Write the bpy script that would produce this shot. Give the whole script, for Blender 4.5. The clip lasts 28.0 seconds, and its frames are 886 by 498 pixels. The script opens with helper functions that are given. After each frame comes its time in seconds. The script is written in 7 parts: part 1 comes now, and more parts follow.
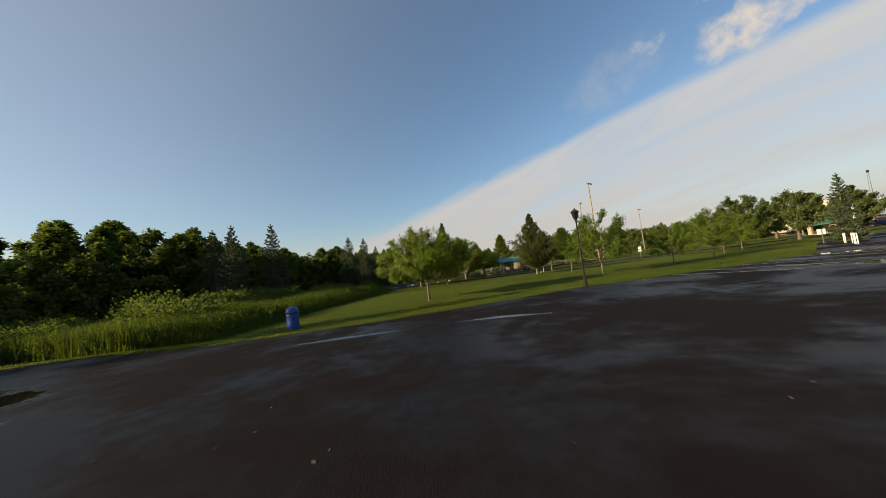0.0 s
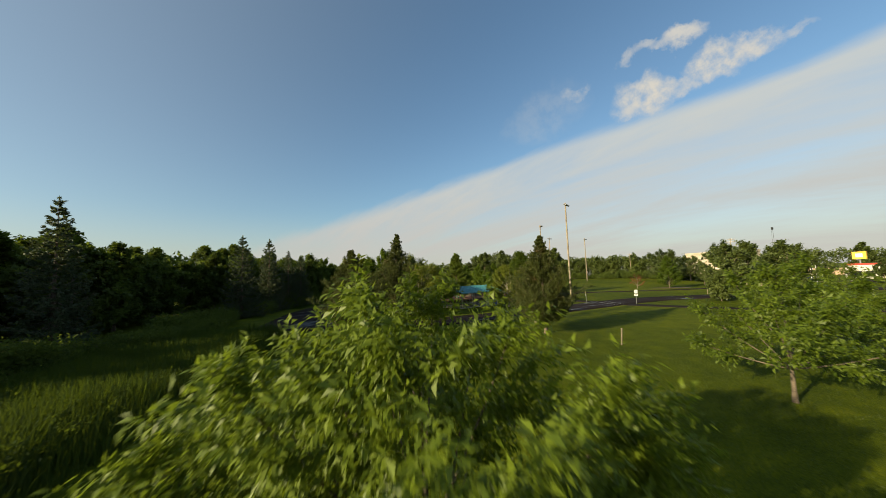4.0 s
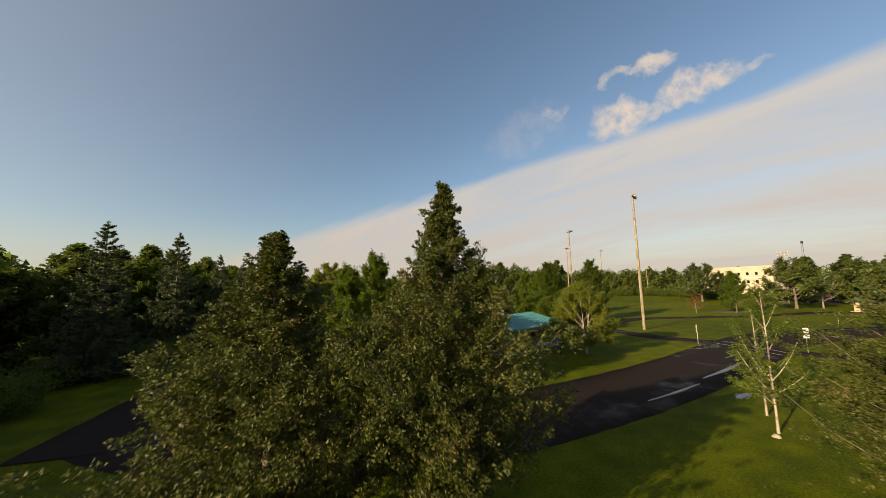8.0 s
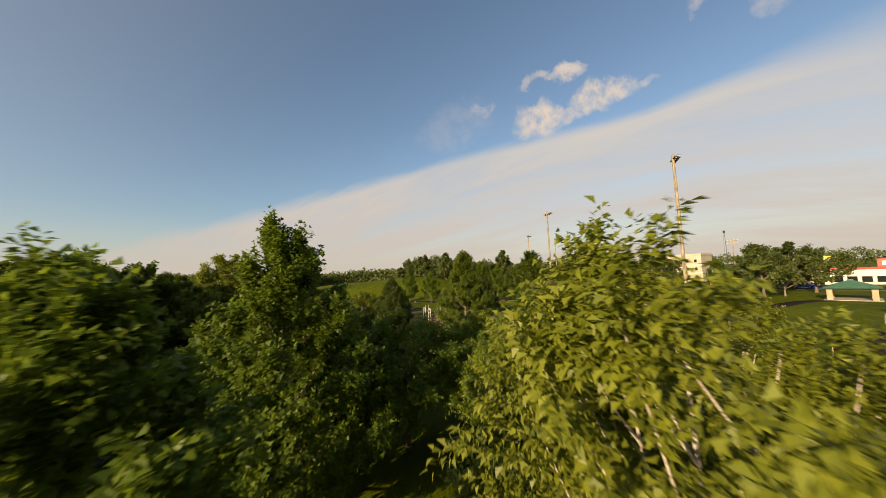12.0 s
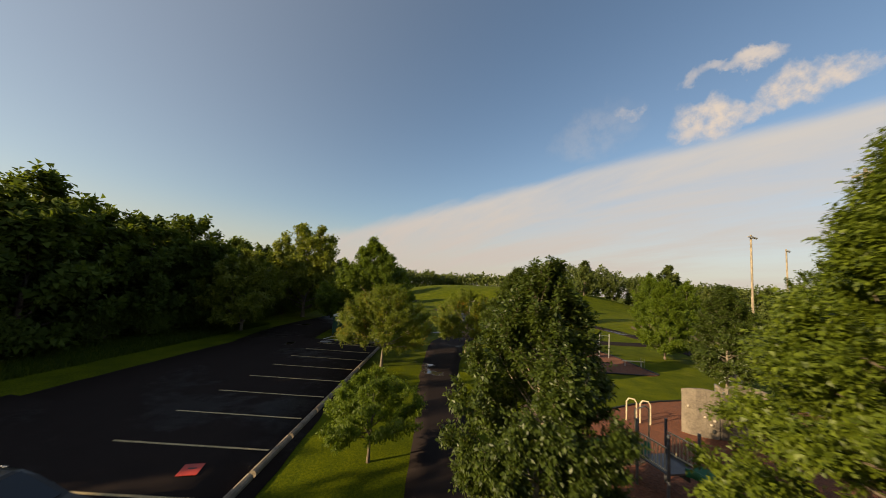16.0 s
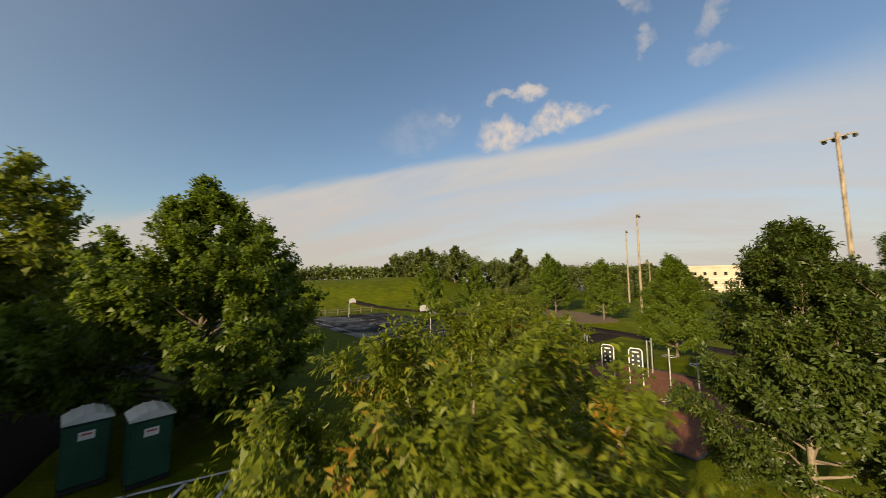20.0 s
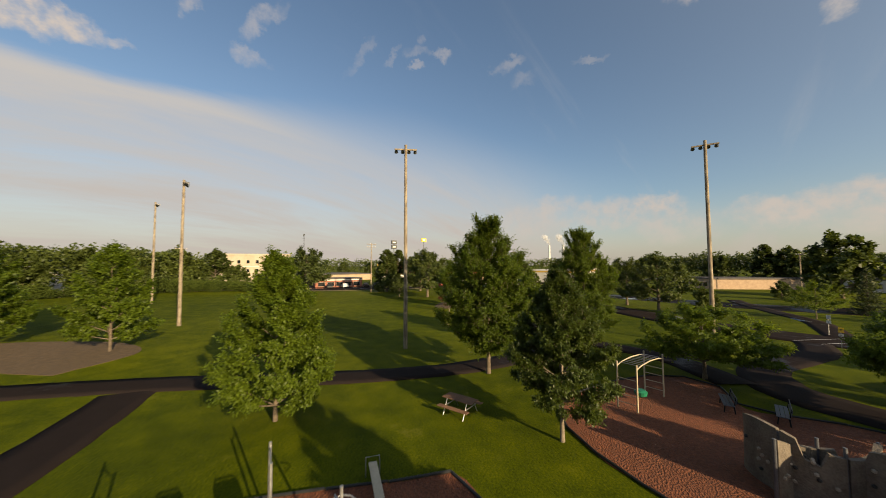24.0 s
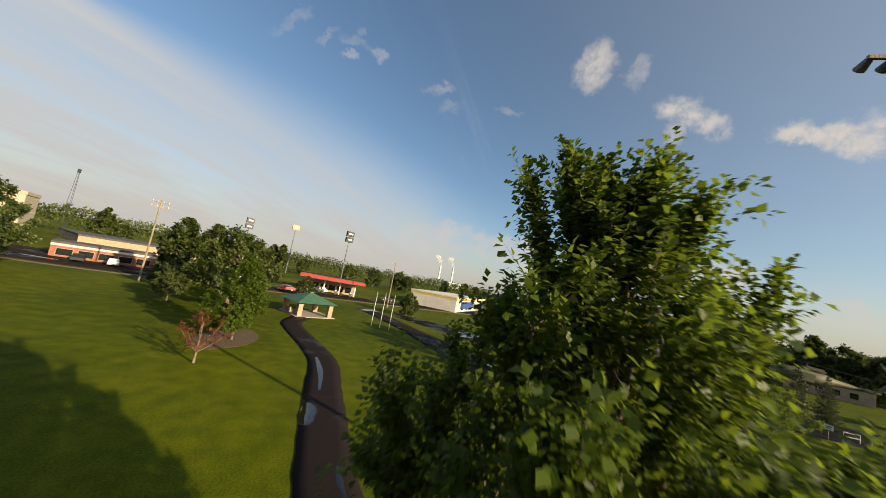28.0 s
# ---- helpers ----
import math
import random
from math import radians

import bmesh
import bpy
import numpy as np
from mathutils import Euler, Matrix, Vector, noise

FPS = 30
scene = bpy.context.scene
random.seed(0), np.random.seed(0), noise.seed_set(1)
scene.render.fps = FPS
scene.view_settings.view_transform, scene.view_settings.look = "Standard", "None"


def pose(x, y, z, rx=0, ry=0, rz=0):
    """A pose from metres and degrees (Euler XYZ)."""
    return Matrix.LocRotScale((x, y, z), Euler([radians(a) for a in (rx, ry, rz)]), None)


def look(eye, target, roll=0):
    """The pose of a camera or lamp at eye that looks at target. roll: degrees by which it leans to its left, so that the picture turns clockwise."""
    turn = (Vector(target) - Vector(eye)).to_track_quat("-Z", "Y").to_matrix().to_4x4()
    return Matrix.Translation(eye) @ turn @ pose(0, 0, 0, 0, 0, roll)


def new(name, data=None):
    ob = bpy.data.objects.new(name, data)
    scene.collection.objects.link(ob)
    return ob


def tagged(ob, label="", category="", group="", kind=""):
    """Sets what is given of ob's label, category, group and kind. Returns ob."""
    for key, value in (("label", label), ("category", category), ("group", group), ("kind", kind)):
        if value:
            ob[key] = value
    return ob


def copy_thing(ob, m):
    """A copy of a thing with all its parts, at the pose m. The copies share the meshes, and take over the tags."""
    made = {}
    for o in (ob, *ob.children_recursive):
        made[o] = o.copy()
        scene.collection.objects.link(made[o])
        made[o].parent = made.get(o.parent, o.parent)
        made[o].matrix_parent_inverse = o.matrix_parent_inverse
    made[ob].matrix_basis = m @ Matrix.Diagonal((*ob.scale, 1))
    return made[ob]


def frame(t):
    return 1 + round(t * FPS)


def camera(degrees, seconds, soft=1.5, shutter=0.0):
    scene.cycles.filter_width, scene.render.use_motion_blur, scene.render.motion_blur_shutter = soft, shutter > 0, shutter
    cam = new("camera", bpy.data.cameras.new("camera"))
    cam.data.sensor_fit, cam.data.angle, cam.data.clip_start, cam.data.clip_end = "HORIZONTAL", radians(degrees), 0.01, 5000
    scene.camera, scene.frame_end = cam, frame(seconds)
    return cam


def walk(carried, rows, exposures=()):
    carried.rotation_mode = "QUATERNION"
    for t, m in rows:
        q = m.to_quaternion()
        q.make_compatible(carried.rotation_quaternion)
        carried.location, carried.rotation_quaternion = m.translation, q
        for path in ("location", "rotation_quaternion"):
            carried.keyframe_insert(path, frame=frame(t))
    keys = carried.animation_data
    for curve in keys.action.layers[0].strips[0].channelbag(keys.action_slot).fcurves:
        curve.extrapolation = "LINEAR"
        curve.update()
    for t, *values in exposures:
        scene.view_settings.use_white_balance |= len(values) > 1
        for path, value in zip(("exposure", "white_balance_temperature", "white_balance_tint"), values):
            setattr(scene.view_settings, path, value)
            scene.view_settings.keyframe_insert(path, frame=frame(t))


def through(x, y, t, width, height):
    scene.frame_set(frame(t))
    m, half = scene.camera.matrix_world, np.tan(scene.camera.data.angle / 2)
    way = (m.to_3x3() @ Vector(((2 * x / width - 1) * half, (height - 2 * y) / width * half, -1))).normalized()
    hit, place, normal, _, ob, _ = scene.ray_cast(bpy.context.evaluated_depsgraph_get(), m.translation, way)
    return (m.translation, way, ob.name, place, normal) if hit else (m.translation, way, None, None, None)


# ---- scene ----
cam = camera(107.7, 28.0, soft=0.6, shutter=0.3)
EXPO = 0.88
PATH = [
    (0.0, 0.00, 0.00, 1.90, 0.00, 4.06, -6.90),
    (0.5, -0.46, 2.21, 2.31, -2.13, 4.20, -5.72),
    (1.0, -0.96, 4.37, 2.65, -3.98, 4.39, -4.72),
    (1.5, -1.43, 6.52, 2.96, -5.66, 4.63, -3.96),
    (2.0, -1.86, 8.72, 3.37, -7.63, 4.76, -3.25),
    (2.5, -2.16, 10.91, 3.90, -9.44, 4.84, -2.86),
    (3.0, -2.24, 13.32, 4.41, -11.07, 4.72, -2.39),
    (3.5, -2.12, 16.09, 4.83, -12.29, 4.69, -2.28),
    (4.5, -1.50, 21.90, 5.72, -12.90, 4.62, -1.70),
    (5.5, -0.83, 27.73, 6.06, -13.05, 4.56, -1.16),
    (6.0, -0.78, 30.77, 6.19, -12.80, 4.78, -0.70),
    (6.5, -0.88, 33.66, 6.19, -12.89, 5.46, -0.62),
    (7.0, -1.14, 36.31, 6.24, -13.58, 5.97, -0.78),
    (7.5, -1.50, 38.74, 6.30, -14.70, 6.52, -1.05),
    (8.0, -1.78, 41.09, 6.49, -15.97, 6.68, -1.23),
    (8.5, -2.01, 43.29, 6.81, -17.39, 6.41, -1.61),
    (9.0, -2.17, 45.42, 7.03, -18.92, 5.94, -1.94),
    (9.5, -2.43, 47.70, 7.04, -21.57, 5.42, -2.31),
    (10.0, -2.19, 50.15, 7.14, -22.57, 4.99, -2.01),
    (10.5, -1.93, 52.50, 7.35, -24.30, 4.71, -2.15),
    (11.0, -1.73, 55.00, 7.48, -26.22, 4.70, -2.33),
    (11.5, -1.07, 57.60, 7.65, -28.22, 4.58, -2.61),
    (13.5, 4.09, 67.23, 7.75, -22.48, 6.47, 1.18),
    (14.0, 4.77, 70.25, 7.29, -17.39, 5.71, 4.16),
    (14.5, 5.31, 72.78, 6.98, -14.03, 5.62, 4.82),
    (15.0, 5.67, 75.15, 6.81, -11.33, 5.83, 4.84),
    (15.5, 6.54, 78.22, 6.50, -8.62, 5.94, 4.77),
    (16.0, 7.12, 81.40, 6.14, -7.16, 6.21, 4.29),
    (16.5, 6.88, 83.84, 6.05, -6.77, 6.45, 3.88),
    (17.0, 6.54, 86.29, 6.04, -7.28, 6.54, 3.65),
    (17.5, 6.11, 89.01, 6.17, -8.53, 6.47, 3.43),
    (18.0, 5.62, 91.79, 6.27, -10.71, 6.60, 2.95),
    (18.5, 5.00, 94.75, 6.39, -14.89, 6.02, 2.96),
    (19.0, 4.17, 97.51, 6.32, -20.32, 6.19, 1.87),
    (19.5, 3.70, 100.16, 6.25, -27.44, 5.96, 1.06),
    (20.0, 3.57, 102.52, 6.20, -35.74, 5.69, 0.10),
    (20.5, 3.70, 104.60, 6.37, -45.70, 4.92, -0.77),
    (21.0, 4.33, 106.39, 6.56, -55.78, 4.09, -1.26),
    (21.5, 5.53, 107.94, 6.79, -65.12, 3.39, -1.08),
    (22.0, 7.02, 109.29, 7.06, -74.78, 2.79, -0.79),
    (22.5, 8.67, 110.54, 7.21, -84.74, 2.67, -0.01),
    (24.5, 20.61, 110.86, 7.76, -115.72, 3.15, -0.80),
    (25.0, 23.99, 109.32, 7.61, -122.44, 3.61, -1.40),
    (25.5, 26.87, 107.23, 7.72, -127.57, 3.34, -1.93),
    (26.0, 29.85, 104.66, 8.20, -131.40, 2.35, -1.68),
    (26.5, 32.45, 101.5, 8.6, -132.8, 2.4, 0.0),
    (27.0, 34.84, 98.51, 8.81, -132.24, 2.84, 3.1),
    (27.5, 36.66, 96.07, 8.80, -128.18, 4.59, 7.2),
    (28.0, 38.29, 94.27, 8.95, -127.89, 6.32, 10.7),
]
walk(cam, [(t, pose(x, y, z, 90 + p, -r, yw)) for t, x, y, z, yw, p, r in PATH], exposures=[(t, EXPO + e, k, g) for t, e, k, g in ((0.0, 0.00, 6600, 6), (1.0, 0.00, 6400, 0), (3.5, 0.00, 6350, -1), (6.0, 0.00, 7300, 10), (16.0, 0.00, 7250, 10), (17.5, 0.00, 7000, 8), (19.2, 0.00, 6750, 6), (20.4, -0.10, 7150, 10), (22.5, -0.20, 7350, 11), (25.0, -0.10, 6850, 8), (28.0, -0.03, 6600, 6))])

# ---- light: low evening sun from the south-west, wide sky with a cirrus deck ----
SUN_AZ, SUN_EL = 249.0, 17.5
to_sun = Vector((math.sin(radians(SUN_AZ)) * math.cos(radians(SUN_EL)), math.cos(radians(SUN_AZ)) * math.cos(radians(SUN_EL)), math.sin(radians(SUN_EL))))
sun = new("sun", bpy.data.lights.new("sun", "SUN"))
sun.data.energy, sun.data.angle, sun.data.color = 5.0, radians(0.6), (1.0, 0.80, 0.52)
sun.matrix_world = look(to_sun * 300, (0, 0, 0))


class Nodes:
    """Short hands for building a node tree."""

    def __init__(self, tree):
        self.tree = tree

    def add(self, kind, values=()):
        n = self.tree.nodes.new(kind)
        for slot, v in values.items() if isinstance(values, dict) else enumerate(values):
            if v is None:
                continue
            if isinstance(v, bpy.types.NodeSocket):
                self.tree.links.new(v, n.inputs[slot])
            else:
                n.inputs[slot].default_value = v
        return n

    def math(self, op, a, b=0.0, c=None, clamp=False):
        n = self.add("ShaderNodeMath", [a, b] + ([c] if c is not None else []))
        n.operation, n.use_clamp = op, clamp
        return n.outputs[0]

    def vec(self, op, a, b=(0, 0, 0)):
        n = self.add("ShaderNodeVectorMath", [a, b])
        n.operation = op
        return n.outputs["Value"] if op in ("DOT_PRODUCT", "LENGTH") else n.outputs[0]

    def noise(self, where, scale, detail=4.0, rough=0.55, warp=0.0):
        n = self.add("ShaderNodeTexNoise", {"Vector": where, "Scale": scale, "Detail": detail, "Roughness": rough, "Distortion": warp})
        return n.outputs[0]

    def ramp(self, fac, stops):
        n = self.add("ShaderNodeValToRGB", [fac])
        e = n.color_ramp.elements
        while len(e) < len(stops):
            e.new(0.5)
        for k, (at, col) in zip(e, stops):
            k.position, k.color = at, (*col, 1) if isinstance(col, tuple) else (col, col, col, 1)
        return n.outputs[0]

    def span(self, v, a, b, lo=0.0, hi=1.0):
        n = self.add("ShaderNodeMapRange", [v, a, b, lo, hi])
        n.interpolation_type = "SMOOTHSTEP"
        return n.outputs[0]

    def mix(self, f, a, b, blend="MIX"):
        n = self.add("ShaderNodeMix")
        n.data_type, n.blend_type = "RGBA", blend
        for slot, v in ((0, f), (6, a), (7, b)):
            if isinstance(v, bpy.types.NodeSocket):
                self.tree.links.new(v, n.inputs[slot])
            else:
                n.inputs[slot].default_value = (*v, 1) if isinstance(v, tuple) else v
        return n.outputs[2]


def build_sky():
    w = bpy.data.worlds.new("evening_sky")
    scene.world = w
    w.use_nodes = True
    w.node_tree.nodes.clear()
    k = Nodes(w.node_tree)
    sky = k.add("ShaderNodeTexSky")
    sky.sky_type, sky.sun_disc, sky.sun_elevation, sky.sun_rotation = "NISHITA", False, radians(SUN_EL), radians(SUN_AZ)
    sky.air_density, sky.dust_density, sky.ozone_density = 1.0, 1.4, 1.7
    d = k.add("ShaderNodeTexCoord").outputs["Generated"]
    xyz = k.add("ShaderNodeSeparateXYZ", [d]).outputs
    # cirrus deck: everything below one tilted plane, streaked along it
    lift = k.vec("DOT_PRODUCT", d, (-0.342, -0.196, 0.919))
    lift = k.math("SUBTRACT", lift, k.math("MULTIPLY", k.span(xyz[1], 0.55, -0.35), 0.13))
    flat = k.vec("DIVIDE", d, k.add("ShaderNodeCombineXYZ", [k.math("ADD", xyz[2], 0.30)] * 3).outputs[0])
    grain = k.add("ShaderNodeCombineXYZ", [k.math("MULTIPLY", k.vec("DOT_PRODUCT", flat, (0.497, -0.868, 0.0)), 0.22), k.vec("DOT_PRODUCT", flat, (0.868, 0.497, 0.0)), 0.0]).outputs[0]
    streak = k.noise(grain, 2.2, 7.0, 0.62, 0.5)
    fine = k.noise(grain, 8.0, 6.0, 0.65, 0.4)
    rag = k.math("MULTIPLY_ADD", k.math("SUBTRACT", streak, 0.5), 0.09, lift)
    rag = k.math("MULTIPLY_ADD", k.math("SUBTRACT", fine, 0.5), 0.03, rag)
    south = k.span(xyz[1], 0.35, -0.25)
    soft = k.math("MULTIPLY_ADD", south, 0.19, 0.032)
    deck = k.math("DIVIDE", k.math("MULTIPLY", rag, -1.0), soft)
    deck = k.span(deck, -0.15, 1.0)
    east = k.span(k.vec("DOT_PRODUCT", d, (0.60, 0.55, 0.0)), -0.1, 0.35)
    deck = k.math("MULTIPLY", deck, k.math("MULTIPLY_ADD", k.span(k.math("MULTIPLY_ADD", fine, 0.2, k.math("MULTIPLY", streak, 0.8)), 0.30, 0.68), 0.56, 0.48))
    deck = k.math("MULTIPLY", deck, k.math("MULTIPLY_ADD", east, 0.75, 0.25))
    # the deck is thickest along its upper edge and thins in a band below it
    rim = k.math("MULTIPLY", k.span(rag, -0.10, -0.03), k.span(xyz[1], 0.1, 0.6))
    gap = k.math("MULTIPLY", k.math("MULTIPLY", k.span(rag, -0.05, -0.11), k.span(rag, -0.28, -0.13)), k.span(k.vec("DOT_PRODUCT", d, (0.75, 0.25, 0.0)), 0.45, 0.72))
    deck = k.math("MULTIPLY", deck, k.math("SUBTRACT", k.math("MULTIPLY_ADD", rim, 0.12, 1.0), k.math("MULTIPLY", gap, 0.10)))
    deck = k.math("MULTIPLY", deck, k.math("MULTIPLY_ADD", k.span(xyz[1], -0.92, -0.55), 0.75, 0.25))
    wisp = k.math("MULTIPLY", k.span(streak, 0.50, 0.72), k.span(lift, 0.42, 0.02))
    wisp = k.math("MULTIPLY", wisp, k.math("MULTIPLY", k.span(xyz[1], 0.35, -0.2), 0.42))
    deck = k.math("MAXIMUM", deck, wisp)
    # cumulus puffs: soft ellipses broken up by noise
    warp = k.add("ShaderNodeTexNoise", {"Vector": d, "Scale": 17.0, "Detail": 7.0, "Roughness": 0.62}).outputs[1]
    dd = k.vec("ADD", d, k.vec("MULTIPLY", k.vec("SUBTRACT", warp, (0.5, 0.5, 0.5)), (0.09, 0.09, 0.09)))
    crumb = k.noise(d, 26.0, 6.0, 0.62)
    puffs = None
    for x, y, z, wide, tall, lean, amount in PUFFS_NORTH + PUFFS_EAST + PUFFS_SOUTH + PUFFS_LOW:
        c = Vector((x, y, z)).normalized()
        side = c.cross(Vector((0, 0, 1))).normalized()
        up = side.cross(c)
        a = side * math.cos(radians(lean)) + up * math.sin(radians(lean))
        b = up * math.cos(radians(lean)) - side * math.sin(radians(lean))
        off = k.vec("SUBTRACT", dd, c)
        u = k.math("MULTIPLY", k.vec("DOT_PRODUCT", off, a), 1 / wide)
        v = k.math("MULTIPLY", k.vec("DOT_PRODUCT", off, b), 1 / tall)
        r = k.math("ADD", k.math("MULTIPLY", u, u), k.math("MULTIPLY", v, v))
        r = k.math("ADD", r, k.math("MULTIPLY", k.span(k.vec("DOT_PRODUCT", d, c), 0.6, 0.2), 9.0))
        m = k.math("MULTIPLY", k.math("MULTIPLY", k.span(r, 1.8, 0.0), k.span(crumb, 0.30, 0.64, 0.26, 1.05)), amount)
        puffs = m if puffs is None else k.math("MAXIMUM", puffs, m)
    blue = k.mix(1.0, sky.outputs[0], (1.04, 1.10, 1.15), "MULTIPLY")
    glow = k.span(k.vec("DOT_PRODUCT", d, tuple(to_sun)), -0.45, 0.90)
    blue = k.mix(k.math("MULTIPLY", glow, 0.27), blue, (4.35, 4.2, 3.9))
    haze = k.span(xyz[2], 0.20, 0.0)
    low = k.mix(k.math("MULTIPLY", haze, 0.55), blue, HAZE)
    deck_col = k.mix(k.span(xyz[2], 0.0, 0.4), DECK_LOW, DECK_HIGH)
    one = k.mix(deck, low, deck_col)
    two = k.mix(puffs, one, k.mix(k.span(xyz[2], 0.1, 0.45), PUFF_LOW, PUFF_HIGH))
    bg = k.add("ShaderNodeBackground", [two, 0.078])
    k.add("ShaderNodeOutputWorld", [bg.outputs[0]])


HAZE, DECK_LOW, DECK_HIGH = (4.3, 3.95, 3.6), (4.15, 3.8, 3.65), (4.25, 4.2, 4.3)
PUFF_LOW, PUFF_HIGH = (4.7, 4.15, 3.85), (5.0, 4.45, 4.1)
# direction, half width, half height, lean in degrees, density
PUFFS_NORTH = [
    (0.660, 0.625, 0.417, 0.060, 0.043, -2, 1.00), (0.653, 0.641, 0.403, 0.046, 0.024, 14, 0.80), (0.701, 0.578, 0.418, 0.048, 0.021, 1, 0.80), (0.739, 0.509, 0.441, 0.050, 0.033, 9, 1.00),
    (0.764, 0.467, 0.446, 0.051, 0.026, -1, 0.90), (0.787, 0.428, 0.445, 0.036, 0.013, -12, 0.60), (0.607, 0.611, 0.507, 0.028, 0.012, 28, 0.50), (0.642, 0.571, 0.511, 0.041, 0.012, -0, 0.60),
    (0.675, 0.535, 0.508, 0.038, 0.019, -13, 0.85), (0.474, 0.769, 0.429, 0.103, 0.057, 22, 0.16), (0.524, 0.717, 0.461, 0.042, 0.014, 3, 0.50),
]
PUFFS_EAST = [
    (0.780, 0.292, 0.553, 0.027, 0.017, 58, 0.45), (0.725, 0.292, 0.624, 0.041, 0.013, -41, 0.38), (0.809, 0.162, 0.565, 0.054, 0.019, 45, 0.41), (0.847, 0.194, 0.495, 0.042, 0.016, -18, 0.38),
    (0.838, -0.063, 0.542, 0.061, 0.011, 53, 0.19), (0.805, -0.205, 0.556, 0.036, 0.014, 4, 0.22), (0.790, -0.263, 0.554, 0.018, 0.012, -18, 0.34), (0.824, -0.205, 0.528, 0.023, 0.007, -14, 0.30),
    (0.728, -0.475, 0.494, 0.036, 0.017, 12, 0.19), (0.728, -0.435, 0.530, 0.037, 0.013, 17, 0.26), (0.620, -0.599, 0.507, 0.035, 0.007, -3, 0.22), (0.789, -0.202, 0.581, 0.015, 0.014, 15, 0.26),
    (0.823, -0.137, 0.551, 0.032, 0.007, 49, 0.22),
]
PUFFS_SOUTH = [
    (0.428, -0.680, 0.596, 0.041, 0.049, -21, 0.75), (0.346, -0.732, 0.586, 0.023, 0.032, -24, 0.40), (0.271, -0.825, 0.496, 0.053, 0.031, -25, 0.95), (0.245, -0.845, 0.476, 0.050, 0.026, -18, 0.80),
    (0.290, -0.837, 0.465, 0.021, 0.032, -6, 0.60), (0.091, -0.900, 0.427, 0.044, 0.020, -28, 0.90), (0.026, -0.911, 0.412, 0.045, 0.032, -8, 0.95), (-0.032, -0.911, 0.412, 0.051, 0.037, -16, 0.95),
    (-0.083, -0.916, 0.393, 0.042, 0.034, -30, 0.90),
]
PUFFS_LOW = [
    (0.782, -0.605, 0.152, 0.095, 0.039, -1, 0.55), (0.829, -0.543, 0.129, 0.085, 0.047, -1, 0.50), (0.685, -0.715, 0.140, 0.108, 0.043, -2, 0.65), (0.609, -0.779, 0.149, 0.063, 0.030, -3, 0.80),
    (0.584, -0.805, 0.107, 0.093, 0.047, -3, 0.55), (0.394, -0.911, 0.118, 0.106, 0.031, 4, 0.80), (0.304, -0.944, 0.124, 0.072, 0.033, -6, 0.80), (0.215, -0.966, 0.141, 0.064, 0.035, -8, 0.85),
    (0.259, -0.962, 0.092, 0.136, 0.043, -5, 0.60), (0.013, -0.996, 0.092, 0.031, 0.019, -35, 0.55), (0.047, -0.996, 0.076, 0.032, 0.021, -7, 0.40), (-0.062, -0.986, 0.153, 0.022, 0.021, -14, 0.70),
    (-0.084, -0.988, 0.127, 0.024, 0.023, -12, 0.50), (0.801, -0.576, 0.161, 0.031, 0.021, -10, 0.60),
]
build_sky()

# ---- materials ----
MATS = {}


def surface(name):
    m = bpy.data.materials.new(name)
    m.use_nodes = True
    m.node_tree.nodes.clear()
    k = Nodes(m.node_tree)
    k.out = k.add("ShaderNodeOutputMaterial")
    k.pos = k.add("ShaderNodeTexCoord").outputs["Object"]
    MATS[name] = m
    return m, k


def finish(k, colour, rough, metal=0.0, bump=None, height=0.02, **more):
    p = k.add("ShaderNodeBsdfPrincipled", {"Base Color": colour if not isinstance(colour, tuple) else (*colour, 1), "Roughness": rough, "Metallic": metal, **more})
    if bump is not None:
        b = k.add("ShaderNodeBump", {"Strength": 1.0, "Distance": height, "Height": bump})
        k.tree.links.new(b.outputs[0], p.inputs["Normal"])
    k.tree.links.new(p.outputs[0], k.out.inputs[0])
    return p


def worn(name, light, dark, scale, rough, metal=0.0, height=0.004, fine=9.0, spread=0.12):
    """A surface with broad stains and fine grain, and a little shift from one object to the next."""
    m, k = surface(name)
    broad, grain = k.noise(k.pos, scale, 5.0), k.noise(k.pos, scale * fine, 4.0)
    f = k.math("MULTIPLY_ADD", grain, 0.45, k.math("MULTIPLY", broad, 0.55))
    shift = k.add("ShaderNodeObjectInfo").outputs["Random"]
    f = k.math("ADD", k.span(f, 0.3, 0.7), k.math("MULTIPLY", k.math("SUBTRACT", shift, 0.5), spread))
    finish(k, k.mix(f, dark, light), k.math("MULTIPLY_ADD", broad, 0.2, rough - 0.1), metal, grain, height)
    return m


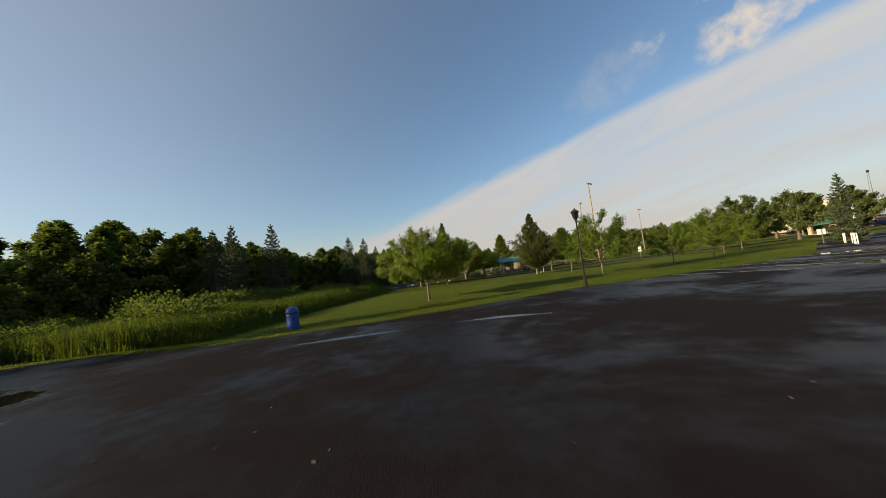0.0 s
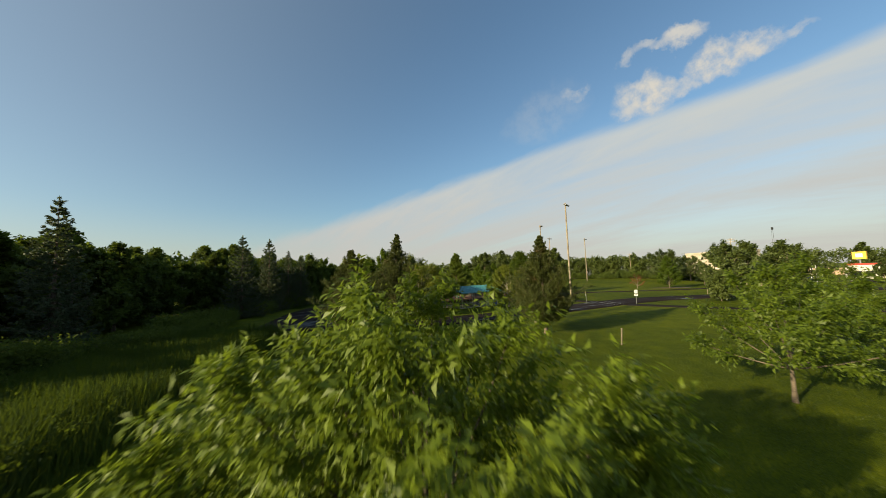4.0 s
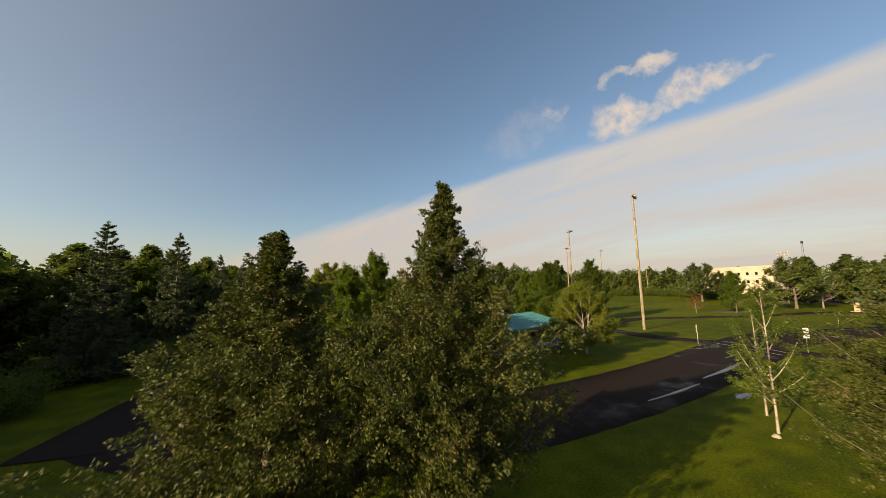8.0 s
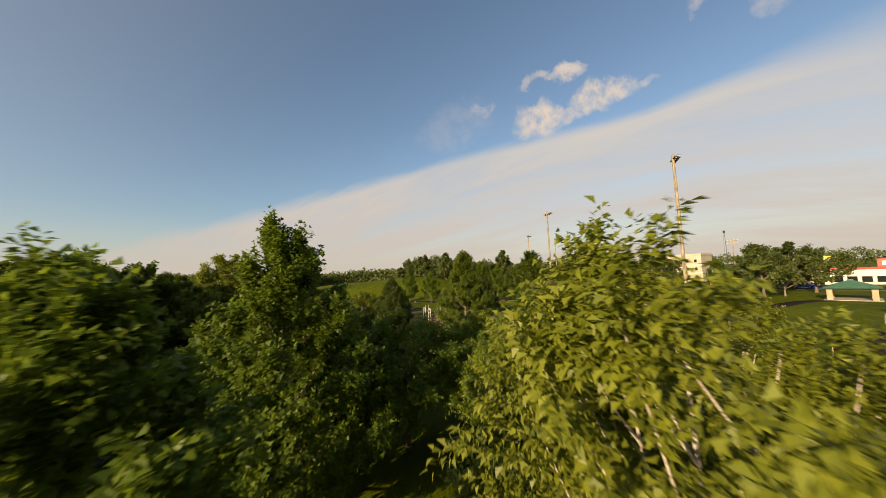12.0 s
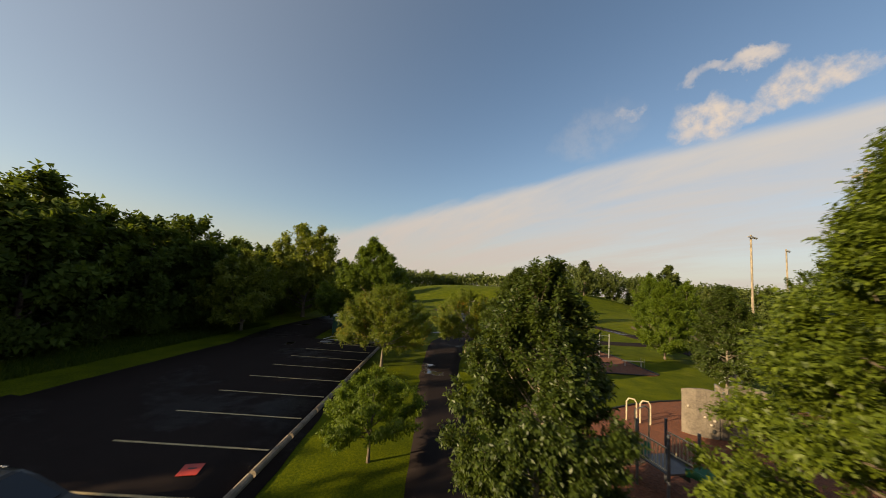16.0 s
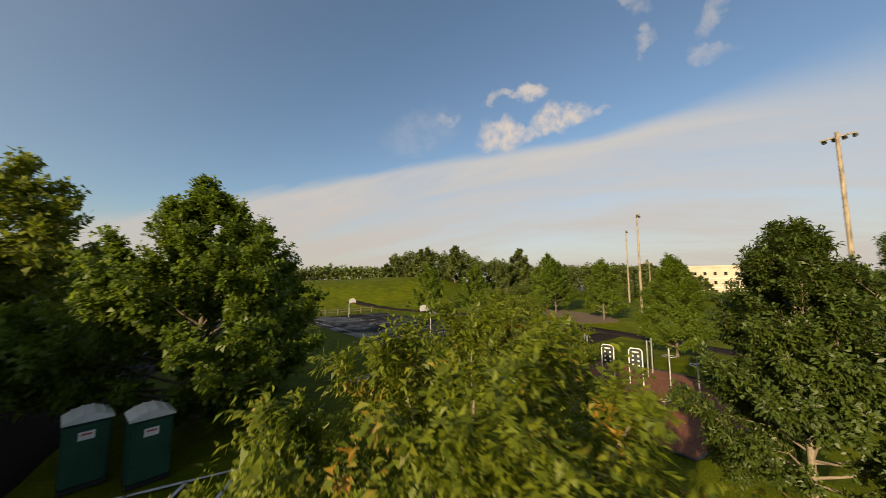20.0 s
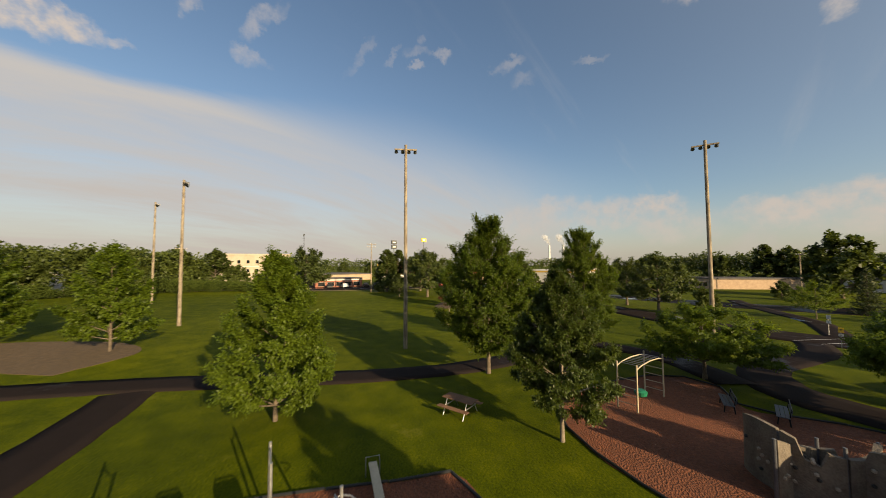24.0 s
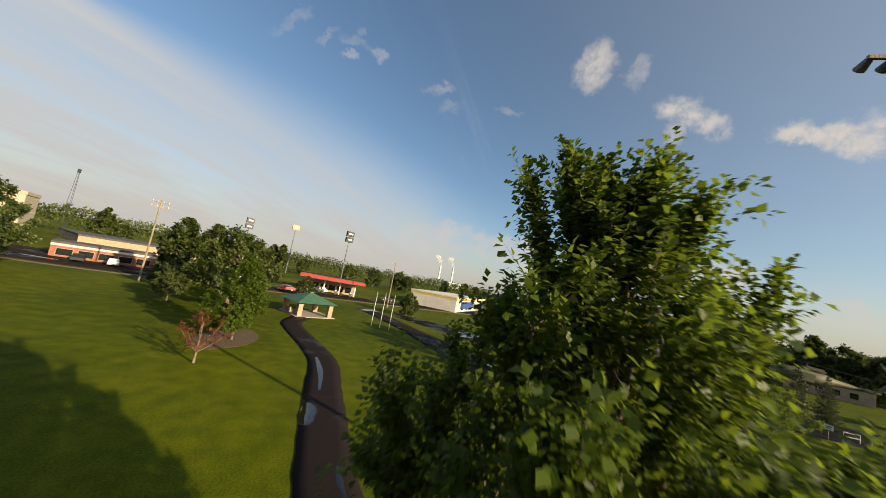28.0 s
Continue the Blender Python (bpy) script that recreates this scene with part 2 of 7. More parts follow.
def foliage(name, light, dark, through=0.35, autumn=None, rough=0.5):
    m, k = surface(name)
    isle = k.add("ShaderNodeNewGeometry").outputs["Random Per Island"]
    tree = k.add("ShaderNodeObjectInfo").outputs["Random"]
    patch = k.noise(k.pos, 0.9, 3.0)
    f = k.math("ADD", k.math("MULTIPLY_ADD", isle, 0.55, k.math("MULTIPLY", patch, 0.5)), k.math("MULTIPLY_ADD", tree, 0.3, -0.2))
    col = k.mix(f, dark, light)
    if autumn:
        col = k.mix(k.math("MULTIPLY", k.span(k.noise(k.pos, 1.1, 3.0), 0.55, 0.72), k.span(isle, 0.3, 0.8)), col, autumn)
    p = k.add("ShaderNodeBsdfPrincipled", {"Base Color": col, "Roughness": rough, "Specular IOR Level": 0.35})
    t = k.add("ShaderNodeBsdfTranslucent", [k.mix(0.35, col, (0.30, 0.38, 0.03))])
    mixed = k.add("ShaderNodeMixShader", [through, p.outputs[0], t.outputs[0]])
    k.tree.links.new(mixed.outputs[0], k.out.inputs[0])
    return m


def lawn_surface():
    m, k = surface("lawn")
    where = k.add("ShaderNodeNewGeometry").outputs["Position"]
    broad, mid, fine = k.noise(where, 0.05, 4.0), k.noise(where, 0.7, 5.0), k.noise(where, 11.0, 6.0, 0.75)
    stripe = k.math("SINE", k.math("MULTIPLY", k.vec("DOT_PRODUCT", where, (0.95, -0.31, 0.0)), 2.9))
    f = k.math("MULTIPLY_ADD", mid, 0.4, k.math("MULTIPLY", broad, 0.4))
    f = k.math("ADD", f, k.math("MULTIPLY_ADD", k.math("SUBTRACT", fine, 0.5), 0.9, k.math("MULTIPLY_ADD", stripe, 0.010, 0.17)))
    col = k.ramp(k.span(f, 0.35, 0.85), ((0.0, (0.026, 0.041, 0.0007)), (0.5, (0.074, 0.091, 0.0013)), (1.0, (0.136, 0.139, 0.0035))))
    thin = k.span(k.noise(where, 0.35, 4.0, 0.65), 0.62, 0.78)
    col = k.mix(k.math("MULTIPLY", thin, 0.35), col, (0.16, 0.145, 0.035))
    h = k.math("MULTIPLY_ADD", mid, 1.5, fine)
    finish(k, col, 0.85, bump=h, height=0.03, **{"Specular IOR Level": 0.07})
    return m


def asphalt_surface(name, tone, wet, pools):
    """Dark tar with aggregate; wet: share of damp sheen; pools: threshold of standing water."""
    m, k = surface(name)
    where = k.add("ShaderNodeNewGeometry").outputs["Position"]
    grit = k.add("ShaderNodeTexVoronoi", {"Vector": where, "Scale": 85.0}).outputs[0]
    broad, mid = k.noise(where, 0.16, 5.0, 0.6, 0.4), k.noise(where, 1.3, 5.0, 0.65)
    lo, hi = tuple(v * 0.6 for v in tone), tuple(v * 1.5 for v in tone)
    col = k.mix(k.math("MULTIPLY_ADD", grit, 0.5, k.math("MULTIPLY", mid, 0.5)), lo, hi)
    damp = k.span(k.math("MULTIPLY_ADD", k.math("SUBTRACT", mid, 0.5), 0.22, broad), 0.62 - wet * 0.25, 0.74 - wet * 0.2)
    pool = k.span(k.math("MULTIPLY_ADD", k.math("SUBTRACT", mid, 0.5), 0.10, k.noise(where, 0.11, 3.0, 0.5, 0.6)), pools, pools + 0.02)
    col = k.mix(k.math("MULTIPLY", damp, 0.45), col, tuple(v * 0.5 for v in tone))
    rough = k.math("MULTIPLY_ADD", damp, -0.38, 0.78)
    rough = k.math("MULTIPLY", rough, k.math("MULTIPLY_ADD", pool, -0.93, 1.0))
    bump = k.math("MULTIPLY", k.math("MULTIPLY_ADD", mid, 0.3, grit), k.math("SUBTRACT", 1.0, pool))
    finish(k, col, rough, bump=bump, height=0.004, **{"Specular IOR Level": k.math("MULTIPLY_ADD", k.math("MAXIMUM", pool, k.math("MULTIPLY", damp, 0.06 + 0.16 * wet)), 0.45, 0.035)})
    return m


def chips_surface():
    m, k = surface("wood_chips")
    v = k.add("ShaderNodeTexVoronoi", {"Vector": k.add("ShaderNodeNewGeometry").outputs["Position"], "Scale": 14.0})
    broad = k.noise(k.pos, 0.4, 4.0)
    col = k.mix(k.math("MULTIPLY_ADD", broad, 0.5, k.math("MULTIPLY", k.add("ShaderNodeSeparateXYZ", [v.outputs[1]]).outputs[0], 0.5)), (0.062, 0.020, 0.008), (0.25, 0.078, 0.030))
    finish(k, col, 0.9, bump=v.outputs[0], height=0.05)
    return m


def pole_surface():
    """Weathered timber: grey, streaked along the grain, with knots and bands of peeling."""
    m, k = surface("pole_timber")
    streak = k.noise(k.vec("MULTIPLY", k.pos, (14.0, 14.0, 0.7)), 1.0, 5.0, 0.65)
    patch = k.noise(k.vec("MULTIPLY", k.pos, (2.0, 2.0, 1.2)), 1.0, 4.0)
    col = k.mix(k.span(k.math("MULTIPLY_ADD", streak, 0.6, k.math("MULTIPLY", patch, 0.4)), 0.35, 0.62), (0.10, 0.075, 0.05), (0.33, 0.27, 0.19))
    finish(k, col, 0.85, bump=streak, height=0.012)
    return m


def glass_surface(name, tint):
    m, k = surface(name)
    finish(k, tint, 0.06, **{"Specular IOR Level": 0.6})
    return m


lawn_surface(), chips_surface(), pole_surface()
asphalt_surface("asphalt_lot", (0.0115, 0.0092, 0.0088), 0.80, 0.60)
asphalt_surface("asphalt_drive", (0.0215, 0.0158, 0.0140), 0.40, 0.64)
asphalt_surface("asphalt_path", (0.0195, 0.0148, 0.0140), 0.32, 0.66)
asphalt_surface("asphalt_court", (0.0150, 0.0128, 0.0140), 0.8, 0.66)
def water_surface():
    m, k = surface("water_film")
    where = k.add("ShaderNodeNewGeometry").outputs["Position"]
    finish(k, (0.010, 0.009, 0.009), k.math("MULTIPLY_ADD", k.noise(where, 9.0, 3.0), 0.20, 0.14), bump=k.noise(where, 6.0, 2.0), height=0.002, **{"Specular IOR Level": 0.5})


water_surface()
foliage("leaf_locust", (0.185, 0.240, 0.0170), (0.0480, 0.0800, 0.0070), 0.45)
foliage("leaf_turning", (0.205, 0.230, 0.0144), (0.0640, 0.0940, 0.0080), 0.44, (0.34, 0.16, 0.02))
foliage("leaf_rust", (0.1150, 0.0850, 0.0200), (0.0300, 0.0390, 0.0080), 0.40, (0.250, 0.070, 0.028))
foliage("leaf_maple", (0.1600, 0.2220, 0.0175), (0.0360, 0.0640, 0.0065), 0.54)
foliage("leaf_pin", (0.170, 0.215, 0.0180), (0.0420, 0.0660, 0.0070), 0.42)
foliage("leaf_oak", (0.084, 0.116, 0.0160), (0.0190, 0.0340, 0.0060), 0.32, None, 0.46)
foliage("leaf_birch", (0.240, 0.255, 0.0240), (0.0750, 0.0980, 0.0110), 0.42)
foliage("needle_juniper", (0.106, 0.120, 0.013), (0.021, 0.029, 0.0045), 0.14, (0.13, 0.085, 0.03), 0.6)
foliage("needle_spruce", (0.072, 0.098, 0.040), (0.020, 0.029, 0.015), 0.15, None, 0.6)
foliage("leaf_wood", (0.104, 0.140, 0.0160), (0.0240, 0.0390, 0.0065), 0.38, None, 0.85)
foliage("leaf_edge", (0.100, 0.142, 0.0140), (0.0210, 0.0380, 0.0060), 0.36, None, 0.85)
foliage("leaf_far", (0.1000, 0.1240, 0.0224), (0.0320, 0.0480, 0.0112), 0.25)
foliage("grass_blade", (0.060, 0.083, 0.0044), (0.019, 0.034, 0.0023), 0.35)
foliage("weed_blade", (0.025, 0.052, 0.0030), (0.0068, 0.017, 0.0016), 0.42, None, 0.95)
foliage("leaf_red", (0.24, 0.06, 0.025), (0.08, 0.025, 0.012), 0.3)
worn("bark", (0.19, 0.145, 0.10), (0.06, 0.045, 0.032), 3.0, 0.9, height=0.02)
worn("bark_pale", (0.27, 0.22, 0.16), (0.11, 0.085, 0.06), 3.0, 0.85, height=0.012)
worn("bark_birch", (0.55, 0.49, 0.40), (0.17, 0.12, 0.09), 2.2, 0.8, height=0.012)
worn("black_iron", (0.005, 0.005, 0.006), (0.003, 0.003, 0.004), 5.0, 0.9)
worn("bin_blue", (0.030, 0.075, 0.32), (0.018, 0.045, 0.20), 3.0, 0.38)
worn("galvanised", (0.48, 0.48, 0.47), (0.28, 0.28, 0.28), 4.0, 0.45, 0.7)
worn("lamp_metal", (0.20, 0.21, 0.22), (0.10, 0.10, 0.11), 4.0, 0.5, 0.5)
worn("white_paint", (0.78, 0.76, 0.72), (0.58, 0.56, 0.52), 4.0, 0.6)
worn("line_paint", (0.62, 0.47, 0.24), (0.36, 0.26, 0.12), 6.0, 0.75)
worn("line_white", (0.62, 0.62, 0.62), (0.36, 0.36, 0.37), 5.0, 0.7)
worn("wet_concrete", (0.095, 0.088, 0.078), (0.05, 0.046, 0.040), 1.6, 0.4, height=0.004)
worn("concrete", (0.42, 0.38, 0.32), (0.24, 0.21, 0.17), 2.5, 0.85, height=0.008)
worn("roof_teal", (0.07, 0.25, 0.26), (0.04, 0.16, 0.17), 1.4, 0.5)
worn("roof_green", (0.060, 0.15, 0.085), (0.03, 0.085, 0.05), 1.4, 0.6)
worn("timber_brown", (0.24, 0.13, 0.07), (0.12, 0.06, 0.035), 2.0, 0.75, height=0.008)
worn("brick_red", (0.36, 0.13, 0.08), (0.20, 0.07, 0.045), 1.2, 0.85)
worn("brick_tan", (0.46, 0.33, 0.22), (0.30, 0.20, 0.13), 1.2, 0.85)
worn("stucco_cream", (0.46, 0.39, 0.30), (0.36, 0.30, 0.22), 0.3, 0.9)
worn("stucco_white", (0.66, 0.62, 0.55), (0.48, 0.45, 0.40), 0.3, 0.9)
worn("roof_dark", (0.10, 0.09, 0.085), (0.05, 0.045, 0.043), 0.6, 0.8)
worn("panel_red", (0.52, 0.05, 0.03), (0.36, 0.035, 0.02), 0.5, 0.5)
worn("panel_yellow", (0.75, 0.50, 0.05), (0.60, 0.38, 0.03), 0.5, 0.5)
worn("panel_blue", (0.05, 0.10, 0.32), (0.03, 0.06, 0.2), 0.5, 0.5)
worn("potty_green", (0.018, 0.075, 0.045), (0.010, 0.045, 0.028), 1.5, 0.42)
worn("potty_roof", (0.62, 0.63, 0.60), (0.45, 0.46, 0.44), 1.5, 0.4)
worn("slide_green", (0.015, 0.19, 0.10), (0.010, 0.12, 0.065), 1.5, 0.3)
worn("rock_panel", (0.20, 0.165, 0.125), (0.09, 0.072, 0.055), 2.0, 0.85, height=0.03)
worn("play_tan", (0.52, 0.44, 0.30), (0.40, 0.33, 0.22), 2.0, 0.45)
worn("play_grey", (0.11, 0.115, 0.125), (0.06, 0.06, 0.07), 2.0, 0.45)
worn("car_paint", (0.040, 0.034, 0.028), (0.030, 0.026, 0.022), 0.6, 0.30, 0.35, height=0.0005)
worn("rubber", (0.025, 0.025, 0.025), (0.015, 0.015, 0.015), 6.0, 0.8)
worn("olive_metal", (0.135, 0.125, 0.060), (0.085, 0.078, 0.038), 1.0, 0.6)
worn("sign_dark", (0.020, 0.022, 0.022), (0.012, 0.013, 0.013), 3.0, 0.5)
worn("stone", (0.44, 0.38, 0.30), (0.25, 0.21, 0.16), 3.0, 0.85, height=0.02)
worn("mulch", (0.13, 0.085, 0.045), (0.06, 0.040, 0.022), 3.0, 0.95, height=0.03)
worn("dirt", (0.17, 0.125, 0.08), (0.09, 0.065, 0.04), 1.2, 0.95, height=0.02)
glass_surface("dark_glass", (0.012, 0.014, 0.016))
glass_surface("lamp_glass", (0.30, 0.30, 0.28))
worn("sign_green", (0.03, 0.42, 0.24), (0.02, 0.32, 0.18), 3.0, 0.45)
def steam_surface():
    m, k = surface("steam")
    p = k.add("ShaderNodeBsdfDiffuse", [(0.85, 0.82, 0.80, 1)])
    clear = k.add("ShaderNodeBsdfTransparent")
    mixed = k.add("ShaderNodeMixShader", [k.span(k.noise(k.pos, 0.12, 4.0), 0.35, 0.7, 0.0, 0.3), clear.outputs[0], p.outputs[0]])
    k.tree.links.new(mixed.outputs[0], k.out.inputs[0])


steam_surface()
M = MATS

# ---- building blocks ----
def land(x, y):
    """Height of the ground: level, a broad mound to the north-east and a slight rise towards it."""
    def step(a, b, v):
        t = np.clip((v - a) / (b - a), 0, 1)
        return t * t * (3 - 2 * t)
    x, y = np.asarray(x, float), np.asarray(y, float)
    rise = 1.1 * step(105, 150, y) * step(36, 62, x)
    mound = 6.6 * np.exp(-(((x - 50) / 46) ** 2 + ((y - 208) / 32) ** 2) ** 2)
    return rise + mound


def at_ground(x, y):
    return float(land(x, y))


def fast_mesh(name, verts, faces, smooth=False):
    """A mesh from arrays; faces all of one size."""
    verts, faces = np.asarray(verts, np.float32), np.asarray(faces, np.int32)
    me = bpy.data.meshes.new(name)
    n, size = faces.shape
    me.vertices.add(len(verts)), me.loops.add(n * size), me.polygons.add(n)
    me.vertices.foreach_set("co", verts.ravel())
    me.loops.foreach_set("vertex_index", faces.ravel())
    me.polygons.foreach_set("loop_start", np.arange(0, n * size, size, dtype=np.int32))
    if smooth:
        me.polygons.foreach_set("use_smooth", np.ones(n, bool))
    me.update(calc_edges=True)
    return me


def part(name, shape, material, parent=None, label="", smooth=False):
    """Links a bmesh or a mesh as one mesh object under a thing or a part."""
    if isinstance(shape, bmesh.types.BMesh):
        me = bpy.data.meshes.new(name)
        if smooth:
            for f in shape.faces:
                f.smooth = True
        shape.to_mesh(me)
        shape.free()
    else:
        me = shape
    if not me.materials:
        me.materials.append(M[material])
    ob = new(name, me)
    ob.parent = parent
    return tagged(ob, label)


def thing(name, m, label, category, group="", kind=""):
    ob = new(name)
    ob.empty_display_size = 0.3
    ob.matrix_world = m
    return tagged(ob, label, category, group, kind)


def box(cx, cy, cz, sx, sy, sz, bevel=0.0, bm=None, turn=None):
    bm = bm or bmesh.new()
    made = bmesh.ops.create_cube(bm, size=1.0)["verts"]
    bmesh.ops.scale(bm, vec=(sx, sy, sz), verts=made)
    if bevel:
        edges = list({e for v in made for e in v.link_edges})
        made = list({v for f in bmesh.ops.bevel(bm, geom=edges, offset=bevel, segments=2, affect="EDGES")["faces"] for v in f.verts} | {v for v in made if v.is_valid})
    if turn:
        bmesh.ops.transform(bm, matrix=turn, verts=made)
    bmesh.ops.translate(bm, vec=(cx, cy, cz), verts=made)
    return bm


def cyl(x, y, z0, z1, r0, r1=None, sides=12, bm=None):
    bm = bm or bmesh.new()
    made = bmesh.ops.create_cone(bm, cap_ends=True, segments=sides, radius1=r0, radius2=r1 if r1 is not None else r0, depth=z1 - z0)["verts"]
    bmesh.ops.translate(bm, vec=(x, y, (z0 + z1) / 2), verts=made)
    return bm


def rod(a, b, r, bm=None, sides=8, r1=None):
    bm = bm or bmesh.new()
    a, b = Vector(a), Vector(b)
    made = bmesh.ops.create_cone(bm, cap_ends=True, segments=sides, radius1=r, radius2=r1 if r1 is not None else r, depth=(b - a).length)["verts"]
    bmesh.ops.transform(bm, matrix=Matrix.Translation((a + b) / 2) @ (b - a).to_track_quat("Z", "Y").to_matrix().to_4x4(), verts=made)
    return bm


def bent(points, r, bm=None, sides=8):
    """A pipe along a bent line."""
    bm = bm or bmesh.new()
    v, f = tube_arrays([np.array(p, float) for p in points], [r] * len(points), sides)
    vs = [bm.verts.new(p) for p in v]
    for q in f:
        bm.faces.new([vs[i] for i in q])
    return bm


def prism(outline, z0, z1, bm=None):
    """An upright prism over an outline, given anticlockwise."""
    bm = bm or bmesh.new()
    lo, hi = [bm.verts.new((x, y, z0)) for x, y in outline], [bm.verts.new((x, y, z1)) for x, y in outline]
    bm.faces.new(hi), bm.faces.new(lo[::-1])
    for i in range(len(lo)):
        j = (i + 1) % len(lo)
        bm.faces.new((lo[i], lo[j], hi[j], hi[i]))
    return bm


def lathe(profile, sides=20, bm=None):
    """A turned body from rows of radius and height."""
    bm = bm or bmesh.new()
    rings = [[bm.verts.new((r * math.cos(6.28319 * i / sides), r * math.sin(6.28319 * i / sides), z)) for i in range(sides)] for r, z in profile]
    for a, b in zip(rings, rings[1:]):
        for i in range(sides):
            j = (i + 1) % sides
            bm.faces.new((a[i], a[j], b[j], b[i]))
    bm.faces.new(rings[0][::-1]), bm.faces.new(rings[-1])
    return bm


def tube_arrays(points, radii, sides):
    """Vertices and quads of a tapered tube along a line."""
    v, f = [], []
    for i, (p, r) in enumerate(zip(points, radii)):
        d = points[min(i + 1, len(points) - 1)] - points[max(i - 1, 0)]
        d = d / (np.linalg.norm(d) + 1e-9)
        a = np.cross(d, (0.31, 0.95, 0.05) if abs(d[1]) < 0.9 else (1, 0, 0))
        a /= np.linalg.norm(a)
        b = np.cross(d, a)
        for s in range(sides):
            t = 2 * math.pi * s / sides
            v.append(p + r * (math.cos(t) * a + math.sin(t) * b))
    for i in range(len(points) - 1):
        for s in range(sides):
            t = (s + 1) % sides
            f.append((i * sides + s, i * sides + t, (i + 1) * sides + t, (i + 1) * sides + s))
    return v, f


def smooth_line(pts, step=1.0):
    """A Catmull-Rom line through points in the plane."""
    p = np.array([pts[0]] + list(pts) + [pts[-1]], float)
    out = []
    for i in range(1, len(p) - 2):
        n = max(2, int(np.linalg.norm(p[i + 1] - p[i]) / step))
        for t in np.arange(n) / n:
            out.append(0.5 * (2 * p[i] + (p[i + 1] - p[i - 1]) * t + (2 * p[i - 1] - 5 * p[i] + 4 * p[i + 1] - p[i + 2]) * t * t + (3 * p[i] - p[i - 1] - 3 * p[i + 1] + p[i + 2]) * t ** 3))
    out.append(p[-2])
    return np.array(out)


def ribbon(name, pts, width, material, lift, label, category="path", seed=1):
    """A laid strip along a line, with slightly ragged edges, thin but with real sides."""
    rng = np.random.default_rng(seed)
    line = smooth_line(pts, 0.8)
    d = np.gradient(line, axis=0)
    d /= np.linalg.norm(d, axis=1)[:, None] + 1e-9
    side = np.c_[-d[:, 1], d[:, 0]]
    w = np.interp(np.linspace(0, 1, len(line)), np.linspace(0, 1, len(width)), width) if isinstance(width, (list, tuple)) else np.full(len(line), width)
    n = len(line)
    cols = []
    for k, s in enumerate((-0.5, -0.25, 0, 0.25, 0.5)):
        rag = rng.normal(0, 0.035, n) if k in (0, 4) else 0
        q = line + side * (w * s + rag)[:, None]
        cols.append(np.c_[q, land(q[:, 0], q[:, 1]) + lift + 0.02 * (1 - (2 * s) ** 2)])
    lo0, lo1 = cols[0].copy(), cols[-1].copy()
    lo0[:, 2] -= lift + 0.05
    lo1[:, 2] -= lift + 0.05
    rows = np.stack([lo0] + cols + [lo1], 1)
    idx = np.arange(n * 7).reshape(n, 7)
    f = np.stack([idx[:-1, :-1], idx[:-1, 1:], idx[1:, 1:], idx[1:, :-1]], -1).reshape(-1, 4)
    me = fast_mesh(name, rows.reshape(-1, 3), f)
    me.materials.append(M[material])
    return tagged(new(name, me), label, category, kind="structure")


def slab(name, outline, material, lift, label, category, ragged=0.03, seed=2):
    """A laid area inside an outline, cut into a fan of fine cells, with ragged edges."""
    rng = np.random.default_rng(seed)
    closed = smooth_line(list(outline) + [outline[0]], 0.7) if ragged else np.array(list(outline) + [outline[0]], float)
    pts = closed[:-1] + (rng.normal(0, ragged, (len(closed) - 1, 2)) if ragged else 0)
    bm = bmesh.new()
    top = [bm.verts.new((x, y, at_ground(x, y) + lift)) for x, y in pts]
    low = [bm.verts.new((x, y, at_ground(x, y) - 0.05)) for x, y in pts]
    bm.faces.new(top)
    for i in range(len(top)):
        j = (i + 1) % len(top)
        bm.faces.new((low[i], low[j], top[j], top[i]))
    bmesh.ops.triangulate(bm, faces=list(bm.faces)[:1])
    bmesh.ops.recalc_face_normals(bm, faces=bm.faces)
    ob = part(name, bm, material)
    return tagged(ob, label, category, kind="structure")


# ---- trees ----
def leaf_quads(centres, aims, size, rng, wide=0.5, droop=0.0, plain=False):
    """One folded rhombus a leaf, at each centre, pointing along aims with scatter; plain: one triangle."""
    n = len(centres)
    d = aims + rng.normal(0, 0.55, (n, 3))
    d[:, 2] -= droop
    d /= np.linalg.norm(d, axis=1)[:, None] + 1e-9
    s = np.cross(d, rng.normal(0, 1, (n, 3)))
    s /= np.linalg.norm(s, axis=1)[:, None] + 1e-9
    up = np.cross(s, d)
    ln = size * rng.uniform(0.65, 1.35, (n, 1))
    a = centres - d * ln * 0.5
    b = centres + s * ln * wide * 0.5 + up * ln * 0.10
    c = centres + d * ln * 0.5 - up * ln * 0.06
    e = centres - s * ln * wide * 0.5 + up * ln * 0.10
    if plain:
        return np.stack([a, b + (b - e) * 0.2, c + (e - b) * 0.35], 1).reshape(-1, 3), np.arange(n * 3).reshape(n, 3)
    v = np.stack([a, b, c, e], 1).reshape(-1, 3)
    return v, np.arange(n * 4).reshape(n, 4)


